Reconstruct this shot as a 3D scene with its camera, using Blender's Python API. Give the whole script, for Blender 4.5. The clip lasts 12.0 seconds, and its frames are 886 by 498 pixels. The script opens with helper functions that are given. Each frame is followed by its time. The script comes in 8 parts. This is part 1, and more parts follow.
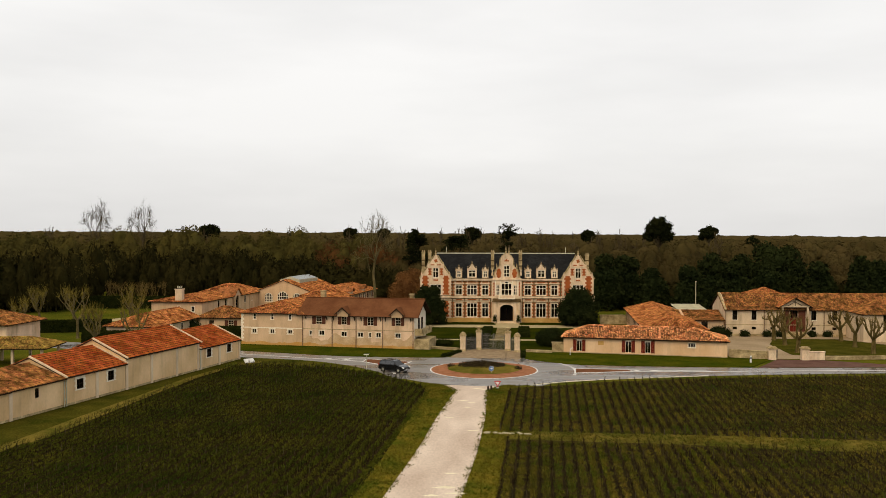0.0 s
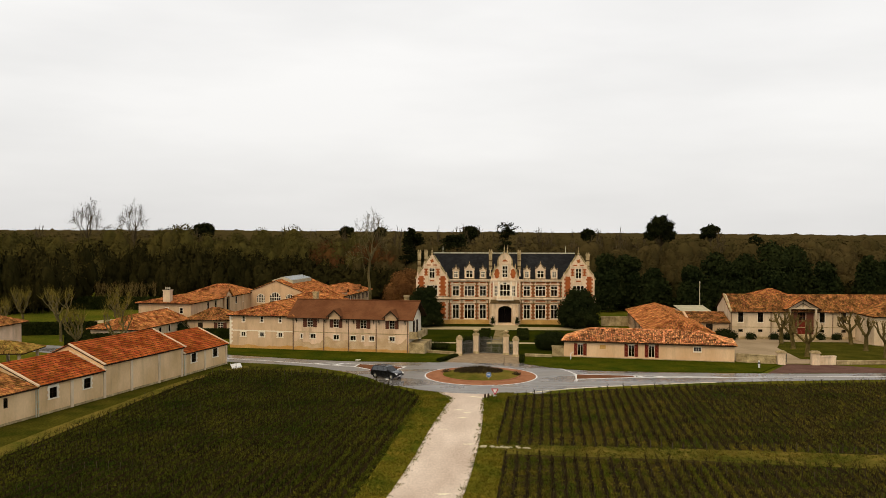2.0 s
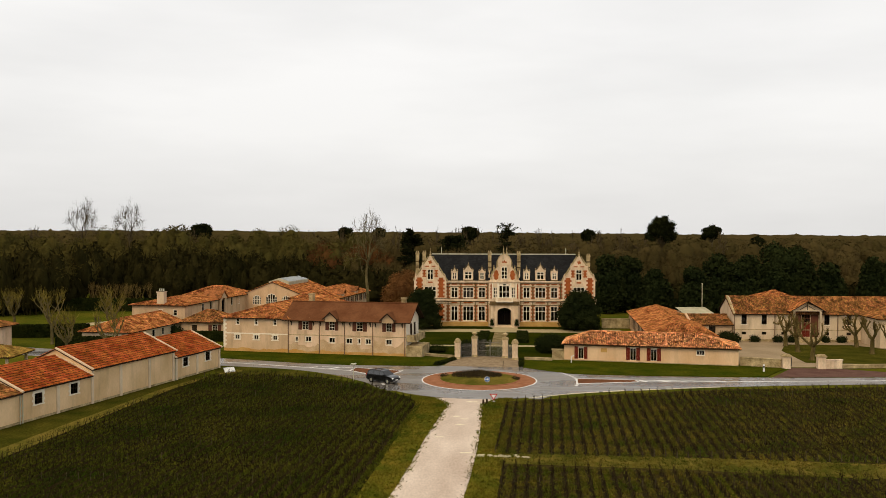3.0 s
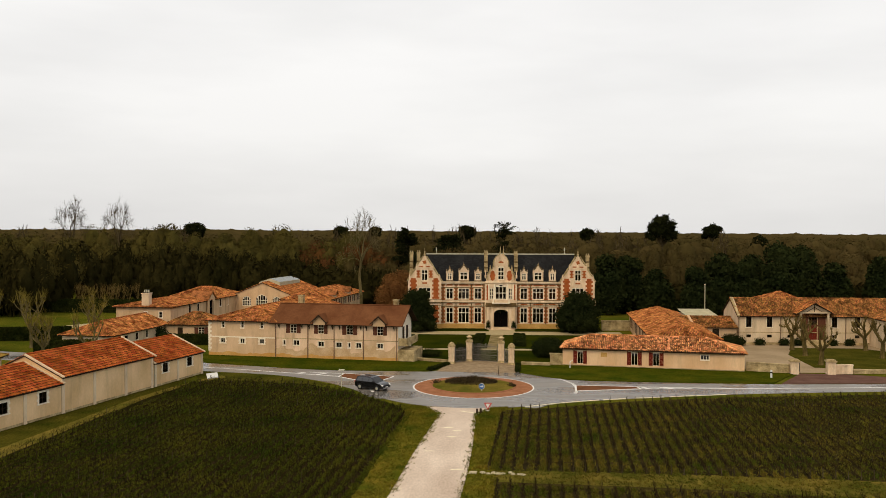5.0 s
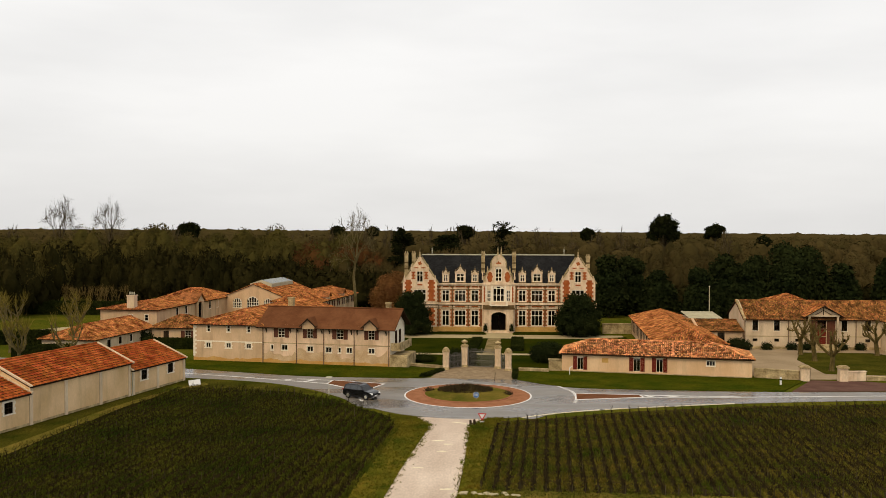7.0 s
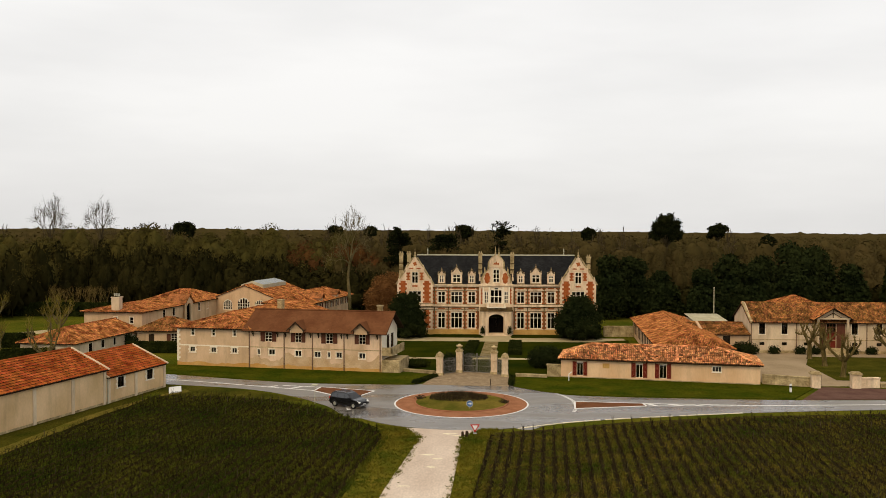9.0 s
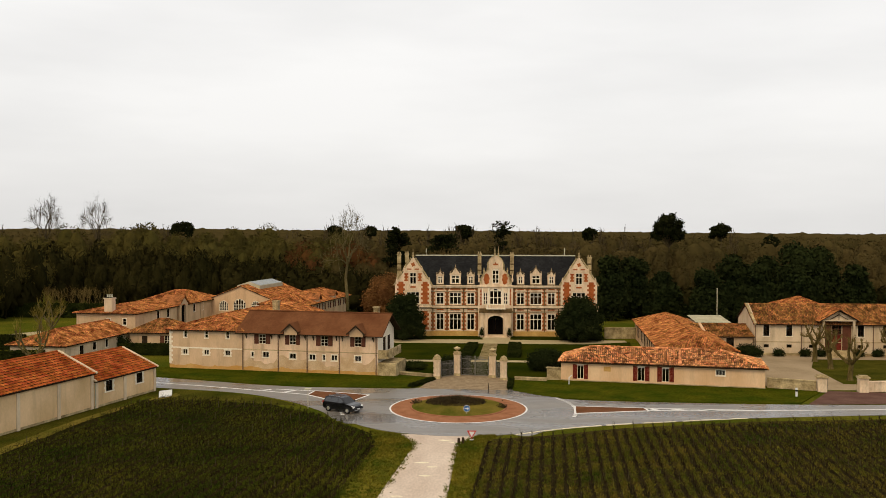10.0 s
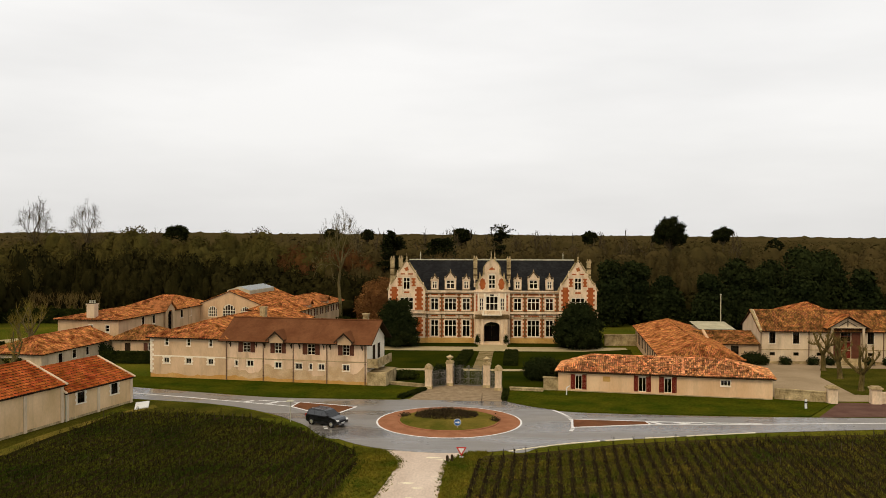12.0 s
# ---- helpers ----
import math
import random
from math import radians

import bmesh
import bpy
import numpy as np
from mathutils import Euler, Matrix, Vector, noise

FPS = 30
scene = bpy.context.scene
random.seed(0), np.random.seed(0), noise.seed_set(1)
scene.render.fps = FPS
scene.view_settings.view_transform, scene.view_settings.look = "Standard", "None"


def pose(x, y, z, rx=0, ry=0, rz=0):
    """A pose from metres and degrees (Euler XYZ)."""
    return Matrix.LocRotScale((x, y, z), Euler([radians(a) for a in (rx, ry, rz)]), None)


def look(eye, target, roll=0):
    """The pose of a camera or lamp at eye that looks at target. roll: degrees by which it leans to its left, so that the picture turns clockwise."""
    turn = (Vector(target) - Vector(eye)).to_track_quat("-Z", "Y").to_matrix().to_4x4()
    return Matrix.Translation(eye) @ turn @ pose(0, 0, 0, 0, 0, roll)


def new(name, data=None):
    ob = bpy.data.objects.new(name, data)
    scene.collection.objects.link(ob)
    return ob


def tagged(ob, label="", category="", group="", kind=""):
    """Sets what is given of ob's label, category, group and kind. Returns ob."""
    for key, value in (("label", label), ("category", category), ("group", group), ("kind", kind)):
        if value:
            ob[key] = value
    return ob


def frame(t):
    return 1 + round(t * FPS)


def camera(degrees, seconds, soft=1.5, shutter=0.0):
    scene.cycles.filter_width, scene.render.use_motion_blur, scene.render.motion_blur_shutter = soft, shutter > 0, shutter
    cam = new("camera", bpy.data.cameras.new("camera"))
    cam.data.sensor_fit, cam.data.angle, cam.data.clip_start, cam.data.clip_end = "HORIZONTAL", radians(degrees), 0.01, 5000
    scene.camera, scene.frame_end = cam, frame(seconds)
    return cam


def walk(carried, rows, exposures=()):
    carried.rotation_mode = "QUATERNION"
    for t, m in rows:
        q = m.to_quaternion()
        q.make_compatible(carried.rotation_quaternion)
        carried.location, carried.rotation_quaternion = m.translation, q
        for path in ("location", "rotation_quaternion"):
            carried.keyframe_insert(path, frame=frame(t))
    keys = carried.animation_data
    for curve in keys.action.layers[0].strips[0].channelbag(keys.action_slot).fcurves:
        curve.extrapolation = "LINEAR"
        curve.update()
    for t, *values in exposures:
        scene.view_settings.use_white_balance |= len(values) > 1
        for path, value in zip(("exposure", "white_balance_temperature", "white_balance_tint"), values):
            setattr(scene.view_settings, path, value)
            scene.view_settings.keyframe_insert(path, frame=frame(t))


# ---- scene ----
# ---------------------------------------------------------------- camera
cam = camera(54.0, 12.0, soft=0.8)
PATH = [
    (0, -0.01, -0.01, 19.50, 89.00, -0.00, 2.20),
    (0.5, 0.05, 1.34, 19.56, 88.97, -0.00, 2.18),
    (1, 0.12, 2.71, 19.61, 88.94, -0.00, 2.18),
    (1.5, 0.20, 4.08, 19.66, 88.91, -0.00, 2.15),
    (2, 0.30, 5.45, 19.70, 88.89, -0.00, 2.13),
    (2.5, 0.41, 6.83, 19.74, 88.90, -0.00, 2.12),
    (3, 0.53, 8.21, 19.77, 88.92, -0.00, 2.13),
    (5, 1.12, 13.76, 19.87, 88.84, -0.00, 2.04),
    (5.5, 1.30, 15.15, 19.89, 88.83, -0.00, 2.04),
    (6, 1.48, 16.53, 19.90, 88.83, -0.00, 2.04),
    (6.5, 1.67, 17.91, 19.91, 88.82, -0.00, 2.06),
    (7, 1.87, 19.29, 19.91, 88.83, -0.00, 2.08),
    (9, 2.74, 24.72, 19.91, 88.80, -0.00, 2.17),
    (9.5, 2.97, 26.06, 19.90, 88.81, -0.00, 2.22),
    (10, 3.20, 27.38, 19.89, 88.81, -0.00, 2.27),
    (10.5, 3.44, 28.70, 19.88, 88.82, -0.00, 2.30),
    (11, 3.69, 30.00, 19.87, 88.84, -0.00, 2.31),
    (11.5, 3.93, 31.28, 19.86, 88.91, -0.00, 2.31),
    (12, 4.18, 32.55, 19.84, 89.06, -0.00, 2.34),
]
walk(cam, [(t, pose(x, y, z, rx, ry, rz) @ pose(0, 0, 0, 0, 0, 0.11)) for t, x, y, z, rx, ry, rz in PATH], [(0.0, 0.0, 6620, 10), (12.0, 0.0, 6620, 10)])

# ---------------------------------------------------------------- light: a bright overcast winter sky
SUN_AZ, SUN_EL = 205.0, 48.0
world = bpy.data.worlds.new("overcast")
scene.world = world
world.use_nodes = True
wn, wl = world.node_tree.nodes, world.node_tree.links
wn.clear()
w_out, w_bg = wn.new("ShaderNodeOutputWorld"), wn.new("ShaderNodeBackground")
w_sky = wn.new("ShaderNodeTexSky")
w_sky.sky_type, w_sky.sun_disc = "NISHITA", False
w_sky.sun_elevation, w_sky.sun_rotation = radians(SUN_EL), radians(SUN_AZ)
w_sky.air_density, w_sky.dust_density = 1.0, 4.0
w_co, w_map = wn.new("ShaderNodeTexCoord"), wn.new("ShaderNodeMapping")
w_map.inputs["Scale"].default_value = (1.0, 1.0, 4.5)
w_n = wn.new("ShaderNodeTexNoise")
w_n.inputs["Scale"].default_value, w_n.inputs["Detail"].default_value, w_n.inputs["Roughness"].default_value = 1.7, 5.0, 0.5
w_r = wn.new("ShaderNodeValToRGB")
w_r.color_ramp.elements[0].position, w_r.color_ramp.elements[0].color = 0.30, (0.80, 0.798, 0.795, 1)
w_r.color_ramp.elements[1].position, w_r.color_ramp.elements[1].color = 0.68, (1.0, 0.995, 0.985, 1)
# brightest low over the plain; the unseen zenith is dimmed to lower ground light
w_sep = wn.new("ShaderNodeSeparateXYZ")
w_el = wn.new("ShaderNodeValToRGB")
for k, (at_, v) in enumerate(((0.0, 0.86), (0.28, 1.0), (0.9, 0.62))):
    e = w_el.color_ramp.elements[k] if k < 2 else w_el.color_ramp.elements.new(at_)
    e.position, e.color = at_, (v, v, v, 1)
w_mul = wn.new("ShaderNodeMix")
w_mul.data_type, w_mul.blend_type = "RGBA", "MULTIPLY"
w_mul.inputs["Factor"].default_value = 1.0
w_mix = wn.new("ShaderNodeMix")
w_mix.data_type = "RGBA"
w_mix.inputs["Factor"].default_value = 0.008
wl.new(w_co.outputs["Generated"], w_map.inputs["Vector"])
wl.new(w_map.outputs["Vector"], w_n.inputs["Vector"])
wl.new(w_n.outputs["Fac"], w_r.inputs["Fac"])
wl.new(w_co.outputs["Generated"], w_sep.inputs["Vector"])
wl.new(w_sep.outputs["Z"], w_el.inputs["Fac"])
wl.new(w_r.outputs["Color"], w_mul.inputs["A"])
wl.new(w_el.outputs["Color"], w_mul.inputs["B"])
wl.new(w_mul.outputs["Result"], w_mix.inputs["A"])
wl.new(w_sky.outputs["Color"], w_mix.inputs["B"])
wl.new(w_mix.outputs["Result"], w_bg.inputs["Color"])
wl.new(w_bg.outputs["Background"], w_out.inputs["Surface"])
w_bg.inputs["Strength"].default_value = 0.99
sun = new("sun", bpy.data.lights.new("sun", "SUN"))
sun.data.energy, sun.data.angle, sun.data.color = 1.5, radians(40), (1.0, 0.79, 0.48)
sun.matrix_world = look((0, 0, 60), (math.sin(radians(SUN_AZ)) * -50, math.cos(radians(SUN_AZ)) * -50, 60 - 50 * math.tan(radians(SUN_EL))))


# ---------------------------------------------------------------- materials
def material(name, c1, c2, scale=3.0, rough=0.85, bump=0.3, fine=40.0, speck=0.25, spec=0.0, island=0.0, island_hue=0.0, metal=0.0, stretch=(1, 1, 1), bump_dist=0.02, third=None, wet=0.0, streak=0.0):
    """Two colours mixed by a broad noise, a fine grain over it, and where asked a shift from piece to piece."""
    m = bpy.data.materials.new(name)
    m.use_nodes = True
    n, l = m.node_tree.nodes, m.node_tree.links
    b = n["Principled BSDF"]
    co, mp = n.new("ShaderNodeTexCoord"), n.new("ShaderNodeMapping")
    mp.inputs["Scale"].default_value = stretch
    big, small = n.new("ShaderNodeTexNoise"), n.new("ShaderNodeTexNoise")
    big.inputs["Scale"].default_value, big.inputs["Detail"].default_value = scale, 6
    small.inputs["Scale"].default_value, small.inputs["Detail"].default_value = fine, 4
    ramp = n.new("ShaderNodeValToRGB")
    ramp.color_ramp.elements[0].position, ramp.color_ramp.elements[1].position = 0.32, 0.68
    ramp.color_ramp.elements[0].color, ramp.color_ramp.elements[1].color = (*c1, 1), (*c2, 1)
    if third:
        e = ramp.color_ramp.elements.new(0.8)
        e.color = (*third, 1)
    l.new(co.outputs["Object"], mp.inputs["Vector"])
    for t in (big, small):
        l.new(mp.outputs["Vector"], t.inputs["Vector"])
    l.new(big.outputs["Fac"], ramp.inputs["Fac"])
    grain = n.new("ShaderNodeMapRange")
    grain.inputs["From Min"].default_value, grain.inputs["From Max"].default_value = 0.3, 0.7
    grain.inputs["To Min"].default_value, grain.inputs["To Max"].default_value = 1 - speck, 1 + speck
    l.new(small.outputs["Fac"], grain.inputs["Value"])
    hsv = n.new("ShaderNodeHueSaturation")
    l.new(ramp.outputs["Color"], hsv.inputs["Color"])
    value = grain.outputs["Result"]
    if island:
        geo = n.new("ShaderNodeNewGeometry")
        r = n.new("ShaderNodeMapRange")
        r.inputs["To Min"].default_value, r.inputs["To Max"].default_value = 1 - island, 1 + island
        l.new(geo.outputs["Random Per Island"], r.inputs["Value"])
        mul = n.new("ShaderNodeMath")
        mul.operation = "MULTIPLY"
        l.new(value, mul.inputs[0]), l.new(r.outputs["Result"], mul.inputs[1])
        value = mul.outputs["Value"]
        if island_hue:
            wn2 = n.new("ShaderNodeTexWhiteNoise")
            wn2.noise_dimensions = "1D"
            l.new(geo.outputs["Random Per Island"], wn2.inputs["W"])
            h = n.new("ShaderNodeMapRange")
            h.inputs["To Min"].default_value, h.inputs["To Max"].default_value = 0.5 - island_hue, 0.5 + island_hue
            l.new(wn2.outputs["Value"], h.inputs["Value"]), l.new(h.outputs["Result"], hsv.inputs["Hue"])
    if streak:
        smap, sn, sr = n.new("ShaderNodeMapping"), n.new("ShaderNodeTexNoise"), n.new("ShaderNodeMapRange")
        smap.inputs["Scale"].default_value = (1.0, 1.0, 0.16)
        sn.inputs["Scale"].default_value, sn.inputs["Detail"].default_value, sn.inputs["Roughness"].default_value = 1.1, 7, 0.65
        sr.inputs["From Min"].default_value, sr.inputs["From Max"].default_value = 0.50, 0.74
        sr.inputs["To Min"].default_value, sr.inputs["To Max"].default_value = 1.0, 1.0 - streak
        l.new(co.outputs["Object"], smap.inputs["Vector"]), l.new(smap.outputs["Vector"], sn.inputs["Vector"]), l.new(sn.outputs["Fac"], sr.inputs["Value"])
        mul2 = n.new("ShaderNodeMath")
        mul2.operation = "MULTIPLY"
        l.new(value, mul2.inputs[0]), l.new(sr.outputs["Result"], mul2.inputs[1])
        value = mul2.outputs["Value"]
    l.new(value, hsv.inputs["Value"])
    l.new(hsv.outputs["Color"], b.inputs["Base Color"])
    b.inputs["Roughness"].default_value, b.inputs["Metallic"].default_value = rough, metal
    b.inputs["Specular IOR Level"].default_value = spec
    if wet:
        w = n.new("ShaderNodeMapRange")
        w.inputs["From Min"].default_value, w.inputs["From Max"].default_value = 0.42, 0.60
        w.inputs["To Min"].default_value, w.inputs["To Max"].default_value = wet, 0.55
        l.new(big.outputs["Fac"], w.inputs["Value"]), l.new(w.outputs["Result"], b.inputs["Roughness"])
    if bump:
        bp = n.new("ShaderNodeBump")
        bp.inputs["Strength"].default_value, bp.inputs["Distance"].default_value = bump, bump_dist
        l.new(small.outputs["Fac"], bp.inputs["Height"]), l.new(bp.outputs["Normal"], b.inputs["Normal"])
    return m


def glass_material(name, tint=(0.55, 0.6, 0.62), gloss=0.10):
    m = bpy.data.materials.new(name)
    m.use_nodes = True
    n, l = m.node_tree.nodes, m.node_tree.links
    n.clear()
    out, mix, tr, gl = n.new("ShaderNodeOutputMaterial"), n.new("ShaderNodeMixShader"), n.new("ShaderNodeBsdfTransparent"), n.new("ShaderNodeBsdfGlossy")
    tr.inputs["Color"].default_value = (*tint, 1)
    gl.inputs["Roughness"].default_value = 0.04
    mix.inputs["Fac"].default_value = gloss
    l.new(tr.outputs[0], mix.inputs[1]), l.new(gl.outputs[0], mix.inputs[2]), l.new(mix.outputs[0], out.inputs["Surface"])
    return m


M = {
    "grass": material("grass", (0.050, 0.066, 0.006), (0.112, 0.102, 0.011), 0.12, 0.95, 0.6, 6, 0.45, third=(0.130, 0.092, 0.017)),
    "lawn": material("lawn", (0.029, 0.044, 0.003), (0.066, 0.065, 0.005), 0.30, 0.95, 0.6, 5, 0.4, third=(0.100, 0.080, 0.009)),
    "garden_lawn": material("garden_lawn", (0.013, 0.021, 0.002), (0.034, 0.037, 0.003), 0.16, 0.95, 0.6, 5, 0.4, third=(0.050, 0.042, 0.005)),
    "verge": material("verge", (0.075, 0.082, 0.008), (0.165, 0.122, 0.015), 0.35, 0.95, 0.6, 7, 0.45, third=(0.055, 0.085, 0.008)),
    "soil_left": material("soil_left", (0.011, 0.012, 0.003), (0.026, 0.023, 0.0055), 0.2, 0.95, 0.8, 5, 0.5),
    "soil_right": material("soil_right", (0.034, 0.024, 0.009), (0.062, 0.050, 0.012), 0.25, 0.95, 0.8, 5, 0.5, third=(0.034, 0.060, 0.009)),
    "asphalt": material("asphalt", (0.115, 0.104, 0.092), (0.25, 0.23, 0.205), 0.20, 0.36, 0.12, 60, 0.16, spec=0.55, stretch=(0.35, 1, 1), wet=0.16),
    "gravel": material("gravel", (0.54, 0.43, 0.345), (0.72, 0.605, 0.50), 0.30, 0.9, 0.3, 6, 0.10, stretch=(1, 0.35, 1)),
    "yard": material("yard", (0.29, 0.215, 0.130), (0.39, 0.295, 0.188), 0.2, 0.9, 0.3, 14, 0.14),
    "pale_path": material("pale_path", (0.384, 0.309, 0.170), (0.464, 0.374, 0.215), 0.3, 0.9, 0.3, 14, 0.14),
    "paint": material("road_paint", (0.72, 0.71, 0.69), (0.80, 0.79, 0.77), 2.0, 0.6, 0.1, 30, 0.12),
    "red_paving": material("red_paving", (0.27, 0.115, 0.058), (0.36, 0.165, 0.088), 0.8, 0.7, 0.3, 18, 0.2),
    "red_asphalt": material("red_asphalt", (0.125, 0.055, 0.027), (0.185, 0.080, 0.040), 0.6, 0.6, 0.2, 40, 0.2),
    "maroon": material("maroon_asphalt", (0.110, 0.060, 0.047), (0.155, 0.088, 0.068), 0.5, 0.5, 0.2, 40, 0.2),
    "setts": material("setts", (0.23, 0.165, 0.100), (0.34, 0.255, 0.160), 1.2, 0.85, 0.5, 12, 0.25),
    "kerb": material("kerb_stone", (0.420, 0.3686, 0.2368), (0.540, 0.4695, 0.3008), 1.0, 0.8, 0.2, 20, 0.15),
    "cream": material("cream_render", (0.5250, 0.3585, 0.2091), (0.6825, 0.4797, 0.3009), 0.45, 0.9, 0.06, 5, 0.05, stretch=(1, 1, 0.5), streak=0.2),
    "cream_dirty": material("weathered_render", (0.5565, 0.3825, 0.2346), (0.8085, 0.5916, 0.4080), 0.45, 0.9, 0.08, 5, 0.06, stretch=(1, 1, 0.5), streak=0.34),
    "ochre": material("ochre_render", (0.500, 0.251, 0.05984), (0.580, 0.353, 0.1197), 0.5, 0.9, 0.2, 9, 0.15),
    "peach": material("peach_render", (0.64, 0.40, 0.215), (0.80, 0.56, 0.34), 0.35, 0.9, 0.05, 6, 0.05, stretch=(1, 1, 0.4), streak=0.15),
    "white_wall": material("white_render", (0.525, 0.401, 0.258), (0.714, 0.569, 0.394), 0.5, 0.9, 0.06, 6, 0.06, stretch=(1, 1, 0.4), streak=0.28),
    "pink_wall": material("pinkish_render", (0.5830, 0.3723, 0.2147), (0.6996, 0.4747, 0.2833), 0.35, 0.9, 0.06, 6, 0.06, stretch=(1, 1, 0.4), streak=0.22),
    "stone": material("limestone", (0.582, 0.428, 0.275), (0.874, 0.690, 0.484), 0.8, 0.85, 0.12, 7, 0.10, stretch=(1, 1, 0.5), streak=0.34),
    "stone_dirty": material("weathered_limestone", (0.22, 0.16, 0.076), (0.56, 0.4365, 0.24), 0.9, 0.9, 0.3, 5, 0.25),
    # soot colour; on mouldings and portal cornice it also paints in shade
    "stone_dark": material("sooty_shaded_limestone", (0.085, 0.055, 0.02464), (0.20, 0.135, 0.0616), 1.2, 0.9, 0.3, 6, 0.25),
    "cream_shed": material("yellowed_render", (0.5712, 0.3811, 0.1843), (0.8160, 0.5841, 0.3346), 0.26, 0.9, 0.06, 5, 0.05, stretch=(1, 1, 0.6), streak=0.17),
    "bark_brown": material("plane_bark", (0.058, 0.044, 0.015), (0.155, 0.114, 0.040), 1.5, 0.9, 0.4, 9, 0.3, stretch=(1, 1, 0.4)),
    "verge_blades": material("verge_blades", (0.062, 0.086, 0.008), (0.175, 0.138, 0.016), 0.25, 0.95, 0, 3, 0.2, island=0.5, island_hue=0.02, spec=0.0),
    "bush": material("yellow_green_bushes", (0.030, 0.034, 0.0044), (0.085, 0.078, 0.01056), 0.2, 1.0, 0, 3, 0.2, island=0.4, spec=0.0),
    "plinth": material("ochre_stone_plinth", (0.500, 0.279, 0.07744), (0.620, 0.391, 0.132), 0.7, 0.9, 0.2, 7, 0.16),
    "brick": material("red_brick", (0.29, 0.070, 0.020), (0.43, 0.130, 0.040), 0.8, 0.9, 0.3, 14, 0.2),
    "tile": material("canal_tiles", (0.17, 0.050, 0.015), (0.60, 0.240, 0.080), 0.75, 0.85, 0.3, 9, 0.25, island=0.48, island_hue=0.014, streak=0.5),
    "tile_front": material("pale_canal_tiles", (0.42, 0.140, 0.046), (0.82, 0.42, 0.19), 1.6, 0.85, 0.3, 9, 0.25, island=0.62, island_hue=0.012),
    "tile_old": material("old_mossy_tiles", (0.10, 0.048, 0.016), (0.48, 0.200, 0.065), 0.8, 0.9, 0.3, 9, 0.25, island=0.48, island_hue=0.015, streak=0.5),
    "tile_yellow": material("lichened_tiles", (0.15, 0.085, 0.022), (0.40, 0.250, 0.060), 0.6, 0.9, 0.3, 9, 0.25, island=0.5, island_hue=0.02),
    "tile_red": material("interlocking_red_tiles", (0.25, 0.054, 0.014), (0.44, 0.120, 0.032), 0.5, 0.8, 0.2, 9, 0.15, island=0.32, island_hue=0.010),
    "brown_roof": material("brown_shingles", (0.128, 0.050, 0.022), (0.185, 0.078, 0.035), 0.30, 0.85, 0.2, 12, 0.10, island=0.06, streak=0.18),
    "slate": material("slate", (0.009, 0.009, 0.0095), (0.019, 0.019, 0.019), 0.4, 0.75, 0.1, 10, 0.2, spec=0.12, island=0.35, streak=0.4),
    "zinc": material("zinc", (0.500, 0.475, 0.352), (0.620, 0.589, 0.4365), 1.0, 0.45, 0.05, 20, 0.1, metal=0.3),
    "fibre": material("pale_fibre_sheet", (0.400, 0.3686, 0.256), (0.520, 0.4792, 0.3328), 0.6, 0.8, 0.1, 12, 0.12),
    "dark_wood": material("dark_wood", (0.030, 0.02, 0.01232), (0.055, 0.036, 0.02112), 1.5, 0.7, 0.2, 20, 0.2, stretch=(1, 1, 0.2)),
    "shutter": material("oxblood_shutter", (0.13, 0.022, 0.01408), (0.17, 0.032, 0.01936), 1.5, 0.6, 0.1, 20, 0.15),
    "shutter_brown": material("brown_shutter", (0.10, 0.04, 0.02464), (0.14, 0.055, 0.03344), 1.5, 0.6, 0.1, 20, 0.15),
    "frame_white": material("white_window_frame", (0.74, 0.65, 0.50), (0.82, 0.73, 0.58), 2.0, 0.5, 0.05, 30, 0.06),
    "iron_grey": material("grey_painted_iron", (0.13, 0.12, 0.105), (0.21, 0.195, 0.17), 3.0, 0.5, 0.1, 40, 0.2, metal=0.2),
    "iron": material("wrought_iron", (0.020, 0.020, 0.022), (0.035, 0.034, 0.034), 3.0, 0.5, 0.1, 40, 0.2, metal=0.6),
    "pipe": material("brown_downpipe", (0.16, 0.1, 0.0616), (0.22, 0.14, 0.088), 1.0, 0.6, 0.05, 30, 0.1),
    "bark": material("bark", (0.050, 0.037, 0.01936), (0.10, 0.076, 0.0396), 1.2, 0.95, 0.5, 12, 0.3, stretch=(1, 1, 0.3)),
    "bark_pale": material("pale_plane_bark", (0.078, 0.064, 0.026), (0.165, 0.132, 0.060), 1.5, 0.9, 0.4, 9, 0.3, stretch=(1, 1, 0.4)),
    "twig": material("bare_twigs", (0.022, 0.016, 0.0088), (0.040, 0.029, 0.01584), 0.05, 0.95, 0, 3, 0.2, island=0.35),
    "twig_pale": material("pale_shoots", (0.15, 0.118, 0.02288), (0.25, 0.195, 0.044), 0.2, 0.95, 0, 3, 0.2, island=0.4),
    "wood_far": material("winter_wood", (0.046, 0.036, 0.012), (0.072, 0.052, 0.019), 0.020, 1.0, 0, 1, 0.08, island=0.04, island_hue=0.006, spec=0.0, third=(0.105, 0.060, 0.020)),
    "wood_olive": material("olive_winter_wood", (0.050, 0.045, 0.012), (0.086, 0.067, 0.017), 0.03, 1.0, 0, 1, 0.08, island=0.10, island_hue=0.006, spec=0.0, third=(0.098, 0.062, 0.019)),
    "wood_russet": material("russet_winter_wood", (0.070, 0.033, 0.012), (0.092, 0.040, 0.013), 0.05, 1.0, 0, 1, 0.08, island=0.08, island_hue=0.006, spec=0.0),
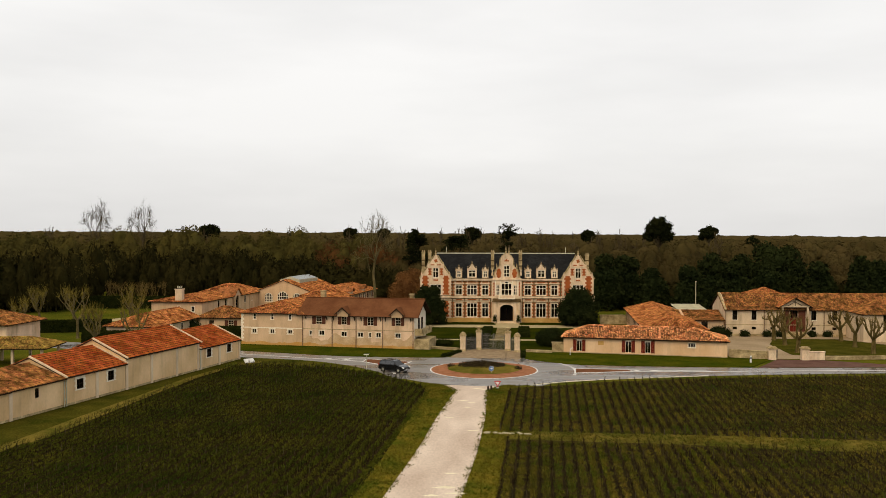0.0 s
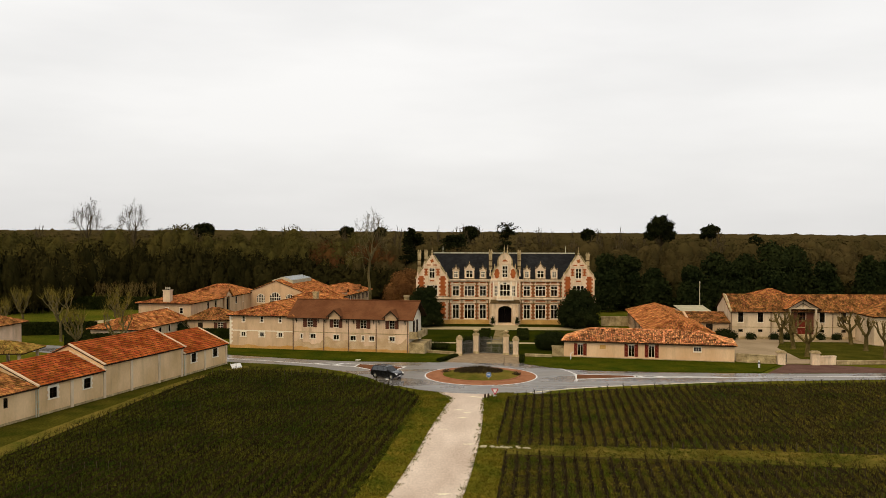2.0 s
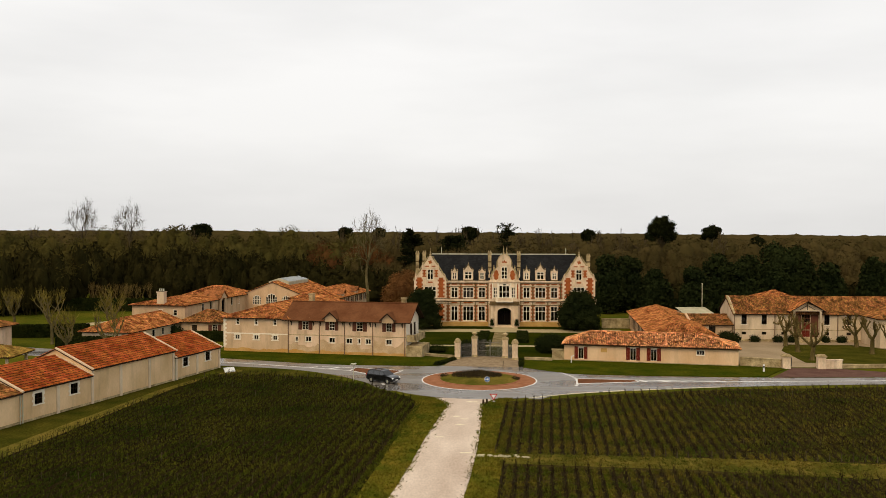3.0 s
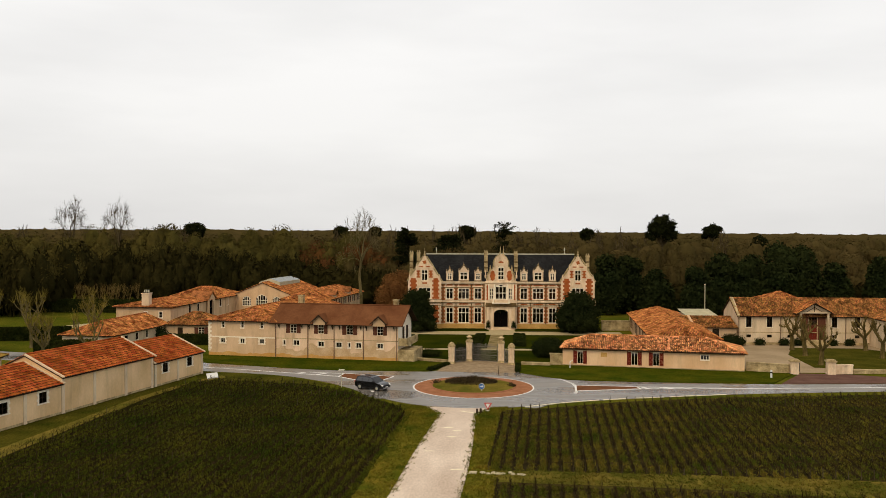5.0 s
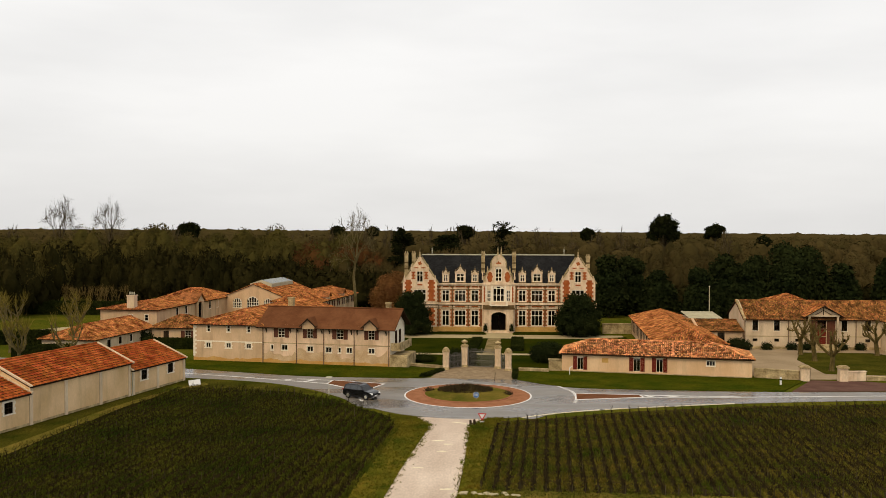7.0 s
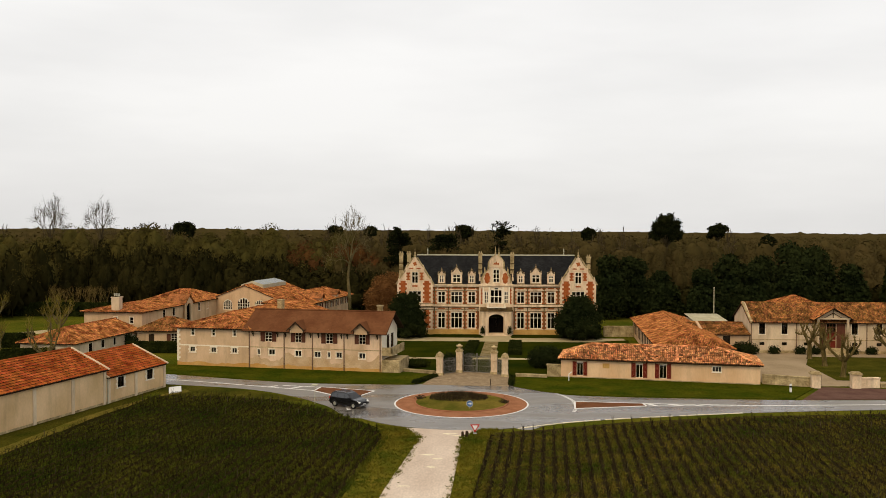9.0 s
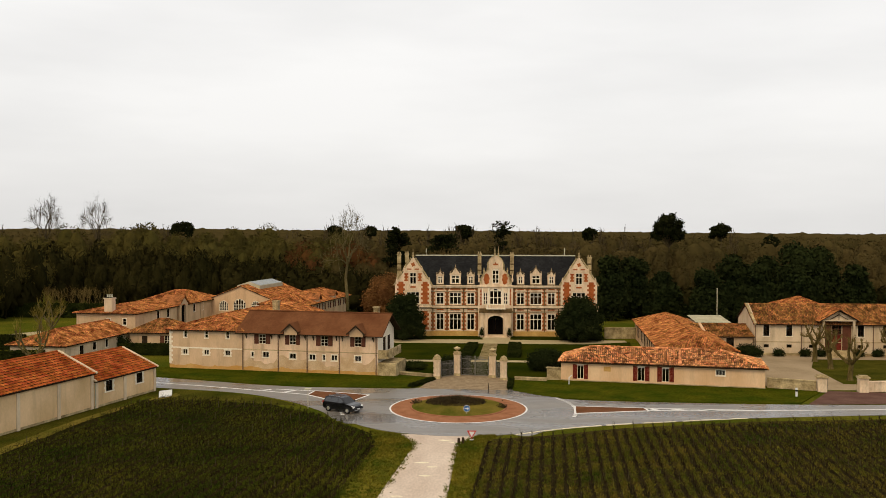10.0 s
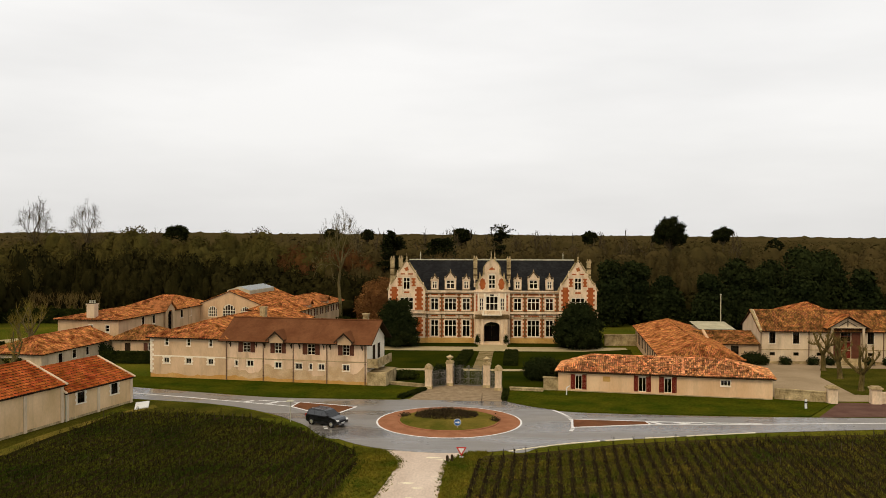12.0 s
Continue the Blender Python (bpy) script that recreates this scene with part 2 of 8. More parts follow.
    "twig_tan": material("tan_shoots", (0.11, 0.075, 0.024), (0.18, 0.125, 0.042), 0.2, 0.95, 0, 3, 0.2, island=0.4),
    "russet": material("russet_leaves", (0.1170, 0.0528, 0.0190), (0.1950, 0.0912, 0.0300), 0.2, 1.0, 0, 3, 0.2, island=0.4, spec=0.0),
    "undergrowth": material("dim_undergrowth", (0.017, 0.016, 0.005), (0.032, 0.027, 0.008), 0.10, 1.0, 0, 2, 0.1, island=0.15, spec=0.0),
    "evergreen": material("evergreen_leaves", (0.0130, 0.0189, 0.0065), (0.0260, 0.0319, 0.0095), 0.15, 0.95, 0, 3, 0.2, island=0.22, spec=0.0),
    "pine": material("pine_needles", (0.009, 0.012, 0.004), (0.019, 0.021, 0.007), 0.15, 0.95, 0, 3, 0.2, island=0.4, spec=0.0),
    "hedge": material("hedge_leaves", (0.0120, 0.0180, 0.0042), (0.0288, 0.0336, 0.0074), 0.5, 0.95, 0, 3, 0.2, island=0.3, spec=0.0),
    "brown_plants": material("brown_bedding", (0.032, 0.022, 0.010), (0.072, 0.052, 0.020), 0.8, 0.95, 0, 4, 0.3, island=0.5, spec=0.1),
    "vine": material("vine_wood", (0.020, 0.014, 0.006), (0.046, 0.033, 0.014), 0.3, 0.95, 0, 4, 0.25, island=0.5, spec=0.0),
    "post": material("weathered_post", (0.040, 0.032, 0.0176), (0.085, 0.068, 0.0396), 0.3, 0.9, 0, 6, 0.3, island=0.4),
    "weed_left": material("dark_grass_blades", (0.0306, 0.0499, 0.0051), (0.0935, 0.0894, 0.0110), 0.14, 0.95, 0, 3, 0.2, island=0.55, island_hue=0.02, spec=0.0),
    "weed_right": material("grass_blades", (0.042, 0.062, 0.007), (0.140, 0.108, 0.017), 0.22, 0.95, 0, 3, 0.2, island=0.6, island_hue=0.03, spec=0.0),
    "car_paint": material("black_car_paint", (0.006, 0.006, 0.007), (0.010, 0.010, 0.011), 1.0, 0.15, 0, 40, 0.05, spec=0.6),
    "rubber": material("rubber", (0.012, 0.012, 0.012), (0.02, 0.02, 0.02), 3.0, 0.8, 0.1, 40, 0.1),
    "alloy": material("alloy", (0.35, 0.35, 0.36), (0.45, 0.45, 0.46), 3.0, 0.3, 0, 40, 0.05, metal=0.9),
    "sign_white": material("sign_white", (0.72, 0.72, 0.70), (0.78, 0.78, 0.76), 3.0, 0.5, 0, 40, 0.04),
    "sign_red": material("sign_red", (0.50, 0.03, 0.025), (0.56, 0.04, 0.03), 3.0, 0.5, 0, 40, 0.05),
    "sign_blue": material("sign_blue", (0.03, 0.10, 0.30), (0.04, 0.13, 0.36), 3.0, 0.5, 0, 40, 0.05),
    "tail_red": material("tail_lamp_red", (0.30, 0.02, 0.015), (0.36, 0.03, 0.02), 3.0, 0.3, 0, 40, 0.05),
    "trim": material("pale_stone_trim", (0.79, 0.69, 0.525), (0.87, 0.785, 0.63), 0.8, 0.85, 0.15, 9, 0.08),
    "path_grass": material("worn_grass_path", (0.070, 0.072, 0.010), (0.180, 0.132, 0.026), 0.3, 0.95, 0.5, 8, 0.45, third=(0.06, 0.085, 0.008)),
    "walk": material("worn_gravel_walk", (0.13, 0.100, 0.035), (0.30, 0.225, 0.115), 0.6, 0.95, 0.5, 6, 0.35),
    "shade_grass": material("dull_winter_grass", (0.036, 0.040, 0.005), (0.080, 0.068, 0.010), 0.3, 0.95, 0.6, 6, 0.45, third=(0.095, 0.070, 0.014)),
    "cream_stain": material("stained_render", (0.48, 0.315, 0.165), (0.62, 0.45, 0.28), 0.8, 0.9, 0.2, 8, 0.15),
    "cream_pale": material("pale_render", (0.62, 0.475, 0.31), (0.76, 0.61, 0.42), 0.6, 0.9, 0.06, 6, 0.06, stretch=(1, 1, 0.4), streak=0.35),
    "chalk": material("chalky_gravel", (0.74, 0.66, 0.484), (0.86, 0.79, 0.5984), 0.8, 0.9, 0.3, 9, 0.15),
    "vine_dark": material("dark_vine_wood", (0.016, 0.013, 0.0044), (0.034, 0.027, 0.0088), 0.1, 0.95, 0, 4, 0.25, island=0.4, spec=0.0),
    "soil_row": material("hoed_soil", (0.014, 0.011, 0.005), (0.036, 0.028, 0.011), 0.5, 0.95, 0.6, 8, 0.4),
    "soil_dark": material("bare_soil", (0.016, 0.011, 0.0044), (0.034, 0.024, 0.00968), 0.3, 0.95, 0.6, 8, 0.4),
    # near-black that paints the shade inside openings onto flat parts
    "void": material("dark_opening", (0.005, 0.004, 0.0035), (0.009, 0.007, 0.006), 2.0, 0.5, 0.1, 20, 0.2),
    "glass": glass_material("window_glass", (0.30, 0.30, 0.28), 0.05),
    "skylight": glass_material("skylight_glass", (0.55, 0.6, 0.6), 0.45),
    "car_glass": glass_material("car_glass", (0.08, 0.09, 0.09), 0.12),
}


# ---------------------------------------------------------------- mesh helpers
class Mesh:
    """Collects the vertices and faces of one part."""

    def __init__(self):
        self.v, self.f = [], []

    def face(self, *pts):
        n = len(self.v)
        self.v += [tuple(p) for p in pts]
        self.f.append(tuple(range(n, n + len(pts))))
        return self

    def box(self, x0, x1, y0, y1, z0, z1):
        n = len(self.v)
        self.v += [(x0, y0, z0), (x1, y0, z0), (x1, y1, z0), (x0, y1, z0), (x0, y0, z1), (x1, y0, z1), (x1, y1, z1), (x0, y1, z1)]
        self.f += [tuple(n + i for i in q) for q in ((0, 3, 2, 1), (4, 5, 6, 7), (0, 1, 5, 4), (1, 2, 6, 5), (2, 3, 7, 6), (3, 0, 4, 7))]
        return self

    def prism(self, pts, y0, y1):
        """A polygon in x and z (counter-clockwise seen from -y), given thickness from y0 to y1."""
        n, k = len(self.v), len(pts)
        self.v += [(x, y0, z) for x, z in pts] + [(x, y1, z) for x, z in pts]
        self.f += [tuple(n + i for i in range(k)), tuple(n + k + i for i in reversed(range(k)))]
        self.f += [(n + i, n + k + i, n + k + (i + 1) % k, n + (i + 1) % k) for i in range(k)]
        return self

    def slab(self, pts, z0, z1):
        """A polygon in x and y (counter-clockwise from above), given thickness from z0 to z1."""
        n, k = len(self.v), len(pts)
        self.v += [(x, y, z1) for x, y in pts] + [(x, y, z0) for x, y in pts]
        self.f += [tuple(n + i for i in range(k)), tuple(n + k + i for i in reversed(range(k)))]
        self.f += [(n + i, n + k + i, n + k + (i + 1) % k, n + (i + 1) % k) for i in range(k)]
        return self

    def tube(self, p, q, r0, r1, k=6, cap=True):
        p, q = Vector(p), Vector(q)
        d = (q - p).normalized()
        a = d.orthogonal().normalized()
        b = d.cross(a)
        n = len(self.v)
        for c, r in ((p, r0), (q, r1)):
            self.v += [tuple(c + (a * math.cos(2 * math.pi * i / k) + b * math.sin(2 * math.pi * i / k)) * r) for i in range(k)]
        self.f += [(n + i, n + (i + 1) % k, n + k + (i + 1) % k, n + k + i) for i in range(k)]
        if cap:
            self.f += [tuple(n + i for i in reversed(range(k))), tuple(n + k + i for i in range(k))]
        return self

    def lathe(self, x, y, rings, k=10):
        """Rings of (radius, z) round an upright axis."""
        n = len(self.v)
        for r, z in rings:
            self.v += [(x + r * math.cos(2 * math.pi * i / k), y + r * math.sin(2 * math.pi * i / k), z) for i in range(k)]
        for j in range(len(rings) - 1):
            self.f += [(n + j * k + i, n + j * k + (i + 1) % k, n + (j + 1) * k + (i + 1) % k, n + (j + 1) * k + i) for i in range(k)]
        self.f += [tuple(n + i for i in reversed(range(k))), tuple(n + (len(rings) - 1) * k + i for i in range(k))]
        return self

    def data(self, name, mat, smooth=False):
        me = bpy.data.meshes.new(name)
        me.from_pydata(self.v, [], self.f)
        me.materials.append(M[mat])
        if smooth:
            me.polygons.foreach_set("use_smooth", [True] * len(me.polygons))
        me.update()
        return me


def part(name, mesh, mat, parent=None, label="", m=None, smooth=False):
    """Links a Mesh, or mesh data that alike parts share, as one object under a thing or a part."""
    ob = new(name, mesh.data(name, mat, smooth) if isinstance(mesh, Mesh) else mesh)
    if parent:
        ob.parent = parent
    if m is not None:
        ob.matrix_basis = m
    return tagged(ob, label)


def thing(name, m, label, category, group="", kind=""):
    ob = new(name)
    ob.matrix_basis = m
    ob.empty_display_size = 0.5
    return tagged(ob, label, category, group, kind)


def arrays(name, verts, quads, mat, soft=False):
    """A large mesh straight from arrays of corners and of faces."""
    me = bpy.data.meshes.new(name)
    verts = np.asarray(verts, np.float32).reshape(-1, 3)
    quads = np.asarray(quads, np.int32)
    me.vertices.add(len(verts))
    me.vertices.foreach_set("co", verts.ravel())
    k = quads.shape[1]
    me.loops.add(quads.size)
    me.loops.foreach_set("vertex_index", quads.ravel())
    me.polygons.add(len(quads))
    me.polygons.foreach_set("loop_start", np.arange(0, quads.size, k, dtype=np.int32))
    me.materials.append(M[mat])
    if soft:
        me.polygons.foreach_set("use_smooth", np.ones(len(quads), bool))
    me.update(calc_edges=True)
    return me


def scatter(name, kinds, places, mat, soft=False):
    """Copies of small quad clusters, given as (verts, quads), at rows of (kind, x, y, z, turn, scale, height scale), in one mesh."""
    vs, qs, n = [], [], 0
    for k, x, y, z, turn, s, sz in places:
        v, q = kinds[k]
        c, w = math.cos(turn), math.sin(turn)
        o = np.empty_like(v)
        o[:, 0] = (v[:, 0] * c - v[:, 1] * w) * s + x
        o[:, 1] = (v[:, 0] * w + v[:, 1] * c) * s + y
        o[:, 2] = v[:, 2] * sz + z
        vs.append(o), qs.append(q + n)
        n += len(v)
    return arrays(name, np.concatenate(vs), np.concatenate(qs), mat, soft)


# ---------------------------------------------------------------- building helpers
def tile_slope(p0, p1, p2, p3, col, row, amp, lift, rng, loose=1.0):
    """Corners and faces of the tiles of one slope: eave from p0 to p1, ridge from p3 to p2; every tile is a piece of its own."""
    p0, p1, p2, p3 = (np.array(p, float) for p in (p0, p1, p2, p3))
    u = (p1 - p0) / np.linalg.norm(p1 - p0)
    length = np.linalg.norm(p1 - p0)
    a, b = (p3 - p0) @ u, (p2 - p0) @ u
    up = (p3 - p0) - a * u
    height = np.linalg.norm(up)
    w = up / height
    n = np.cross(u, w)
    nc, nr = max(1, round(length / col)), max(1, math.ceil(height / row))
    col = length / nc
    shape = np.array([-0.8, 0.55, 1.0, 0.55, -0.8]) * amp
    s = np.array([0.0, 0.22, 0.5, 0.78, 1.0])
    uu = (np.arange(nc)[:, None] + s[None]) * col
    top = np.minimum(np.where(a > 1e-6, uu / max(a, 1e-6), 1.0), np.where(length - b > 1e-6, (length - uu) / max(length - b, 1e-6), 1.0)).clip(0, 1) * height
    w0 = np.arange(nr) * row
    lo = np.minimum(w0[None, :, None], top[:, None, :])
    hi = np.minimum(w0[None, :, None] + row * 1.12, top[:, None, :])
    jit = rng.normal(0, 0.3 * lift * loose, (nc, nr, 1))
    slip = rng.normal(0, 0.8 * lift * loose, (nc, nr, 1))
    ub = np.broadcast_to(uu[:, None, :], lo.shape)
    hb = shape[None, None] + lift + jit + np.zeros_like(lo)
    ht = shape[None, None] * 0.8 + jit + np.zeros_like(lo)
    low = p0 + ub[..., None] * u + (lo - slip * (lo > 0))[..., None] * w + hb[..., None] * n
    high = p0 + ub[..., None] * u + hi[..., None] * w + ht[..., None] * n
    keep = (hi - lo).max(-1) > 0.03
    v = np.stack([low, high], 2)[keep]
    k = np.arange(4)
    q = np.stack([k, k + 1, k + 6, k + 5], 1)
    return v.reshape(-1, 3), (q[None] + 10 * np.arange(len(v))[:, None, None]).reshape(-1, 4)


def roof(parent, length, depth, ze, zr, mat, over=0.45, ends=0.3, hips=(0, 0), m=None, col=0.24, row=0.42, amp=0.07, lift=0.035, ridge=True, ridge_mat=None, loose=1.0, name="roof", label=""):
    """A tiled roof over x 0..length and y 0..depth with its ridge along x; hips: how far each end slopes in."""
    rng = np.random.default_rng(int(length * 100 + depth * 10 + zr))
    s = (zr - ze) / (depth / 2)
    y0, y1, zo, yr = -over, depth + over, ze - s * over, depth / 2
    x0, x1 = -ends, length + ends
    a, b = (x0 + hips[0], yr, zr), (x1 - hips[1], yr, zr)
    sides = [((x0, y0, zo), (x1, y0, zo), b, a), ((x1, y1, zo), (x0, y1, zo), a, b)]
    if hips[0]:
        sides.append(((x0, y1, zo), (x0, y0, zo), a, a))
    if hips[1]:
        sides.append(((x1, y0, zo), (x1, y1, zo), b, b))
    vs, qs, n = [], [], 0
    for c in sides:
        v, q = tile_slope(*c, col, row, amp, lift, rng, loose)
        vs.append(v), qs.append(q + n)
        n += len(v)
    ob = part(name, arrays("roof_tiles", np.concatenate(vs), np.concatenate(qs), mat), mat, parent, label, m)
    tagged(ob, kind="stuff")
    # dark deck cuts through the tile channels and stands in for their shade
    deck = Mesh()
    for c in sides:
        pts = [Vector(p) for p in (c if c[2] != c[3] else c[:3])]
        nn = (pts[1] - pts[0]).cross(pts[2] - pts[0]).normalized()
        k, base = len(pts), len(deck.v)
        deck.v += [tuple(p - nn * 0.01) for p in pts] + [tuple(p - nn * 0.14) for p in pts]
        deck.f += [tuple(base + i for i in range(k)), tuple(base + k + i for i in reversed(range(k)))]
        deck.f += [(base + i, base + k + i, base + k + (i + 1) % k, base + (i + 1) % k) for i in range(k)]
    part("roof_deck", deck, "dark_wood", ob)
    if ridge:
        rt = Mesh()
        lines = [(a, b)]
        if hips[0]:
            lines += [((x0, y0, zo), a), ((x0, y1, zo), a)]
        if hips[1]:
            lines += [((x1, y0, zo), b), ((x1, y1, zo), b)]
        for p, q in lines:
            p, q = Vector(p), Vector(q)
            k = max(1, round((q - p).length / 0.42))
            for i in range(k):
                c, d = p.lerp(q, i / k), p.lerp(q, (i + 1.1) / k)
                z = Vector((0, 0, 0.05 + rng.normal(0, 0.008)))
                rt.tube(c + z, d + z, 0.13, 0.115, 6, False)
        part("ridge_tiles", rt, ridge_mat or mat, ob)
    return ob


def wall(mesh, profile, openings, y0=0.0, y1=0.4, z0=0.0):
    """A wall in the plane of x and z whose top follows profile [(x, z), ...]; openings (x0, x1, z0, z1) go right through."""
    xs = sorted({round(p[0], 4) for p in profile} | {round(v, 4) for o in openings for v in o[:2]})
    px, pz = [p[0] for p in profile], [p[1] for p in profile]
    top = lambda x: float(np.interp(x, px, pz))
    for a, b in zip(xs, xs[1:]):
        if b - a < 1e-3:
            continue
        holes = sorted((o[2], o[3]) for o in openings if o[0] <= a + 1e-4 and o[1] >= b - 1e-4)
        z = z0
        for lo, hi in holes:
            if lo > z + 1e-3:
                mesh.box(a, b, y0, y1, z, lo)
            z = hi
        e = 1e-4
        ta, tb = top(a + e), top(b - e)
        if max(ta, tb) > z + 1e-3:
            mesh.prism([(a, z), (b, z), (b, max(tb, z)), (a, max(ta, z))], y0, y1)
    return mesh


CACHE = {}


def cached(key, make, name, mat):
    if key not in CACHE:
        CACHE[key] = make().data(name, mat)
    return CACHE[key]


def window_frame(w, h, nx, nz, bar, arch, cross=0):
    """One plate with its lights cut out, its head straight or arched."""
    hs, k = h - arch, 10
    top = lambda x: hs + arch * math.sqrt(max(0.0, 1 - (2 * x / w) ** 2))
    prof = [(-w / 2, h), (w / 2, h)] if not arch else [(-w / 2 + w * i / k, top(-w / 2 + w * i / k)) for i in range(k + 1)]
    zs = [h * i / nz for i in range(nz + 1)] if not arch and not cross else [0, h * cross, h] if cross else [hs * i / max(1, nz - 1) for i in range(max(1, nz - 1) + 1)]
    lights = []
    for i in range(nx):
        x0 = -w / 2 + w * i / nx + (bar if i == 0 else bar / 2)
        x1 = -w / 2 + w * (i + 1) / nx - (bar if i == nx - 1 else bar / 2)
        for j in range(len(zs) - 1):
            lights.append((x0, x1, zs[j] + (bar if j == 0 else bar / 2), zs[j + 1] - (bar if j == len(zs) - 2 and not arch else bar / 2)))
        if arch:
            z1 = min(top(x0), top(x1)) - bar
            if z1 > hs + bar:
                lights.append((x0, x1, hs + bar / 2, z1))
    return weld(wall(Mesh(), prof, lights, 0.05, 0.13))


def pane_mesh(w, h, arch):
    ms = Mesh()
    if arch:
        hs, k = h - arch, 8
        ms.prism([(-w / 2, 0), (w / 2, 0)] + [(w / 2 * math.cos(math.pi * i / k), hs + arch * math.sin(math.pi * i / k)) for i in range(k + 1)], 0.125, 0.135)
    else:
        ms.box(-w / 2, w / 2, 0.125, 0.135, 0, h)
    return ms


def quoins(w, h, side, step, deep, top, seed):
    """Stone blocks round an opening, long and short by turns."""
    ms = Mesh()
    n = max(2, round(h / step))
    for i in range(n):
        a = side * (1.0 if i % 2 else 0.62)
        z0, z1 = h * i / n + 0.008, h * (i + 1) / n - 0.008
        ms.box(-w / 2 - a, -w / 2, -deep, 0.1, z0, z1).box(w / 2, w / 2 + a, -deep, 0.1, z0, z1)
    ms.box(-w / 2 - side * 0.8, w / 2 + side * 0.8, -deep - 0.004, 0.1, h, h + top)
    ms.box(-w / 2 - side * 0.9, w / 2 + side * 0.9, -deep - 0.05, 0.1, -0.12, 0)
    return ms


def shutter_leaf(w, h):
    ms = Mesh()
    k = max(2, round(w / 0.14))
    for i in range(k):
        z1 = h - 0.10 * abs((i + 0.5) / k - 0.0)
        ms.box(w * i / k + 0.004, w * (i + 1) / k - 0.004, -0.05, -0.02, 0, z1)
    for z in (0.12, 0.5, 0.85):
        ms.box(0.02, w - 0.02, -0.075, -0.05, h * z - 0.05, h * z + 0.05)
    return ms


def window(house, m, x, z, w, h, nx=2, nz=3, frame="frame_white", bar=0.06, arch=0.0, shutters="", surround="", side=0.18, step=0.22, glass="glass", label="", cross=0):
    """A window in a wall whose outer face is y = 0 of m (cross: the height of its one transom), with its pane, and where given shutters and stone surround."""
    base = (m or Matrix()) @ pose(x, 0, z)
    fr = part("window", cached(("f", w, h, nx, nz, bar, arch, frame, cross), lambda: window_frame(w, h, nx, nz, bar, arch, cross), "window_frame", frame), frame, house, label, base)
    part("pane", cached(("p", w, h, arch, glass), lambda: pane_mesh(w, h, arch), "pane", glass), glass, fr)
    if surround:
        part("stone_surround", cached(("q", w, h, side, step, surround), lambda: quoins(w, h, side, step, 0.03, side * 0.9, 0), "stone_surround", surround), surround, fr)
    if shutters:
        lw = w * 0.6 + 0.04
        d = cached(("s", w, h, shutters), lambda: shutter_leaf(lw, h), "shutter", shutters)
        part("shutter", d, shutters, house, "", base @ pose(-w / 2 - lw - 0.02, 0, 0))
        part("shutter", d, shutters, house, "", base @ pose(w / 2 + lw + 0.02, 0, 0) @ Matrix.Diagonal((-1, 1, 1, 1)))
    return fr


def sides(length, depth):
    """The frames of the four walls of a house: x along the wall, y inwards."""
    return {"front": Matrix(), "right": pose(length, 0, 0, 0, 0, 90), "back": pose(length, depth, 0, 0, 0, 180), "left": pose(0, depth, 0, 0, 0, -90)}


def shell(house, length, depth, ze, mat, openings=None, gables=None, thick=0.4, name="wall", tops=None):
    """The four walls of a house. openings: by side; gables: by side, the height of the ridge."""
    openings, gables = openings or {}, gables or {}
    for key, m in sides(length, depth).items():
        run = length if key in ("front", "back") else depth
        cut = 0 if key in ("front", "back") else thick + 0.002
        prof = [(cut, ze), (run - cut, ze)]
        if key in gables:
            s = (gables[key] - ze) / (run / 2)
            prof = [(cut, ze + s * cut), (run / 2, gables[key]), (run - cut, ze + s * cut)]
        part(name, weld(wall(Mesh(), prof, openings.get(key, []), 0, thick)), mat, house, "", m)


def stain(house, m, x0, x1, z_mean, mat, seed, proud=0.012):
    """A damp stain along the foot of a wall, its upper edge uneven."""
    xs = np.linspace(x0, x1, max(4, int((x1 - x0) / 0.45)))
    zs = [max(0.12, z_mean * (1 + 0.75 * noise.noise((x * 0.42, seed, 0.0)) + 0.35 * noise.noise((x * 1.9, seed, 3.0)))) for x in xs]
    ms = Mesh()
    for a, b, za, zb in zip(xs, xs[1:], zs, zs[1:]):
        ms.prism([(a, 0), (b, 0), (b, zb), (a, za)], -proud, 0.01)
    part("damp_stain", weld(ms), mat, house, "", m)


def band(house, m, x0, x1, z0, z1, mat, proud=0.03, name="string_course"):
    part(name, Mesh().box(x0, x1, -proud, 0.05, z0, z1), mat, house, "", m)


def downpipe(house, m, x, z1, mat="pipe"):
    ms = Mesh().tube((x, -0.10, 0), (x, -0.10, z1), 0.07, 0.07, 6)
    for z in (0.8, z1 * 0.5, z1 - 0.4):
        ms.box(x - 0.085, x + 0.085, -0.19, 0.02, z, z + 0.06)
    part("downpipe", ms, mat, house, "", m)


def hole(x, z, w, h):
    return (x - w / 2, x + w / 2, z, z + h)


# ---------------------------------------------------------------- ground and roads
def sheet(name, pts, z0, z1, mat, label, category, kind="structure"):
    return tagged(part(name, Mesh().slab(pts, z0, z1), mat), label, category, "", kind)


def smooth_line(pts, steps=6):
    """A smooth line through a few plan points."""
    p = [Vector(q) for q in (pts[0], *pts, pts[-1])]
    out = []
    for a, b, c, d in zip(p, p[1:], p[2:], p[3:]):
        for i in range(steps):
            t = i / steps
            q = 0.5 * (2 * b + (c - a) * t + (2 * a - 5 * b + 4 * c - d) * t * t + (3 * b - a - 3 * c + d) * t**3)
            out.append((q.x, q.y))
    return out + [tuple(p[-1])]


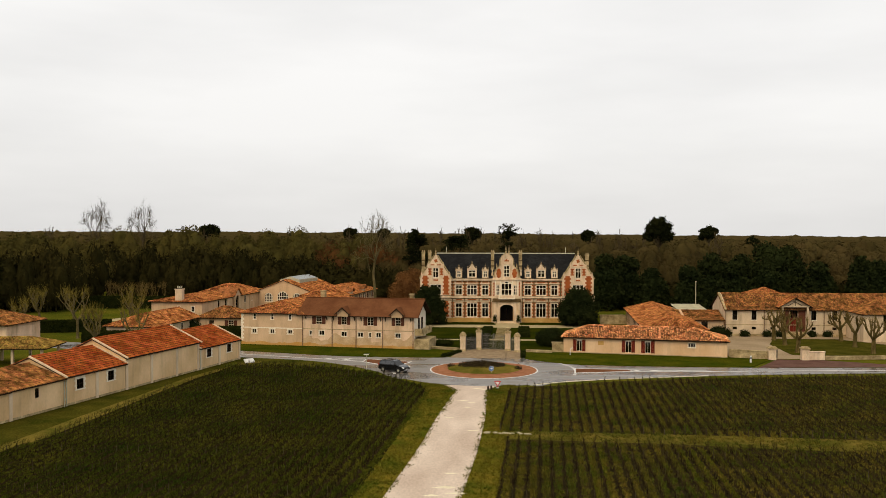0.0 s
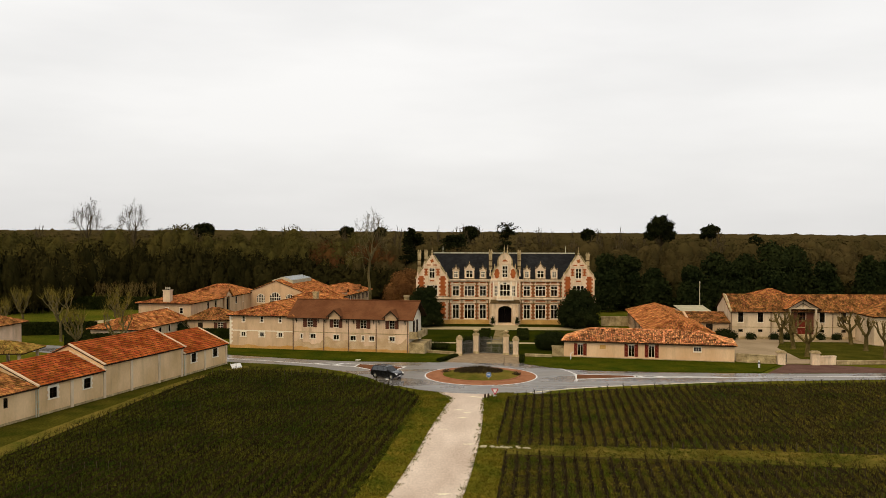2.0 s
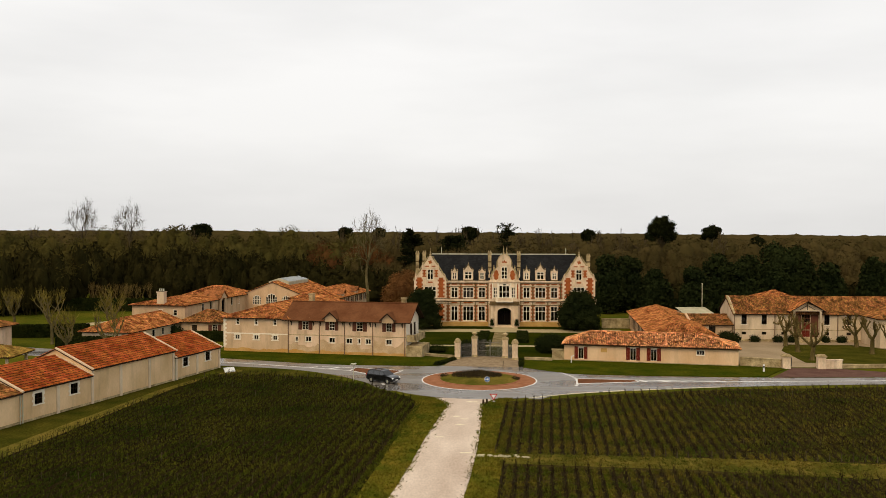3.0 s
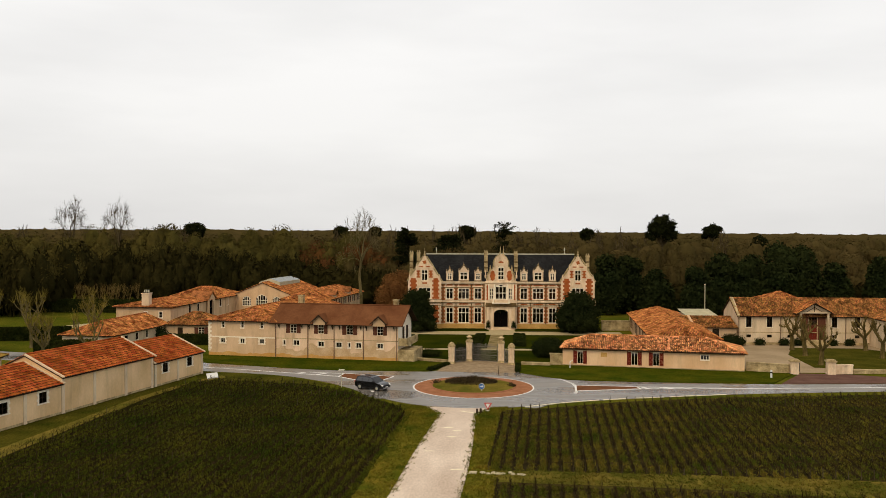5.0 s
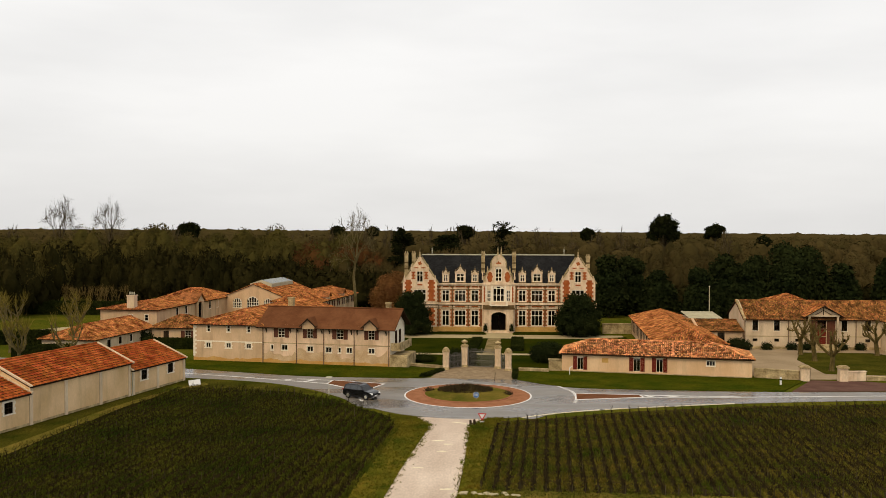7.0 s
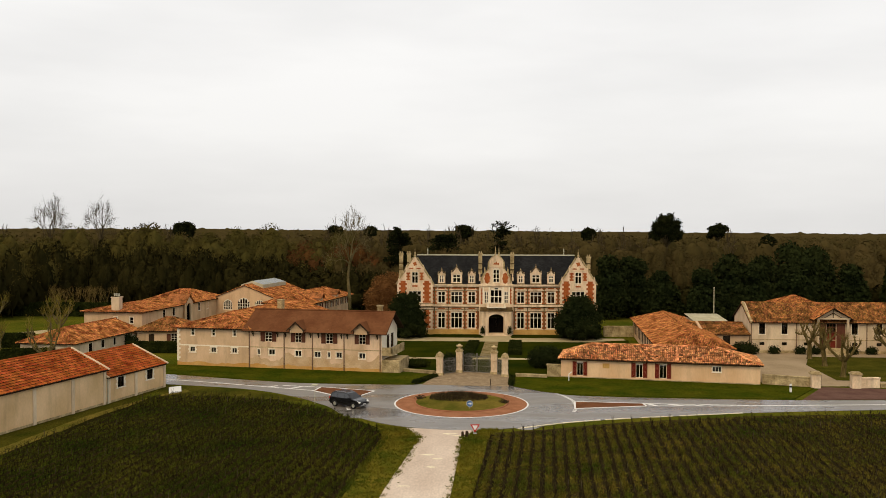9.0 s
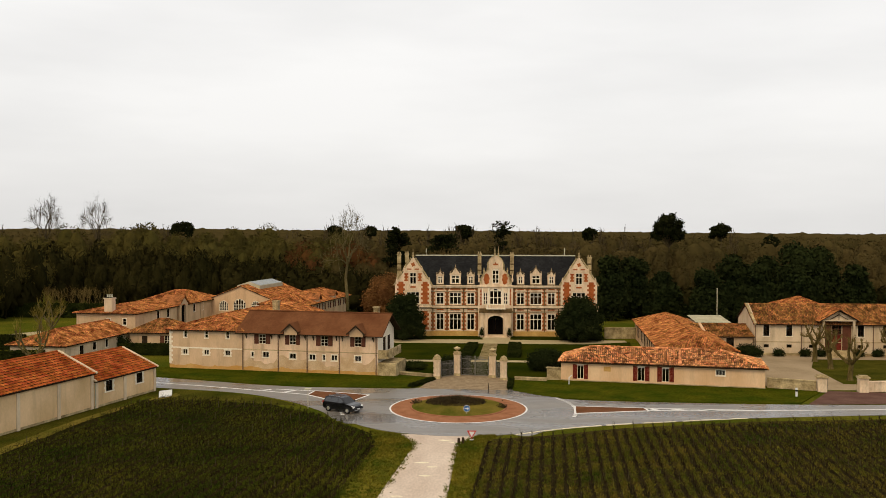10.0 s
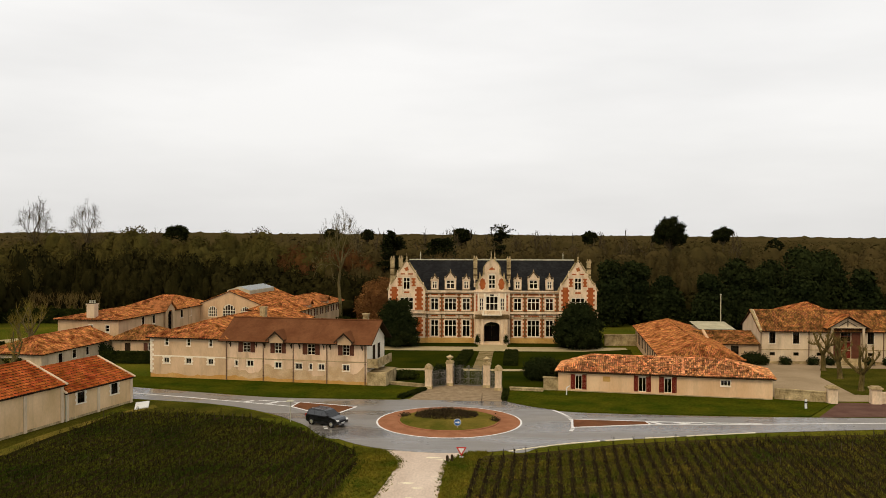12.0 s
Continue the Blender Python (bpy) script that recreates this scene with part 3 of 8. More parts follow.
def ribbon(near, far, z0, z1):
    """A strip between two plan lines of as many points each, with upright edges."""
    ms = Mesh()
    k = len(near)
    ms.v = [(x, y, z1) for x, y in near] + [(x, y, z1) for x, y in far] + [(x, y, z0) for x, y in near] + [(x, y, z0) for x, y in far]
    for i in range(k - 1):
        ms.f += [(i, i + 1, k + i + 1, k + i), (2 * k + i, 2 * k + i + 1, i + 1, i), (k + i, k + i + 1, 3 * k + i + 1, 3 * k + i)]
    ms.f += [(0, k, 3 * k, 2 * k), (k - 1, 3 * k - 1, 4 * k - 1, 2 * k - 1)]
    return ms


def ring_pts(cx, cy, r, k=72, a0=0.0, a1=360.0):
    return [(cx + r * math.cos(radians(a0 + (a1 - a0) * i / k)), cy + r * math.sin(radians(a0 + (a1 - a0) * i / k))) for i in range(k if a1 - a0 >= 360 else k + 1)]


RX, RY = 1.1, 124.7
g = Mesh()
GX = sorted({-3000, -1200, -500, 500, 1200, 3000} | set(range(-260, 261, 20)))
GY = sorted({-1500, -600, -200, 700, 1500, 3500} | set(range(-100, 461, 20)))
for j in range(len(GY)):
    for i in range(len(GX)):
        g.v.append((GX[i], GY[j], -0.04))
for j in range(len(GY) - 1):
    for i in range(len(GX) - 1):
        n = j * len(GX) + i
        g.f.append((n, n + 1, n + len(GX) + 1, n + len(GX)))
tagged(part("ground", g, "grass"), "rough green winter grass with brownish patches", "ground", "", "structure")

# the road with its roundabout
west_far = [(-130, 172), (-90, 158), (-60, 149), (-40.2, 143.2), (-27.1, 138.9), (-19.6, 137.0), (-12.5, 136.6), (-6.5, 136.4), (1, 136.2)]
west_near = [(-132, 165), (-92, 151), (-62, 142), (-40.5, 136.3), (-27.0, 132.9), (-19.6, 128.4), (-14.2, 122.6), (-9.3, 116.2), (1, 124)]
east_far = [(1, 136.2), (6.5, 135.6), (11.0, 132.0), (14.5, 130.2), (20.1, 129.4), (29.2, 128.8), (40, 128.5), (60, 129.6), (140, 137)]
east_near = [(1, 124), (7.0, 112.1), (10.2, 114.0), (13.0, 115.4), (18.1, 117.2), (24, 118.8), (32, 120.8), (60, 124.6), (142, 132)]
for side_, far_, near_ in (("west", west_far, west_near), ("east", east_far, east_near)):
    tagged(part("road", ribbon(smooth_line(near_), smooth_line(far_), -0.03, 0.0), "asphalt"), "grey worn asphalt road, damp and shiny in places", "road", "", "structure")
sheet("road", ring_pts(RX, RY, 13.45), -0.03, 0.008, "asphalt", "grey asphalt lane round the traffic island", "road")
isl = thing("traffic_island", pose(RX, RY, 0), "round traffic island with red paved apron, white edge line and grass centre", "traffic island", kind="structure")
part("edge_line", Mesh().slab(ring_pts(0, 0, 7.75), 0.0, 0.014), "paint", isl)
part("paved_apron", Mesh().lathe(0, 0, [(7.55, 0.0), (7.55, 0.03), (7.3, 0.07), (5.5, 0.12)], 72), "red_paving", isl)
part("kerb", Mesh().lathe(0, 0, [(5.4, 0.1), (5.4, 0.2), (5.25, 0.22), (5.15, 0.18)], 72), "red_paving", isl)
part("grass_mound", Mesh().lathe(0, 0, [(5.35, 0.1), (5.3, 0.2), (4.0, 0.42), (2.5, 0.55), (0.6, 0.6)], 48), "path_grass", isl)

# the gravel track between the vineyards
track_l = [(-15.2, -40), (-12.0, 20), (-8.6, 45), (-6.9, 63.5), (-5.4, 77.2), (-4.1, 93.1), (-3.0, 104), (-2.9, 108.5), (-4.6, 112)]
track_r = [(-9.0, -40), (-5.9, 20), (-2.6, 45), (-1.1, 63.8), (0.1, 77.5), (0.9, 90.5), (1.3, 103), (1.6, 108.2), (3.6, 111.6)]
tagged(part("gravel_track", ribbon(smooth_line(track_r), smooth_line(track_l), -0.03, -0.008), "gravel"), "pale beige gravel farm track with worn edges", "track", "", "structure")
verge_l = [(-17.8, -40), (-14.6, 20), (-11.0, 45), (-9.1, 63.5), (-8.0, 77.2), (-7.0, 93.1), (-6.5, 104), (-6.4, 109), (-7.4, 113)]
verge_r = [(-5.0, -40), (-1.9, 20), (0.6, 45), (1.9, 63.8), (2.6, 77.5), (3.0, 90.5), (3.5, 103), (3.9, 108.2), (5.0, 111.6)]
tagged(part("grass_verge", ribbon(smooth_line(track_l), smooth_line(verge_l), -0.035, -0.014), "verge"), "yellowish green grass verge along the gravel track", "verge", "", "structure")
tagged(part("grass_verge", ribbon(smooth_line(verge_r), smooth_line(track_r), -0.035, -0.014), "verge"), "yellowish green grass verge along the gravel track", "verge", "", "structure")

# vineyard soil
f_l0 = [(-60, -40), (-52, 40), (-46.5, 63.5), (-40.9, 77.2), (-39.6, 88), (-38.8, 98), (-38.3, 108), (-37.7, 117.5), (-34.6, 128.3)]
f_l1 = [(-17.2, -40), (-14.0, 20), (-8.5, 63.5), (-7.4, 77.2), (-6.9, 88), (-6.3, 98), (-5.9, 105), (-7.5, 112.5), (-20.5, 126.0)]
tagged(part("vineyard_soil", ribbon(smooth_line(f_l1), smooth_line(f_l0), -0.036, -0.02), "soil_left"), "dark damp vineyard soil with weeds", "soil", "", "structure")
sheet("vineyard_soil", [(3.2, 86.2), (22, 85.2), (55, 81.5), (82, 80), (86, 124.5), (60, 122.8), (32, 119.2), (18, 115.6), (10, 112.0), (4.2, 110.2)], -0.036, -0.02, "soil_right", "brown and green vineyard soil with grass between rows", "soil")
sheet("vineyard_soil", [(-1.5, 20), (80, 20), (82, 73.0), (36, 78.3), (19, 81.2), (2.7, 82.6), (2.0, 63.8)], -0.036, -0.02, "soil_right", "brown and green vineyard soil with grass between rows", "soil")


def weld(ms):
    """The same Mesh with corners that meet joined."""
    seen, remap, v = {}, [], []
    for p in ms.v:
        key = tuple(round(c, 3) for c in p)
        if key not in seen:
            seen[key] = len(v)
            v.append(p)
        remap.append(seen[key])
    ms.v, ms.f = v, [tuple(remap[i] for i in f) for f in ms.f]
    ms.f = [f for f in ms.f if len(set(f)) == len(f)]
    return ms


def spandrels(house, m, x, z, w, h, arch, mat, k=8):
    """Fills the upper corners of a square opening so that it reads as an arch."""
    for sx in (-1, 1):
        pts = [(x + sx * w / 2, z + h + 0.002)] + [(x + sx * w / 2 * math.cos(math.pi / 2 * i / k), z + h - arch + arch * math.sin(math.pi / 2 * i / k)) for i in range(k + 1)]
        pts.append((x, z + h + 0.002))
        part("window_spandrel", Mesh().prism(pts if sx < 0 else pts[::-1], 0.004, 0.38), mat, house, "", m)

# ---------------------------------------------------------------- houses and sheds
def face_matrix(x, y, angle):
    return pose(x, y, 0, 0, 0, angle)


def long_house():
    h = thing("farm_house", face_matrix(-41.3, 151.3, -10.1) @ pose(11.45, 0, 0), "long cream rendered house with brown roof and two dormers", "house")
    L, D, ze, zr = 19.9, 8.2, 5.87, 8.15
    up = [(2.95, 3.9, 1.05, 1.75), (7.5, 3.9, 0.95, 1.9), (12.2, 3.85, 1.05, 1.85), (17.07, 3.9, 0.95, 1.9)]
    low = [(1.45, 2.0, 0.4, 0.75), (3.46, 2.0, 0.95, 0.8), (7.52, 1.9, 0.95, 0.8), (10.43, 1.85, 0.95, 0.8), (12.13, 1.85, 0.4, 0.8), (13.64, 1.85, 0.85, 0.8), (17.07, 1.85, 0.95, 0.8)]
    shell(h, L, D, ze, "cream_dirty", {"front": [hole(x, z, w, hh) for x, z, w, hh in up + low]}, {"right": zr - 0.1, "left": zr - 0.1})
    for i, (x, z, w, hh) in enumerate(up):
        window(h, None, x, z, w, hh, 2, 4, bar=0.05, shutters="shutter_brown")
    for x, z, w, hh in low:
        window(h, None, x, z, w, hh, 2 if w > 0.5 else 1, 1, surround="trim", side=0.12, step=0.3)
    band(h, None, 0, L, 3.0, 3.12, "stone_dirty", 0.04)
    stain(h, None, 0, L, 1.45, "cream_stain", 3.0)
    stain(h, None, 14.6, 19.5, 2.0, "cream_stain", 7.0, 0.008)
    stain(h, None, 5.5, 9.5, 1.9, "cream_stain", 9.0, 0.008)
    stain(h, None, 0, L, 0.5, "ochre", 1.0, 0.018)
    for x in (0.0, 5.37, 9.67, 14.4, 19.7):
        downpipe(h, None, x, ze - 0.35)
    r = roof(h, L, D, ze, zr, "brown_roof", 0.75, 0.9, col=0.3, row=0.34, amp=0.003, lift=0.008, label="brown shingle roof")
    for x in (7.5, 17.07):
        d = Mesh()
        wall(d, [(-0.95, 5.4), (-0.95, 6.0), (0, 6.75), (0.95, 6.0), (0.95, 5.4)][1:4], [], -0.78, -0.6, 5.35)
        dorm = part("dormer", d, "cream", h, "small gabled dormer with brown roof", pose(x, 0, 0))
        dr = Mesh()
        for sgn in (-1, 1):
            a, b = Vector((sgn * 1.25, 0, 5.78)), Vector((0, 0, 6.92))
            for y0_, y1_ in ((-1.1, 2.3),):
                n = len(dr.v)
                dr.v += [(a.x, y0_, a.z), (b.x, y0_, b.z), (b.x, y1_, b.z), (a.x, y1_, a.z), (a.x, y0_, a.z + 0.1), (b.x, y0_, b.z + 0.1), (b.x, y1_, b.z + 0.1), (a.x, y1_, a.z + 0.1)]
                dr.f += [tuple(n + i for i in q) for q in ((0, 1, 2, 3), (7, 6, 5, 4), (0, 4, 5, 1), (1, 5, 6, 2), (2, 6, 7, 3), (3, 7, 4, 0))]
        part("dormer_roof", dr, "brown_roof", dorm)
        for sgn in (-1, 1):
            q = [(sgn * 1.32, 5.58), (sgn * 1.32, 5.80), (0, 7.0), (0, 6.74)]
            part("verge_board", Mesh().prism(q if sgn > 0 else q[::-1], -1.16, -1.08), "dark_wood", dorm, "dark timber verge board")
        for sgn in (-1, 1):
            part("bracket", Mesh().tube((sgn * 1.0, -0.02, 5.2), (sgn * 1.0, -0.95, 5.8), 0.05, 0.05, 4), "dark_wood", dorm)
    for x in (0.6, 4.4, 5.6, 9.4, 10.6, 14.0, 14.9, 19.3):
        part("eave_bracket", Mesh().tube((x, -0.03, 4.75), (x, -0.6, 5.3), 0.055, 0.055, 4).box(x - 0.05, x + 0.05, -0.09, -0.01, 4.6, 5.35), "dark_wood", h)
    # the gable end with its outside landing
    mr = pose(L, 0, 0, 0, 0, 90)
    part("gable_panel", weld(wall(Mesh(), [(0.02, ze), (D / 2, zr - 0.12), (D - 0.02, ze)], [], -0.015, 0.01)), "trim", h, "pale fresh render on the gable end", mr)
    for y in (3.1, 5.4):
        part("door", Mesh().box(y - 0.45, y + 0.45, -0.06, 0.02, 3.0, 5.0).box(y - 0.5, y - 0.45, -0.08, 0.02, 3.0, 5.05).box(y + 0.45, y + 0.5, -0.08, 0.02, 3.0, 5.05), "dark_wood", h, "", mr)
    land = part("landing", Mesh().box(0.2, 6.8, -1.5, -0.02, 2.35, 2.6).box(0.2, 6.8, -1.5, -1.3, 2.6, 3.5).box(0.2, 0.4, -1.5, -0.02, 2.6, 3.5), "stone_dirty", h, "weathered stone landing on the gable end", mr)
    st = Mesh().box(0.0, 5.2, -2.6, -0.02, 0, 1.75)
    part("stair_block", st, "stone_dirty", h, "low stained stone stair block", mr)
    steps = Mesh()
    for i in range(7):
        steps.box(5.2 + i * 0.28, 5.48 + i * 0.28, -2.4, -0.02, 0, 1.75 - 0.23 * i)
    part("steps", steps, "stone_dirty", h, "", mr)
    part("chimney", Mesh().box(17.9, 18.6, 4.6, 5.3, 7.2, 8.9).box(17.8, 18.7, 4.5, 5.4, 8.9, 9.05), "stone_dirty", h)
    return h


def wing_house():
    h = thing("farm_house", face_matrix(-41.3, 151.3, -10.1), "cream rendered wing with quoins and an old canal tile roof", "house")
    W, D, ze, zr = 11.4, 32.0, 5.75, 7.45
    up = [(2.5, 4.5, 0.5, 0.95), (5.8, 4.5, 0.5, 0.95), (9.1, 4.5, 0.5, 0.95)]
    low = [(2.45, 2.05, 0.75, 0.75), (5.8, 2.05, 0.75, 0.75), (9.1, 2.05, 0.75, 0.75)]
    shell(h, W, D, ze, "cream", {"front": [hole(*o) for o in up + low]})
    for o in up:
        window(h, None, *o, 1, 2, surround="trim", side=0.12, step=0.25)
    for o in low:
        window(h, None, *o, 2, 1, surround="trim", side=0.3, step=0.25)
    band(h, None, 0, W, 2.95, 3.12, "trim", 0.04)
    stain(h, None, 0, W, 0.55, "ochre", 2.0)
    q = Mesh()
    for i in range(15):
        q.box(-0.04, 0.5 if i % 2 else 0.3, -0.04, 0.3, 0.72 + 0.33 * i, 1.03 + 0.33 * i)
    part("corner_quoin", q, "trim", h)
    roof(h, D, W, ze, zr, "tile", 0.5, 0.5, (6.0, 0), pose(W, 0, 0, 0, 0, 90), label="mottled orange canal tile roof")
    c = Mesh().box(7.6, 8.5, 19.2, 20.1, 6.2, 8.2).box(7.5, 8.6, 19.1, 20.2, 8.2, 8.35)
    part("chimney", c, "stone_dirty", h)
    return h


def front_house():
    h = thing("cottage", face_matrix(14.35, 143.3, -11.2), "low peach rendered cottage with red shutters and tiled hip roof", "house")
    L, D, ze, zr = 25.7, 7.4, 2.75, 4.25
    win = [(2.57, 0.35, 0.85, 1.95), (10.42, 0.38, 0.9, 2.0), (13.5, 0.38, 0.9, 2.0)]
    shell(h, L, D, ze, "peach", {"front": [hole(*o) for o in win] + [hole(20.3, 1.5, 1.15, 0.7)]})
    for o in win:
        window(h, None, *o, 2, 2, bar=0.05, arch=0.25, shutters="shutter")
        spandrels(h, None, *o, 0.25, "trim")
    part("blind_opening", Mesh().box(5.6, 6.5, -0.02, 0.03, 1.45, 2.1), "ochre", h)
    window(h, None, 20.3, 1.5, 1.15, 0.7, 3, 1, surround="trim", side=0.1)
    band(h, None, 0, L, 0, 0.18, "stone_dirty", 0.03, "base_course")
    roof(h, L, D, ze, zr, "tile_front", 0.45, 0.35, (4.2, 5.5), col=0.27, row=0.42, amp=0.13, lift=0.07, label="pale orange canal tile hip roof")
    part("fire_wall_cap", Mesh().prism([(0, 0), (0.3, 0), (0.3, 0.2), (0, 0.2)], 0, 4.45), "tile_front", h, "", pose(15.2, -0.45, 2.62, 19.9, 0, 0))
    part("base_wall", Mesh().box(-1.9, -0.02, 0.2, 0.7, 0, 1.55).box(-2.0, 0, 0.1, 0.8, 1.55, 1.68), "stone_dirty", h, "pale weathered garden wall stub")
    return h


def annex():
    h = thing("barn", face_matrix(39.0, 149.0, 84.95), "long outbuilding with a broad orange tiled hip roof", "barn")
    L, D, ze, zr = 41.5, 10.0, 3.45, 5.15
    mb = pose(L, D, 0, 0, 0, 180)
    xs = [2.2 + 2.55 * i for i in range(15)]
    shell(h, L, D, ze, "pink_wall", {"back": [hole(x, 0.7, 1.5, 2.3) for x in xs]})
    for x in xs:
        window(h, mb, x, 0.7, 1.5, 2.3, 2, 3, "dark_wood")
    roof(h, L, D, ze, zr, "tile", 0.5, 0.5, (5.3, 5.3), label="broad orange canal tile hip roof")
    return h


def connector():
    h = thing("outbuilding", face_matrix(36.2, 168.6, -1.3), "low cream link building with an old tiled roof", "outbuilding")
    L, D, ze, zr = 11.2, 9.5, 3.15, 4.5
    shell(h, L, D, ze, "cream", {"front": [hole(7.6, 1.4, 1.2, 1.4)]}, {"left": zr - 0.1, "right": zr - 0.1})
    window(h, None, 7.6, 1.4, 1.2, 1.4, 2, 1, "dark_wood")
    roof(h, L, D, ze, zr, "tile_old", 0.45, 0.2, label="old brown canal tile roof")
    part("fire_wall_cap", Mesh().prism([(0, 0), (0.4, 0), (0.4, 0.28), (0, 0.28)], 0, 5.5), "pink_wall", h, "", pose(3.6, -0.5, 2.98, 15.8, 0, 0))
    s = thing("shed", face_matrix(41.6, 181, -1.3) @ Matrix.Diagonal((0.8, 1, 0.84, 1)), "shed with a pale fibre sheet roof", "shed")
    shell(s, 7.2, 7, 4.6, "pink_wall")
    ms = Mesh()
    k = 42
    for i in range(k):
        x0, x1 = 7.6 * i / k - 0.2, 7.6 * (i + 1) / k - 0.2
        xm = (x0 + x1) / 2
        ms.face((x0, -0.4, 4.72), (xm, -0.4, 4.77), (xm, 7.3, 5.47), (x0, 7.3, 5.42)).face((xm, -0.4, 4.77), (x1, -0.4, 4.72), (x1, 7.3, 5.42), (xm, 7.3, 5.47))
    part("roof", ms, "fibre", s, "pale grey corrugated sheets")
    part("roof_deck", Mesh().prism([(-0.2, 0), (7.4, 0), (7.4, 0.05), (-0.2, 0.05)], 0, 7.75), "dark_wood", s, "", pose(0, -0.4, 4.62, 5.2, 0, 0))
    p = thing("flue_pipe", pose(46.6, 186.5, 0), "thin pale metal flue pipe behind the sheds", "flue pipe")
    part("pipe", Mesh().tube((0, 0, 0), (0, 0, 9.4), 0.08, 0.08, 8), "fibre", p)
    part("cap", Mesh().lathe(0, 0, [(0.12, 9.4), (0.14, 9.5), (0.02, 9.65)], 8), "zinc", p)


def east_house():
    h = thing("manor_house", face_matrix(47.8, 169.0, -1.3), "long white rendered house with orange tiled roof", "house")
    L, D, ze, zr = 44.0, 9.6, 5.3, 7.85
    up = [(x, 3.1, 0.95, 1.75) for x in (1.9, 5.5, 16.7, 20.6, 25.0, 29.5, 33.5)]
    low = [(x, 1.25, 0.8, 0.5) for x in (1.9, 5.5, 9.0, 16.7, 20.6, 25.0, 29.5)]
    doors = [(12.95, 0.9, 1.5, 2.4), (12.95, 3.5, 1.5, 1.5)]
    shell(h, L, D, ze, "white_wall", {"front": [hole(*o) for o in up + low + doors]}, {"left": zr + 0.15, "right": zr})
    for o in up:
        window(h, None, *o, 2, 2, "dark_wood", surround="trim", side=0.12)
    for o in low:
        window(h, None, *o, 1, 1, "dark_wood")
    window(h, None, *doors[1], 3, 2, "shutter_brown")
    part("door", Mesh().box(12.2, 12.93, 0.1, 0.18, 0.9, 3.3).box(12.97, 13.7, 0.1, 0.18, 0.9, 3.3).box(12.3, 12.83, 0.07, 0.1, 1.1, 2.0).box(13.07, 13.6, 0.07, 0.1, 1.1, 2.0), "shutter", h, "dark red double door")
    band(h, None, 0, L, 2.1, 2.22, "stone_dirty", 0.04)
    band(h, None, 0, L, 0, 0.4, "stone_dirty", 0.04, "base_course")
    for x in (0.15, 7.4, 10.3, 15.6, 18.6):
        downpipe(h, None, x, ze - 0.3)
    roof(h, L, D, ze, zr, "tile_old", 0.55, 0.25, label="weathered orange brown tile roof")
    part("gable_coping", Mesh().prism([(0, 0), (0.35, 0), (0.35, 0.35), (0, 0.35)], -0.6, 5.3), "stone_dirty", h, "", pose(-0.2, 0, ze - 0.05, 28.0, 0, 0))
    for x in (10.6, 15.3):
        part("porch_post", Mesh().box(x - 0.16, x + 0.16, -0.95, -0.65, 0.9, 5.7), "white_wall", h)
    gm = Mesh().prism([(10.3, 5.9), (15.6, 5.9), (12.95, 7.2)], -0.65, -0.5).box(10.3, 15.6, -1.0, -0.65, 5.65, 5.9)
    part("porch_screen", Mesh().box(10.78, 12.1, -0.1, -0.02, 0.9, 5.3).box(13.8, 15.12, -0.1, -0.02, 0.9, 5.3).box(12.1, 13.8, -0.1, -0.02, 3.3, 3.5), "shutter_brown", h, "brown timber boarding within the porch")
    part("porch_gable", gm, "white_wall", h)
    tr = Mesh().tube((10.2, -0.8, 6.0), (12.95, -0.8, 7.4), 0.09, 0.09, 4).tube((15.7, -0.8, 6.0), (12.95, -0.8, 7.4), 0.09, 0.09, 4).tube((12.95, -0.8, 5.9), (12.95, -0.8, 7.3), 0.07, 0.07, 4)
    tr.tube((11.6, -0.8, 5.9), (12.95, -0.8, 6.7), 0.06, 0.06, 4).tube((14.3, -0.8, 5.9), (12.95, -0.8, 6.7), 0.06, 0.06, 4)
    part("porch_truss", tr, "dark_wood", h)
    roof(h, 7.0, 5.6, 5.9, 7.55, "tile", 0.5, 0.2, (0, 0), pose(15.75, -1.15, 0, 0, 0, 90), name="porch_roof")
    stp = Mesh()
    for i in range(5):
        stp.box(11.2 - 0.15 * i, 14.7 + 0.15 * i, -1.0 - 0.32 * i, -0.05, 0, 0.9 - 0.18 * i)
    part("entrance_steps", stp, "stone_dirty", h)
    b = thing("manor_house", face_matrix(55.4, 177.0, -1.3), "rear block with a raised orange hip roof", "house")
    shell(b, 7.2, 8, 7.1, "white_wall")
    roof(b, 7.2, 8, 7.1, 8.55, "tile", 0.5, 0.4, (3.8, 3.8), label="orange tile hip roof")
    c = thing("manor_house", face_matrix(70.3, 160.5, -1.3), "white rendered pavilion with a tiled hip roof", "house")
    shell(c, 14, 9, 5.2, "white_wall", {"front": [hole(4, 3.2, 1, 1.7), hole(9, 3.2, 1, 1.7)]})
    for x in (4, 9):
        window(c, None, x, 3.2, 1.0, 1.7, 2, 2, "dark_wood")
    roof(c, 14, 9, 5.2, 7.3, "tile_old", 0.5, 0.4, (4.9, 4.9), label="weathered tile hip roof")


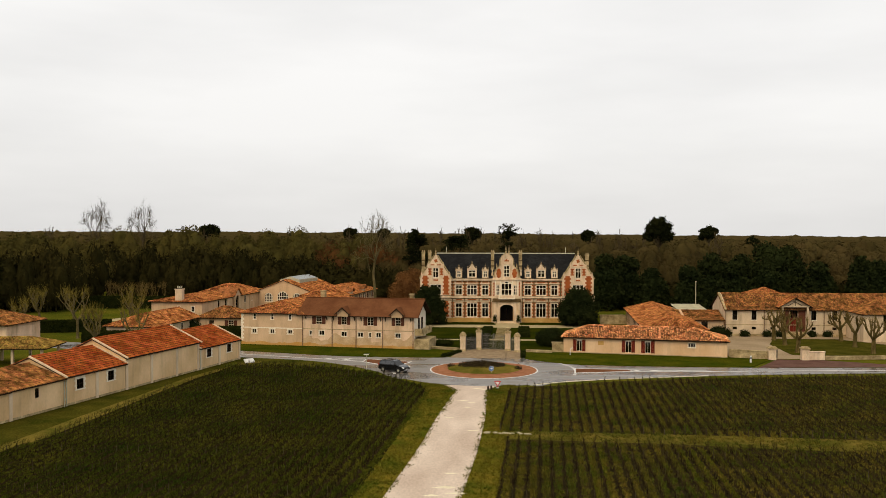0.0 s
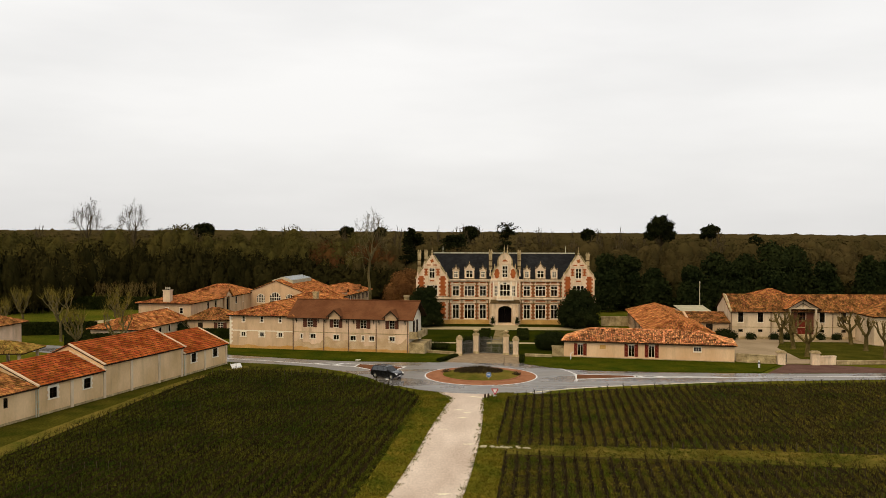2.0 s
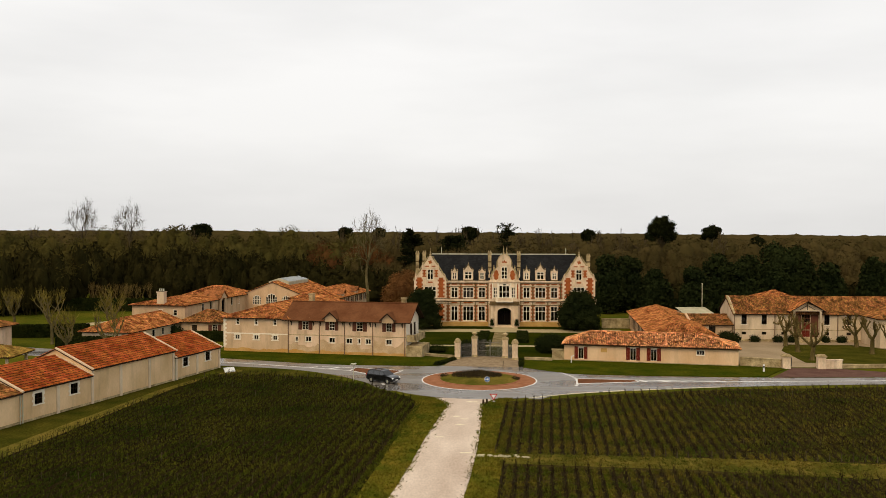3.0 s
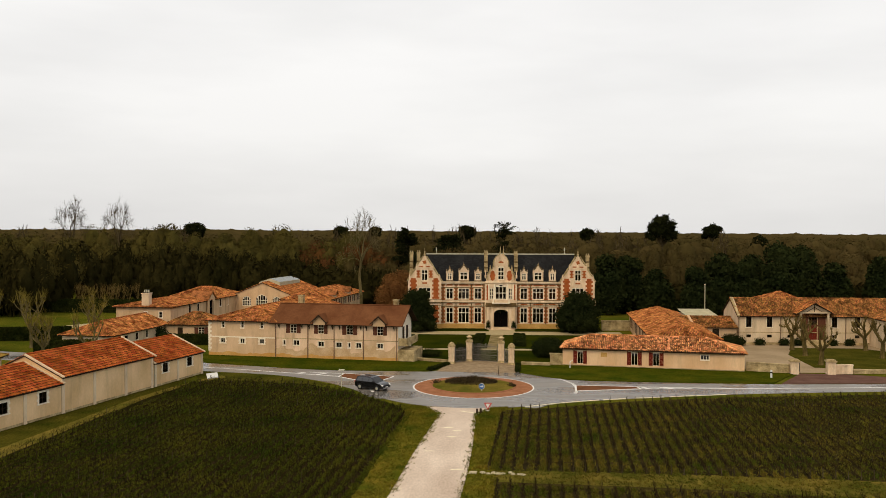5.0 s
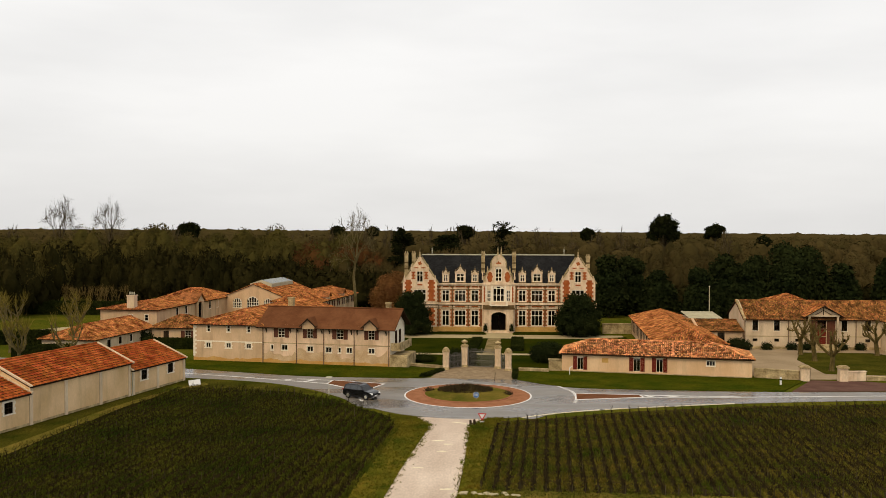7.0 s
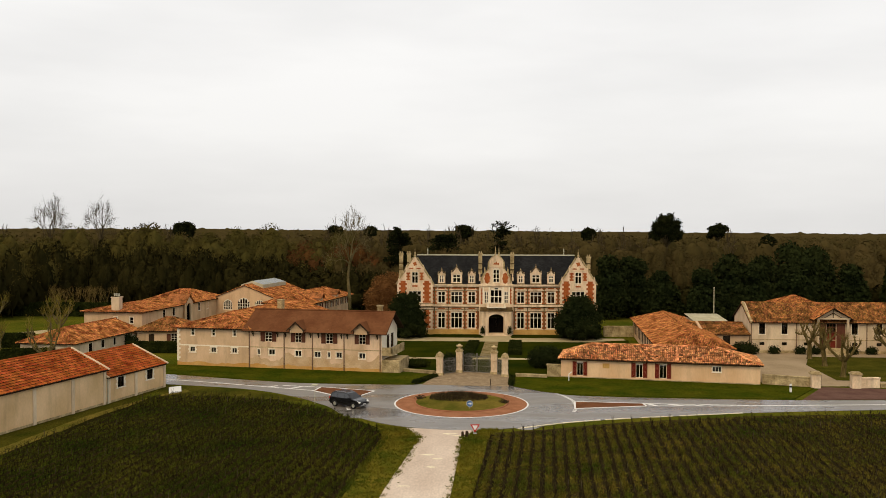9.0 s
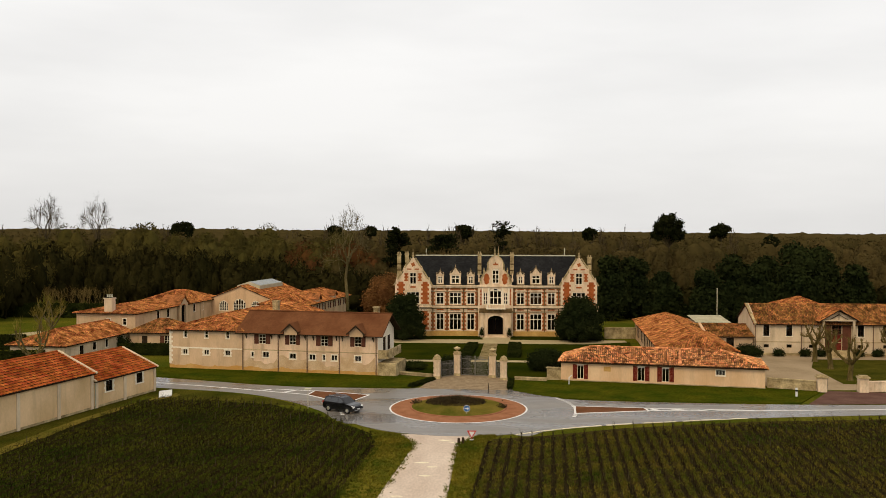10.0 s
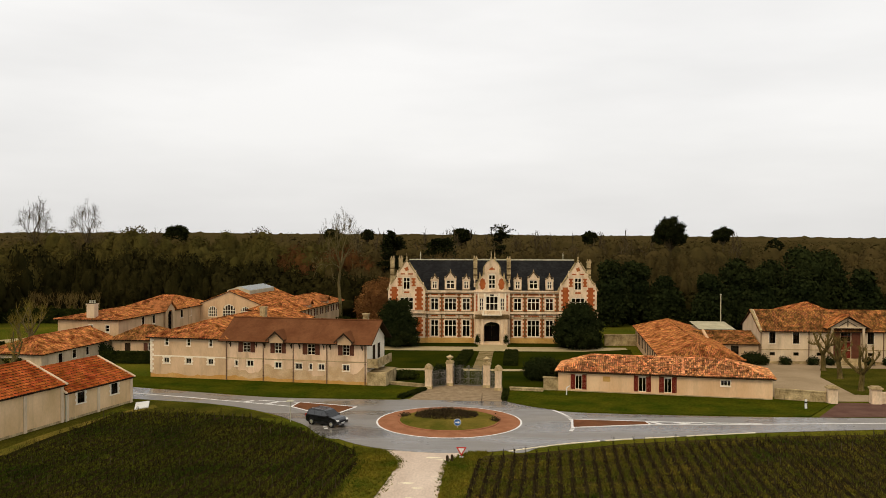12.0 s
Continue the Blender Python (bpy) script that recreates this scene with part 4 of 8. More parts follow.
def sheds():
    base = face_matrix(-48.2, 87.8, 75.85)
    spec = [
        ("shed", -26.0, -0.05, 3.2, 4.75, "tile_old", [], "low cream shed with an old mottled tile roof", (4.5, 0)),
        ("shed", 0.0, 8.15, 3.25, 4.65, "tile_old", [(3.9, 1.75, 0.6, 1.05)], "low cream shed with an arched window and old tiles", (0, 0)),
        ("shed", 8.2, 18.95, 3.4, 5.35, "tile_red", [(2.5, 1.6, 1.15, 1.15), (8.0, 1.7, 1.15, 1.15)], "cream rendered shed with a red interlocking tile roof", (0, 0)),
        ("shed", 19.0, 35.6, 4.1, 6.2, "tile_red", [], "tall cream rendered shed with pilasters and red tile roof", (0, 0)),
        ("shed", 35.65, 47.0, 3.15, 5.2, "tile_red", [(2.6, 1.55, 1.15, 1.2), (8.2, 1.55, 1.15, 1.2)], "cream rendered end shed with two quoined windows and red tiles", (0, 0)),
    ]
    for i, (name, u0, u1, ze, zr, mat, win, label, hips) in enumerate(spec):
        h = thing(name, base @ pose(u0, 0, 0), label, "shed", "sheds along the vineyard")
        L, D = u1 - u0, 9.6
        shell(h, L, D, ze, "cream_shed", {"front": [hole(*o) for o in win]}, {"right": zr - 0.08, "left": zr - 0.08} if not hips[0] else {"right": zr - 0.08})
        for o in win:
            if i == 1:
                window(h, None, *o, 1, 2, "dark_wood", arch=0.3)
            else:
                window(h, None, *o, 2, 2, "dark_wood", surround="trim", side=0.34, step=0.3)
        red = mat == "tile_red"
        roof(h, L, D, ze, zr, mat, 0.35, 0.12 if red else 0.05, hips, col=0.42 if red else 0.25, row=0.46 if red else 0.42, amp=0.035 if red else 0.085, lift=0.085 if red else 0.05, loose=0.2 if red else 1.0, label="red interlocking tile roof" if red else "old mottled canal tile roof")
        if red:
            s = (zr - ze) / (D / 2)
            a = math.degrees(math.atan(s))
            n = (D / 2 + 0.4) / math.cos(radians(a))
            for x in (-0.22, L - 0.08):
                part("verge_coping", Mesh().box(x, x + 0.24, 0, n, 0.02, 0.18), "cream_pale", h, "", pose(0, -0.4, ze - s * 0.4, a, 0, 0))
        pil = {2: [5.4], 3: [0.2, 5.35, 11.05, 16.3], 4: [0.4, 5.4, 11.2], 1: [0.1]}.get(i, [])
        for x in pil:
            part("pilaster", Mesh().box(x - 0.22, x + 0.22, -0.10, 0.02, 0, ze - 0.1), "cream_pale", h)
        if i in (1, 2, 4):
            downpipe(h, None, L - 0.15 if i == 1 else 0.15, ze - 0.2, "zinc")
        band(h, None, 0, L, 0, 0.25, "stone_dirty", 0.02, "base_course")


def west_houses():
    # low orange-roofed house
    h = thing("farm_house", face_matrix(-58.4, 154.5, 82.5), "low white house with an orange canal tile roof", "house")
    win = [(4.5, 0.0, 1.0, 2.1), (8.0, 1.0, 0.9, 1.2), (11.5, 1.0, 0.7, 1.2)]
    shell(h, 19, 9, 2.75, "white_wall", {"front": [hole(*o) for o in win]})
    for o in win:
        window(h, None, *o, 1 if o[1] else 2, 2, "dark_wood", surround="trim", side=0.12)
    roof(h, 19, 9, 2.75, 4.5, "tile", 0.5, 0.5, (5.0, 0), label="orange canal tile roof")
    # long two-storey house with the big chimney
    h = thing("farm_house", face_matrix(-56.2, 176.0, 84.0), "two-storey cream house with an arched doorway and tile roof", "house")
    win = [(8.5, 3.6, 0.9, 1.5), (12.5, 3.6, 0.9, 1.5), (24.0, 3.6, 0.9, 1.5), (28.0, 3.6, 0.9, 1.5)]
    shell(h, 34, 11, 5.5, "cream", {"front": [hole(*o) for o in win], "left": [hole(6.0, 3.4, 0.7, 1.1), hole(9.0, 3.4, 0.7, 1.1)]})
    for o in win:
        window(h, None, *o, 2, 2, "dark_wood", surround="trim", side=0.1)
    for x in (6.0, 9.0):
        window(h, pose(0, 11, 0, 0, 0, -90), x, 3.4, 0.7, 1.1, 1, 2, surround="trim", side=0.12)
    roof(h, 34, 11, 5.5, 6.55, "tile", 0.5, 0.5, (6.0, 0), label="mottled canal tile roof")
    pm = pose(0, -0.5, 0)
    part("arched_porch", weld(wall(Mesh(), [(16.4, 5.7), (18.2, 7.0), (20.0, 5.7)], [(17.2, 19.2, 0, 5.6)], 0, 0.35)), "cream", h, "arched porch gable", pm)
    spandrels(h, pm, 18.2, 0, 2.0, 5.6, 1.0, "cream")
    # near-black sheet added for the darkness inside the arch, no door leaf
    part("porch_void", Mesh().box(17.2, 19.2, 0.42, 0.47, 0, 5.55), "void", h, "", pm)
    part("porch_roof", Mesh().prism([(16.1, 5.6), (18.2, 7.12), (20.3, 5.6), (20.3, 5.78), (18.2, 7.32), (16.1, 5.78)], -0.3, 4.0), "tile_old", h, "", pm)
    ch = part("chimney", Mesh().box(0.4, 1.7, 4.6, 6.0, 4.5, 8.1).box(0.3, 1.8, 4.5, 6.1, 7.85, 8.05), "white_wall", h, "broad white rendered chimney")
    for y in (4.9, 5.3, 5.7):
        part("chimney_cap", Mesh().box(0.28, 1.82, y - 0.3, y + 0.3, 8.06, 8.12), "dark_wood", ch)
        part("chimney_pot", Mesh().lathe(1.05, y, [(0.16, 8.05), (0.13, 8.5), (0.18, 8.6)], 8), "zinc", ch)
    w = thing("farm_house", face_matrix(-65.5, 203.5, -4), "cream cross wing with a round window and tile roof", "house")
    shell(w, 12.2, 10, 5.6, "cream")
    part("round_window", Mesh().tube((8.6, 0.05, 4.2), (8.6, -0.06, 4.2), 0.5, 0.5, 16), "trim", w)
    part("round_pane", Mesh().tube((8.6, -0.02, 4.2), (8.6, -0.07, 4.2), 0.33, 0.33, 16), "void", w)
    roof(w, 12.2, 10, 5.6, 7.3, "tile", 0.5, 0.4, (5.0, 5.0), label="mottled canal tile hip roof")
    # small dark-roofed house
    h = thing("cottage", face_matrix(-55.5, 171.8, -3), "small cream cottage with brown tiles and brown shutters", "house")
    shell(h, 8.6, 8, 2.9, "cream", {"front": [hole(6.6, 0.9, 1.1, 1.3), hole(2.6, 0, 1.0, 2.1)]})
    window(h, None, 6.6, 0.9, 1.1, 1.3, 2, 3, shutters="shutter_brown")
    part("door", Mesh().box(2.1, 3.1, 0.1, 0.16, 0, 2.1).box(2.2, 3.0, 0.07, 0.1, 0.3, 1.0), "dark_wood", h)
    roof(h, 8.6, 8, 2.9, 4.6, "tile_old", 0.6, 0.5, (4.0, 4.0), label="old brown canal tile roof")
    # hall with arched windows and a glazed lantern
    h = thing("hall", face_matrix(-53.0, 208.5, -9), "rendered hall with three arched windows and a glazed roof", "hall")
    fans = ((2.9, 2.1, 2.2, 1.0), (6.5, 2.8, 2.6, 1.3), (10.1, 2.1, 2.2, 1.0))
    shell(h, 13.5, 20, 5.7, "pink_wall", {"front": [hole(x, 3.0, w, hh) for x, w, hh, a in fans]}, {"front": 8.2, "back": 8.2})
    for x, w, hh, a in fans:
        window(h, None, x, 3.0, w, hh, 5, 3, arch=a, bar=0.12)
        spandrels(h, None, x, 3.0, w, hh, a, "pink_wall")
    roof(h, 20, 13.5, 5.7, 8.3, "tile", 0.4, 0.2, (0, 0), pose(13.5, 0, 0, 0, 0, 90), label="canal tile gable roof")
    lt = part("roof_lantern", Mesh().prism([(4.2, 7.4), (9.3, 7.4), (9.3, 8.15), (6.75, 8.95), (4.2, 8.15)], 4.0, 17.0), "fibre", h, "glazed roof lantern with pale bars")
    gl = Mesh()
    for sgn in (-1, 1):
        for i in range(10):
            y0_, y1_ = 4.1 + 1.28 * i, 5.3 + 1.28 * i
            gl.face((6.75 + sgn * 2.5, y0_, 8.21), (6.75 + sgn * 2.5, y1_, 8.21), (6.75 + sgn * 0.1, y1_, 8.96), (6.75 + sgn * 0.1, y0_, 8.96))
    part("glazing", gl, "skylight", lt)
    # long rear range with dormers
    h = thing("farm_house", face_matrix(-30.6, 199.0, 81.5), "long rear range with small dormers and canal tiles", "house")
    win = [(3 + 3.6 * i, 3.3, 0.9, 1.4) for i in range(7)]
    shell(h, 28, 10, 5.2, "cream", {"front": [hole(*o) for o in win]})
    for o in win:
        window(h, None, *o, 2, 2, shutters="shutter_brown")
    roof(h, 28, 10, 5.2, 7.0, "tile", 0.5, 0.4, (5.0, 5.0), label="orange canal tile hip roof")
    for x in (6.6, 17.4):
        d = part("dormer", Mesh().prism([(x - 0.9, 5.0), (x + 0.9, 5.0), (x + 0.9, 5.9), (x, 6.7), (x - 0.9, 5.9)], -0.05, 2.2), "cream", h)
        part("dormer_roof", Mesh().prism([(x - 1.15, 5.75), (x, 6.75), (x + 1.15, 5.75), (x + 1.15, 5.9), (x, 6.92), (x - 1.15, 5.9)], -0.5, 2.4), "tile_old", d)
    # far house and open hangar beyond the sheds
    h = thing("farm_house", face_matrix(-98.0, 144.5, -4), "grey old house with wide eaves beyond the sheds", "house")
    shell(h, 19, 10, 4.3, "cream_dirty", {"front": [hole(x, 1.2, 1.3, 2.2) for x in (6, 11, 16)]})
    for x in (6, 11, 16):
        window(h, None, x, 1.2, 1.3, 2.2, 2, 3, "dark_wood")
    roof(h, 19, 10, 4.3, 6.0, "tile_old", 0.9, 0.8, (5, 5), label="old grey brown tile roof")
    h = thing("open_barn", face_matrix(-76.5, 123.0, 6), "open-sided barn with lichen-yellow tiles on posts", "barn")
    for i in range(4):
        for y in (0.3, 6.7):
            part("post", Mesh().box(0.3 + 4.2 * i, 0.65 + 4.2 * i, y - 0.18, y + 0.18, 0, 2.75), "white_wall", h)
    part("beam", Mesh().box(0, 13.6, 0.1, 0.4, 2.45, 2.75), "dark_wood", h)
    part("beam", Mesh().box(0, 13.6, 6.6, 6.9, 2.45, 2.75), "dark_wood", h)
    roof(h, 13.6, 7, 2.8, 3.9, "tile_yellow", 0.5, 0.4, (3.5, 3.5), label="yellow lichened canal tile roof")


long_house()
wing_house()
front_house()
annex()
connector()
east_house()
sheds()
west_houses()


# ---------------------------------------------------------------- the chateau
def toothed(x0, x1, z0, z1, step=0.3, bite=0.14, both=True):
    """The outline of a brick panel whose upright edges step in and out."""
    n = max(1, round((z1 - z0) / step))
    right, left = [], []
    for i in range(n):
        a, b = z0 + (z1 - z0) * i / n, z0 + (z1 - z0) * (i + 1) / n
        d = bite if i % 2 else 0.0
        right += [(x1 - d, a), (x1 - d, b)]
        left += [(x0 + (d if both else 0), a), (x0 + (d if both else 0), b)]
    return right + left[::-1]


def chateau():
    h = thing("chateau", pose(-12.35, 191.2, 0), "brick and limestone chateau with gables, dormers and slate roof", "chateau")
    W, D = 38.0, 12.6
    YM = 0.7  # the main wall stands behind the wings
    mm, mw, mc = pose(0, YM, 0), Matrix(), pose(0, 0.25, 0)
    mirror = lambda x: W - x

    # wings
    gable = [(0.0, 9.7), (0.35, 10.35), (1.75, 12.35), (1.75, 12.55), (3.0, 14.45), (3.0, 14.6), (3.4, 14.95), (3.8, 14.6), (3.8, 14.45), (5.05, 12.55), (5.05, 12.35), (6.45, 10.35), (6.8, 9.7)]
    gable = [(x + 0.0002 * i, z) for i, (x, z) in enumerate(gable)]
    for k, x0 in enumerate((0.0, W - 6.8)):
        mk = pose(x0, 0, 0)
        wins = [(3.4, 1.15, 2.5, 3.1, 3, 2), (3.4, 6.05, 2.5, 2.35, 3, 2), (3.4, 9.8, 1.3, 2.25, 2, 2)]
        part("wing_wall", weld(wall(Mesh(), gable, [hole(*o[:4]) for o in wins], 0, 0.5)), "stone", h, "", mk)
        for x, z, w, hh, nx, nz in wins:
            window(h, mk, x, z, w, hh, nx, nz, "frame_white", 0.13, cross=0.64)
        for a, b in ((0.38, 1.85), (4.95, 6.42)):
            part("brick_panel", Mesh().prism(toothed(a, b, 1.25, 4.75, 0.44, 0.26), -0.03, 0.02), "brick", h, "red brick panel with toothed edges", mk)
            part("brick_panel", Mesh().prism(toothed(a, b, 6.1, 10.3, 0.42, 0.26), -0.03, 0.02), "brick", h, "red brick panel with toothed edges", mk)
        for a, b, c, d in ((1.75, 2.5, 10.4, 11.9), (4.3, 5.05, 10.4, 11.9), (2.3, 3.1, 12.55, 12.78), (3.7, 4.5, 12.55, 12.78), (2.9, 3.9, 9.15, 9.45)):
            part("brick_panel", Mesh().prism(toothed(a, b, c, d, 0.3, 0.18), -0.03, 0.02), "brick", h, "", mk)
        star = [(3.4 + (0.5 if i % 2 else 0.3) * math.cos(math.pi * i / 4 + 0.39), 13.55 + (0.5 if i % 2 else 0.3) * math.sin(math.pi * i / 4 + 0.39)) for i in range(8)]
        part("brick_rosette", Mesh().prism(star, -0.03, 0.02), "brick", h, "", mk)
        for z0, z1, p in ((0.0, 0.95, 0.09),):
            part("plinth", Mesh().box(-p, 6.8 + p, -p, 0.06, z0, z1), "plinth", h, "", mk)
        for z0, z1, p in ((4.85, 5.05, 0.14), (5.45, 5.85, 0.24)):
            part("string_course", Mesh().box(-p, 6.8 + p, -p, 0.06, z0, z1), "stone", h, "", mk)
        # dark strips that paint the courses' shadow lines in with the soot
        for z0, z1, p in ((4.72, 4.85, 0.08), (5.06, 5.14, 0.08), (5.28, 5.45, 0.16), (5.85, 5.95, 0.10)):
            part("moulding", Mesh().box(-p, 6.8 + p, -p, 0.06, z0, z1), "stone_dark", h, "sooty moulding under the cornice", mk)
        for x in (0.35, 1.75, 5.05, 6.45):
            z = 10.35 if x in (0.35, 6.45) else 12.5
            part("pinnacle", Mesh().box(x - 0.16, x + 0.16, -0.14, 0.3, z - 0.3, z + 0.35).lathe(x, 0.08, [(0.2, z + 0.35), (0.06, z + 0.6), (0.1, z + 0.7), (0.01, z + 0.85)], 6), "stone", h, "", mk)
        for sx in (-1, 1):
            a, b = (3.4 + sx * 3.55, 9.6), (3.4 + sx * 0.35, 14.75)
            d = (0.18 * sx, 0.12)
            q = [a, (a[0] + d[0], a[1] + d[1]), (b[0] + d[0], b[1] + d[1]), b]
            part("gable_coping", Mesh().prism(q if sx > 0 else q[::-1], -0.12, 0.55), "stone_dirty", h, "", mk)
        part("finial", Mesh().lathe(3.4, 0.2, [(0.22, 14.9), (0.26, 15.2), (0.10, 15.35), (0.18, 15.7), (0.05, 15.9), (0.03, 16.5)], 8), "stone_dirty", h, "", mk)
        # the wing's own roof, ridge running back
        roof(h, D - 0.3, 6.8, 9.6, 14.5, "slate", 0.05, 0.0, (0, 0), pose(x0 + 6.8, 0.52, 0, 0, 0, 90), col=0.4, row=0.3, amp=0.003, lift=0.012, name="wing_roof", ridge_mat="slate")
        part("side_wall", Mesh().box(0 if k == 0 else 6.35, 0.45 if k == 0 else 6.8, 0.51, D, 0, 9.55), "stone", h, "", mk)

    # main walls between wings and middle
    for k, x0 in enumerate((6.81, 22.31)):
        cent = [8.5, 11.4, 14.3] if k == 0 else [23.7, 26.6, 29.5]
        ww = [1.6, 2.4, 1.6]
        ops = []
        for x, w in zip(cent, ww):
            n = 2 if w < 1.8 else 3
            ops += [(x, 1.15, w - 0.15, 3.1, n, 2), (x, 5.98, w - 0.15, 2.25, n, 2)]
        part("main_wall", weld(wall(Mesh(), [(x0, 9.5), (x0 + 8.88, 9.5)], [hole(*o[:4]) for o in ops], 0, 0.45)), "stone", h, "", mm)
        for x, z, w, hh, nx, nz in ops:
            window(h, mm, x, z, w, hh, nx, nz, "frame_white", 0.12, cross=0.66)
        part("plinth", Mesh().box(x0, x0 + 8.88, -0.09, 0.06, 0, 0.95), "plinth", h, "", mm)
        for z0, z1, p in ((4.55, 4.7, 0.12), (5.35, 5.75, 0.26), (8.45, 8.58, 0.1), (9.15, 9.4, 0.25), (9.4, 9.62, 0.45)):
            part("string_course", Mesh().box(x0, x0 + 8.88, -p, 0.06, z0, z1), "stone", h, "", mm)
        # soot plus the shade under each cornice, put into dark strips
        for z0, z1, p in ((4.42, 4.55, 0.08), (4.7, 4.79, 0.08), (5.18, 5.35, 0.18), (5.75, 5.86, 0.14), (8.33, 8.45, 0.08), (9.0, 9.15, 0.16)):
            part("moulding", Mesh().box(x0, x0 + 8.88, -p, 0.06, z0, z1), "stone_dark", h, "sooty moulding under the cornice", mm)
        for x, w in zip(cent, ww):
            for z in (4.82, 8.7):
                part("brick_panel", Mesh().prism(toothed(x - w * 0.42, x + w * 0.42, z + 0.05, z + 0.29, 0.12, 0.08), -0.03, 0.02), "brick", h, "", mm)
        strips = [7.15, 9.82, 12.98, 15.5]
        for x in strips if k == 0 else [mirror(s) for s in strips]:
            for z0, z1 in ((1.1, 4.5), (5.85, 9.1)):
                part("brick_quoin", Mesh().prism(toothed(x - 0.40, x + 0.40, z0, z1, 0.36, 0.20), -0.03, 0.02), "brick", h, "", mm)
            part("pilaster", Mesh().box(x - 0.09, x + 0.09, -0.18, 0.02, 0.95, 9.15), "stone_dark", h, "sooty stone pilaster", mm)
        for x, w in zip(cent, ww):
            big = w > 1.8
            dw, zt, zp, ww_, wh = (2.1, 11.6, 12.95, 1.6, 1.65) if big else (1.4, 11.35, 12.3, 0.98, 1.45)
            prof = [(x - dw / 2, zt), (x - dw / 2 + 0.02, zt + 0.3), (x - dw / 2 + 0.3, zt + 0.32), (x, zp), (x + dw / 2 - 0.3, zt + 0.32), (x + dw / 2 - 0.02, zt + 0.3), (x + dw / 2, zt)]
            d = part("dormer", weld(wall(Mesh(), prof, [hole(x, 9.9, ww_, wh)], -0.05, 0.3, 9.63)), "stone", h, "stone dormer with pointed gable", mm)
            part("dormer_cheek", Mesh().box(x - dw / 2 + 0.02, x - dw / 2 + 0.16, 0.3, 3.0, 9.6, zt), "stone", d)
            part("dormer_cheek", Mesh().box(x + dw / 2 - 0.16, x + dw / 2 - 0.02, 0.3, 3.0, 9.6, zt), "stone", d)
            part("dormer_roof", Mesh().prism([(x - dw / 2 - 0.05, zt), (x + dw / 2 + 0.05, zt), (x, zp - 0.25)], 0.3, 3.8), "slate", d)
            for sx in (-1, 1):
                q = [(x + sx * (dw / 2 + 0.1), zt + 0.22), (x + sx * (dw / 2 + 0.1), zt + 0.38), (x, zp + 0.16), (x, zp)]
                part("dormer_coping", Mesh().prism(q if sx > 0 else q[::-1], -0.16, 0.4), "stone_dark", d, "sooty raking cornice")
            part("dormer_sill", Mesh().box(x - dw / 2 - 0.08, x + dw / 2 + 0.08, -0.14, 0.1, 9.64, 9.84), "stone_dark", d)
            part("finial", Mesh().lathe(x, 0.1, [(0.12, zp - 0.05), (0.15, zp + 0.15), (0.05, zp + 0.25), (0.02, zp + 0.6)], 6), "stone_dirty", d)
            for sx in (-1, 1):
                part("pinnacle", Mesh().lathe(x + sx * (dw / 2 - 0.06), 0.08, [(0.14, zt), (0.12, zt + 0.35), (0.03, zt + 0.7)], 6), "stone", d)
            window(h, mm, x, 9.9, ww_, wh, 2, 2, "frame_white", 0.16, cross=0.62)

    # the middle bay with its shaped gable
    half = [(3.0, 9.75), (3.0, 10.25), (2.72, 10.35), (2.66, 10.9), (2.42, 11.2), (2.28, 11.8), (1.92, 12.05), (1.62, 12.35), (1.52, 12.9), (1.44, 13.6), (1.24, 14.25), (0.88, 14.75), (0.45, 15.05), (0.15, 15.2)]
    prof = [(19 - x, z) for x, z in half] + [(19, 15.25)] + [(19 + x, z) for x, z in reversed(half)]
    prof = [(x + 0.0002 * i, z) for i, (x, z) in enumerate(prof)]
    cop = Mesh()
    for sx in (-1, 1):
        for (x0, z0), (x1, z1) in zip(half[1:], half[2:]):
            ln = math.hypot(x1 - x0, z1 - z0)
            nx, nz = -(z1 - z0) / ln * 0.15, (x1 - x0) / ln * 0.15
            q = [(19 + sx * x0, z0), (19 + sx * (x0 - nx), z0 - nz), (19 + sx * (x1 - nx), z1 - nz), (19 + sx * x1, z1)]
            cop.prism(q if sx > 0 else q[::-1], -0.14, 0.55)
    part("gable_coping", cop, "stone_dirty", h, "weathered coping of the shaped gable", mc)
    for sx in (-1, 1):
        for px, pz in ((2.72, 10.35), (2.2, 11.9), (1.5, 13.0)):
            part("pinnacle", Mesh().box(19 + sx * px - 0.14, 19 + sx * px + 0.14, -0.16, 0.2, pz - 0.4, pz + 0.55).lathe(19 + sx * px, 0.02, [(0.2, pz + 0.55), (0.06, pz + 0.8), (0.1, pz + 0.9), (0.01, pz + 1.15)], 6), "stone_dirty", h, "weathered stone pinnacle", mc)
    ops = [(19, 6.0, 2.3, 3.1, 3, 3, 0.5), (17.1, 6.0, 0.85, 2.3, 2, 3, 0), (20.9, 6.0, 0.85, 2.3, 2, 3, 0), (19, 10.0, 1.3, 2.8, 2, 4, 0.3)]
    part("middle_wall", weld(wall(Mesh(), prof, [hole(*o[:4]) for o in ops] + [(17.6, 20.4, 0.0, 4.2)], 0, 0.5)), "stone", h, "", mc)
    for sx in (-1, 1):
        part("middle_wall", Mesh().box(19 + sx * 3.15 - 0.14, 19 + sx * 3.15 + 0.14, 0, 0.5, 0, 9.7), "stone", h, "", mc)
    for x, z, w, hh, nx, nz, arch in ops:
        window(h, mc, x, z, w, hh, nx, nz, "frame_white", 0.14, arch)
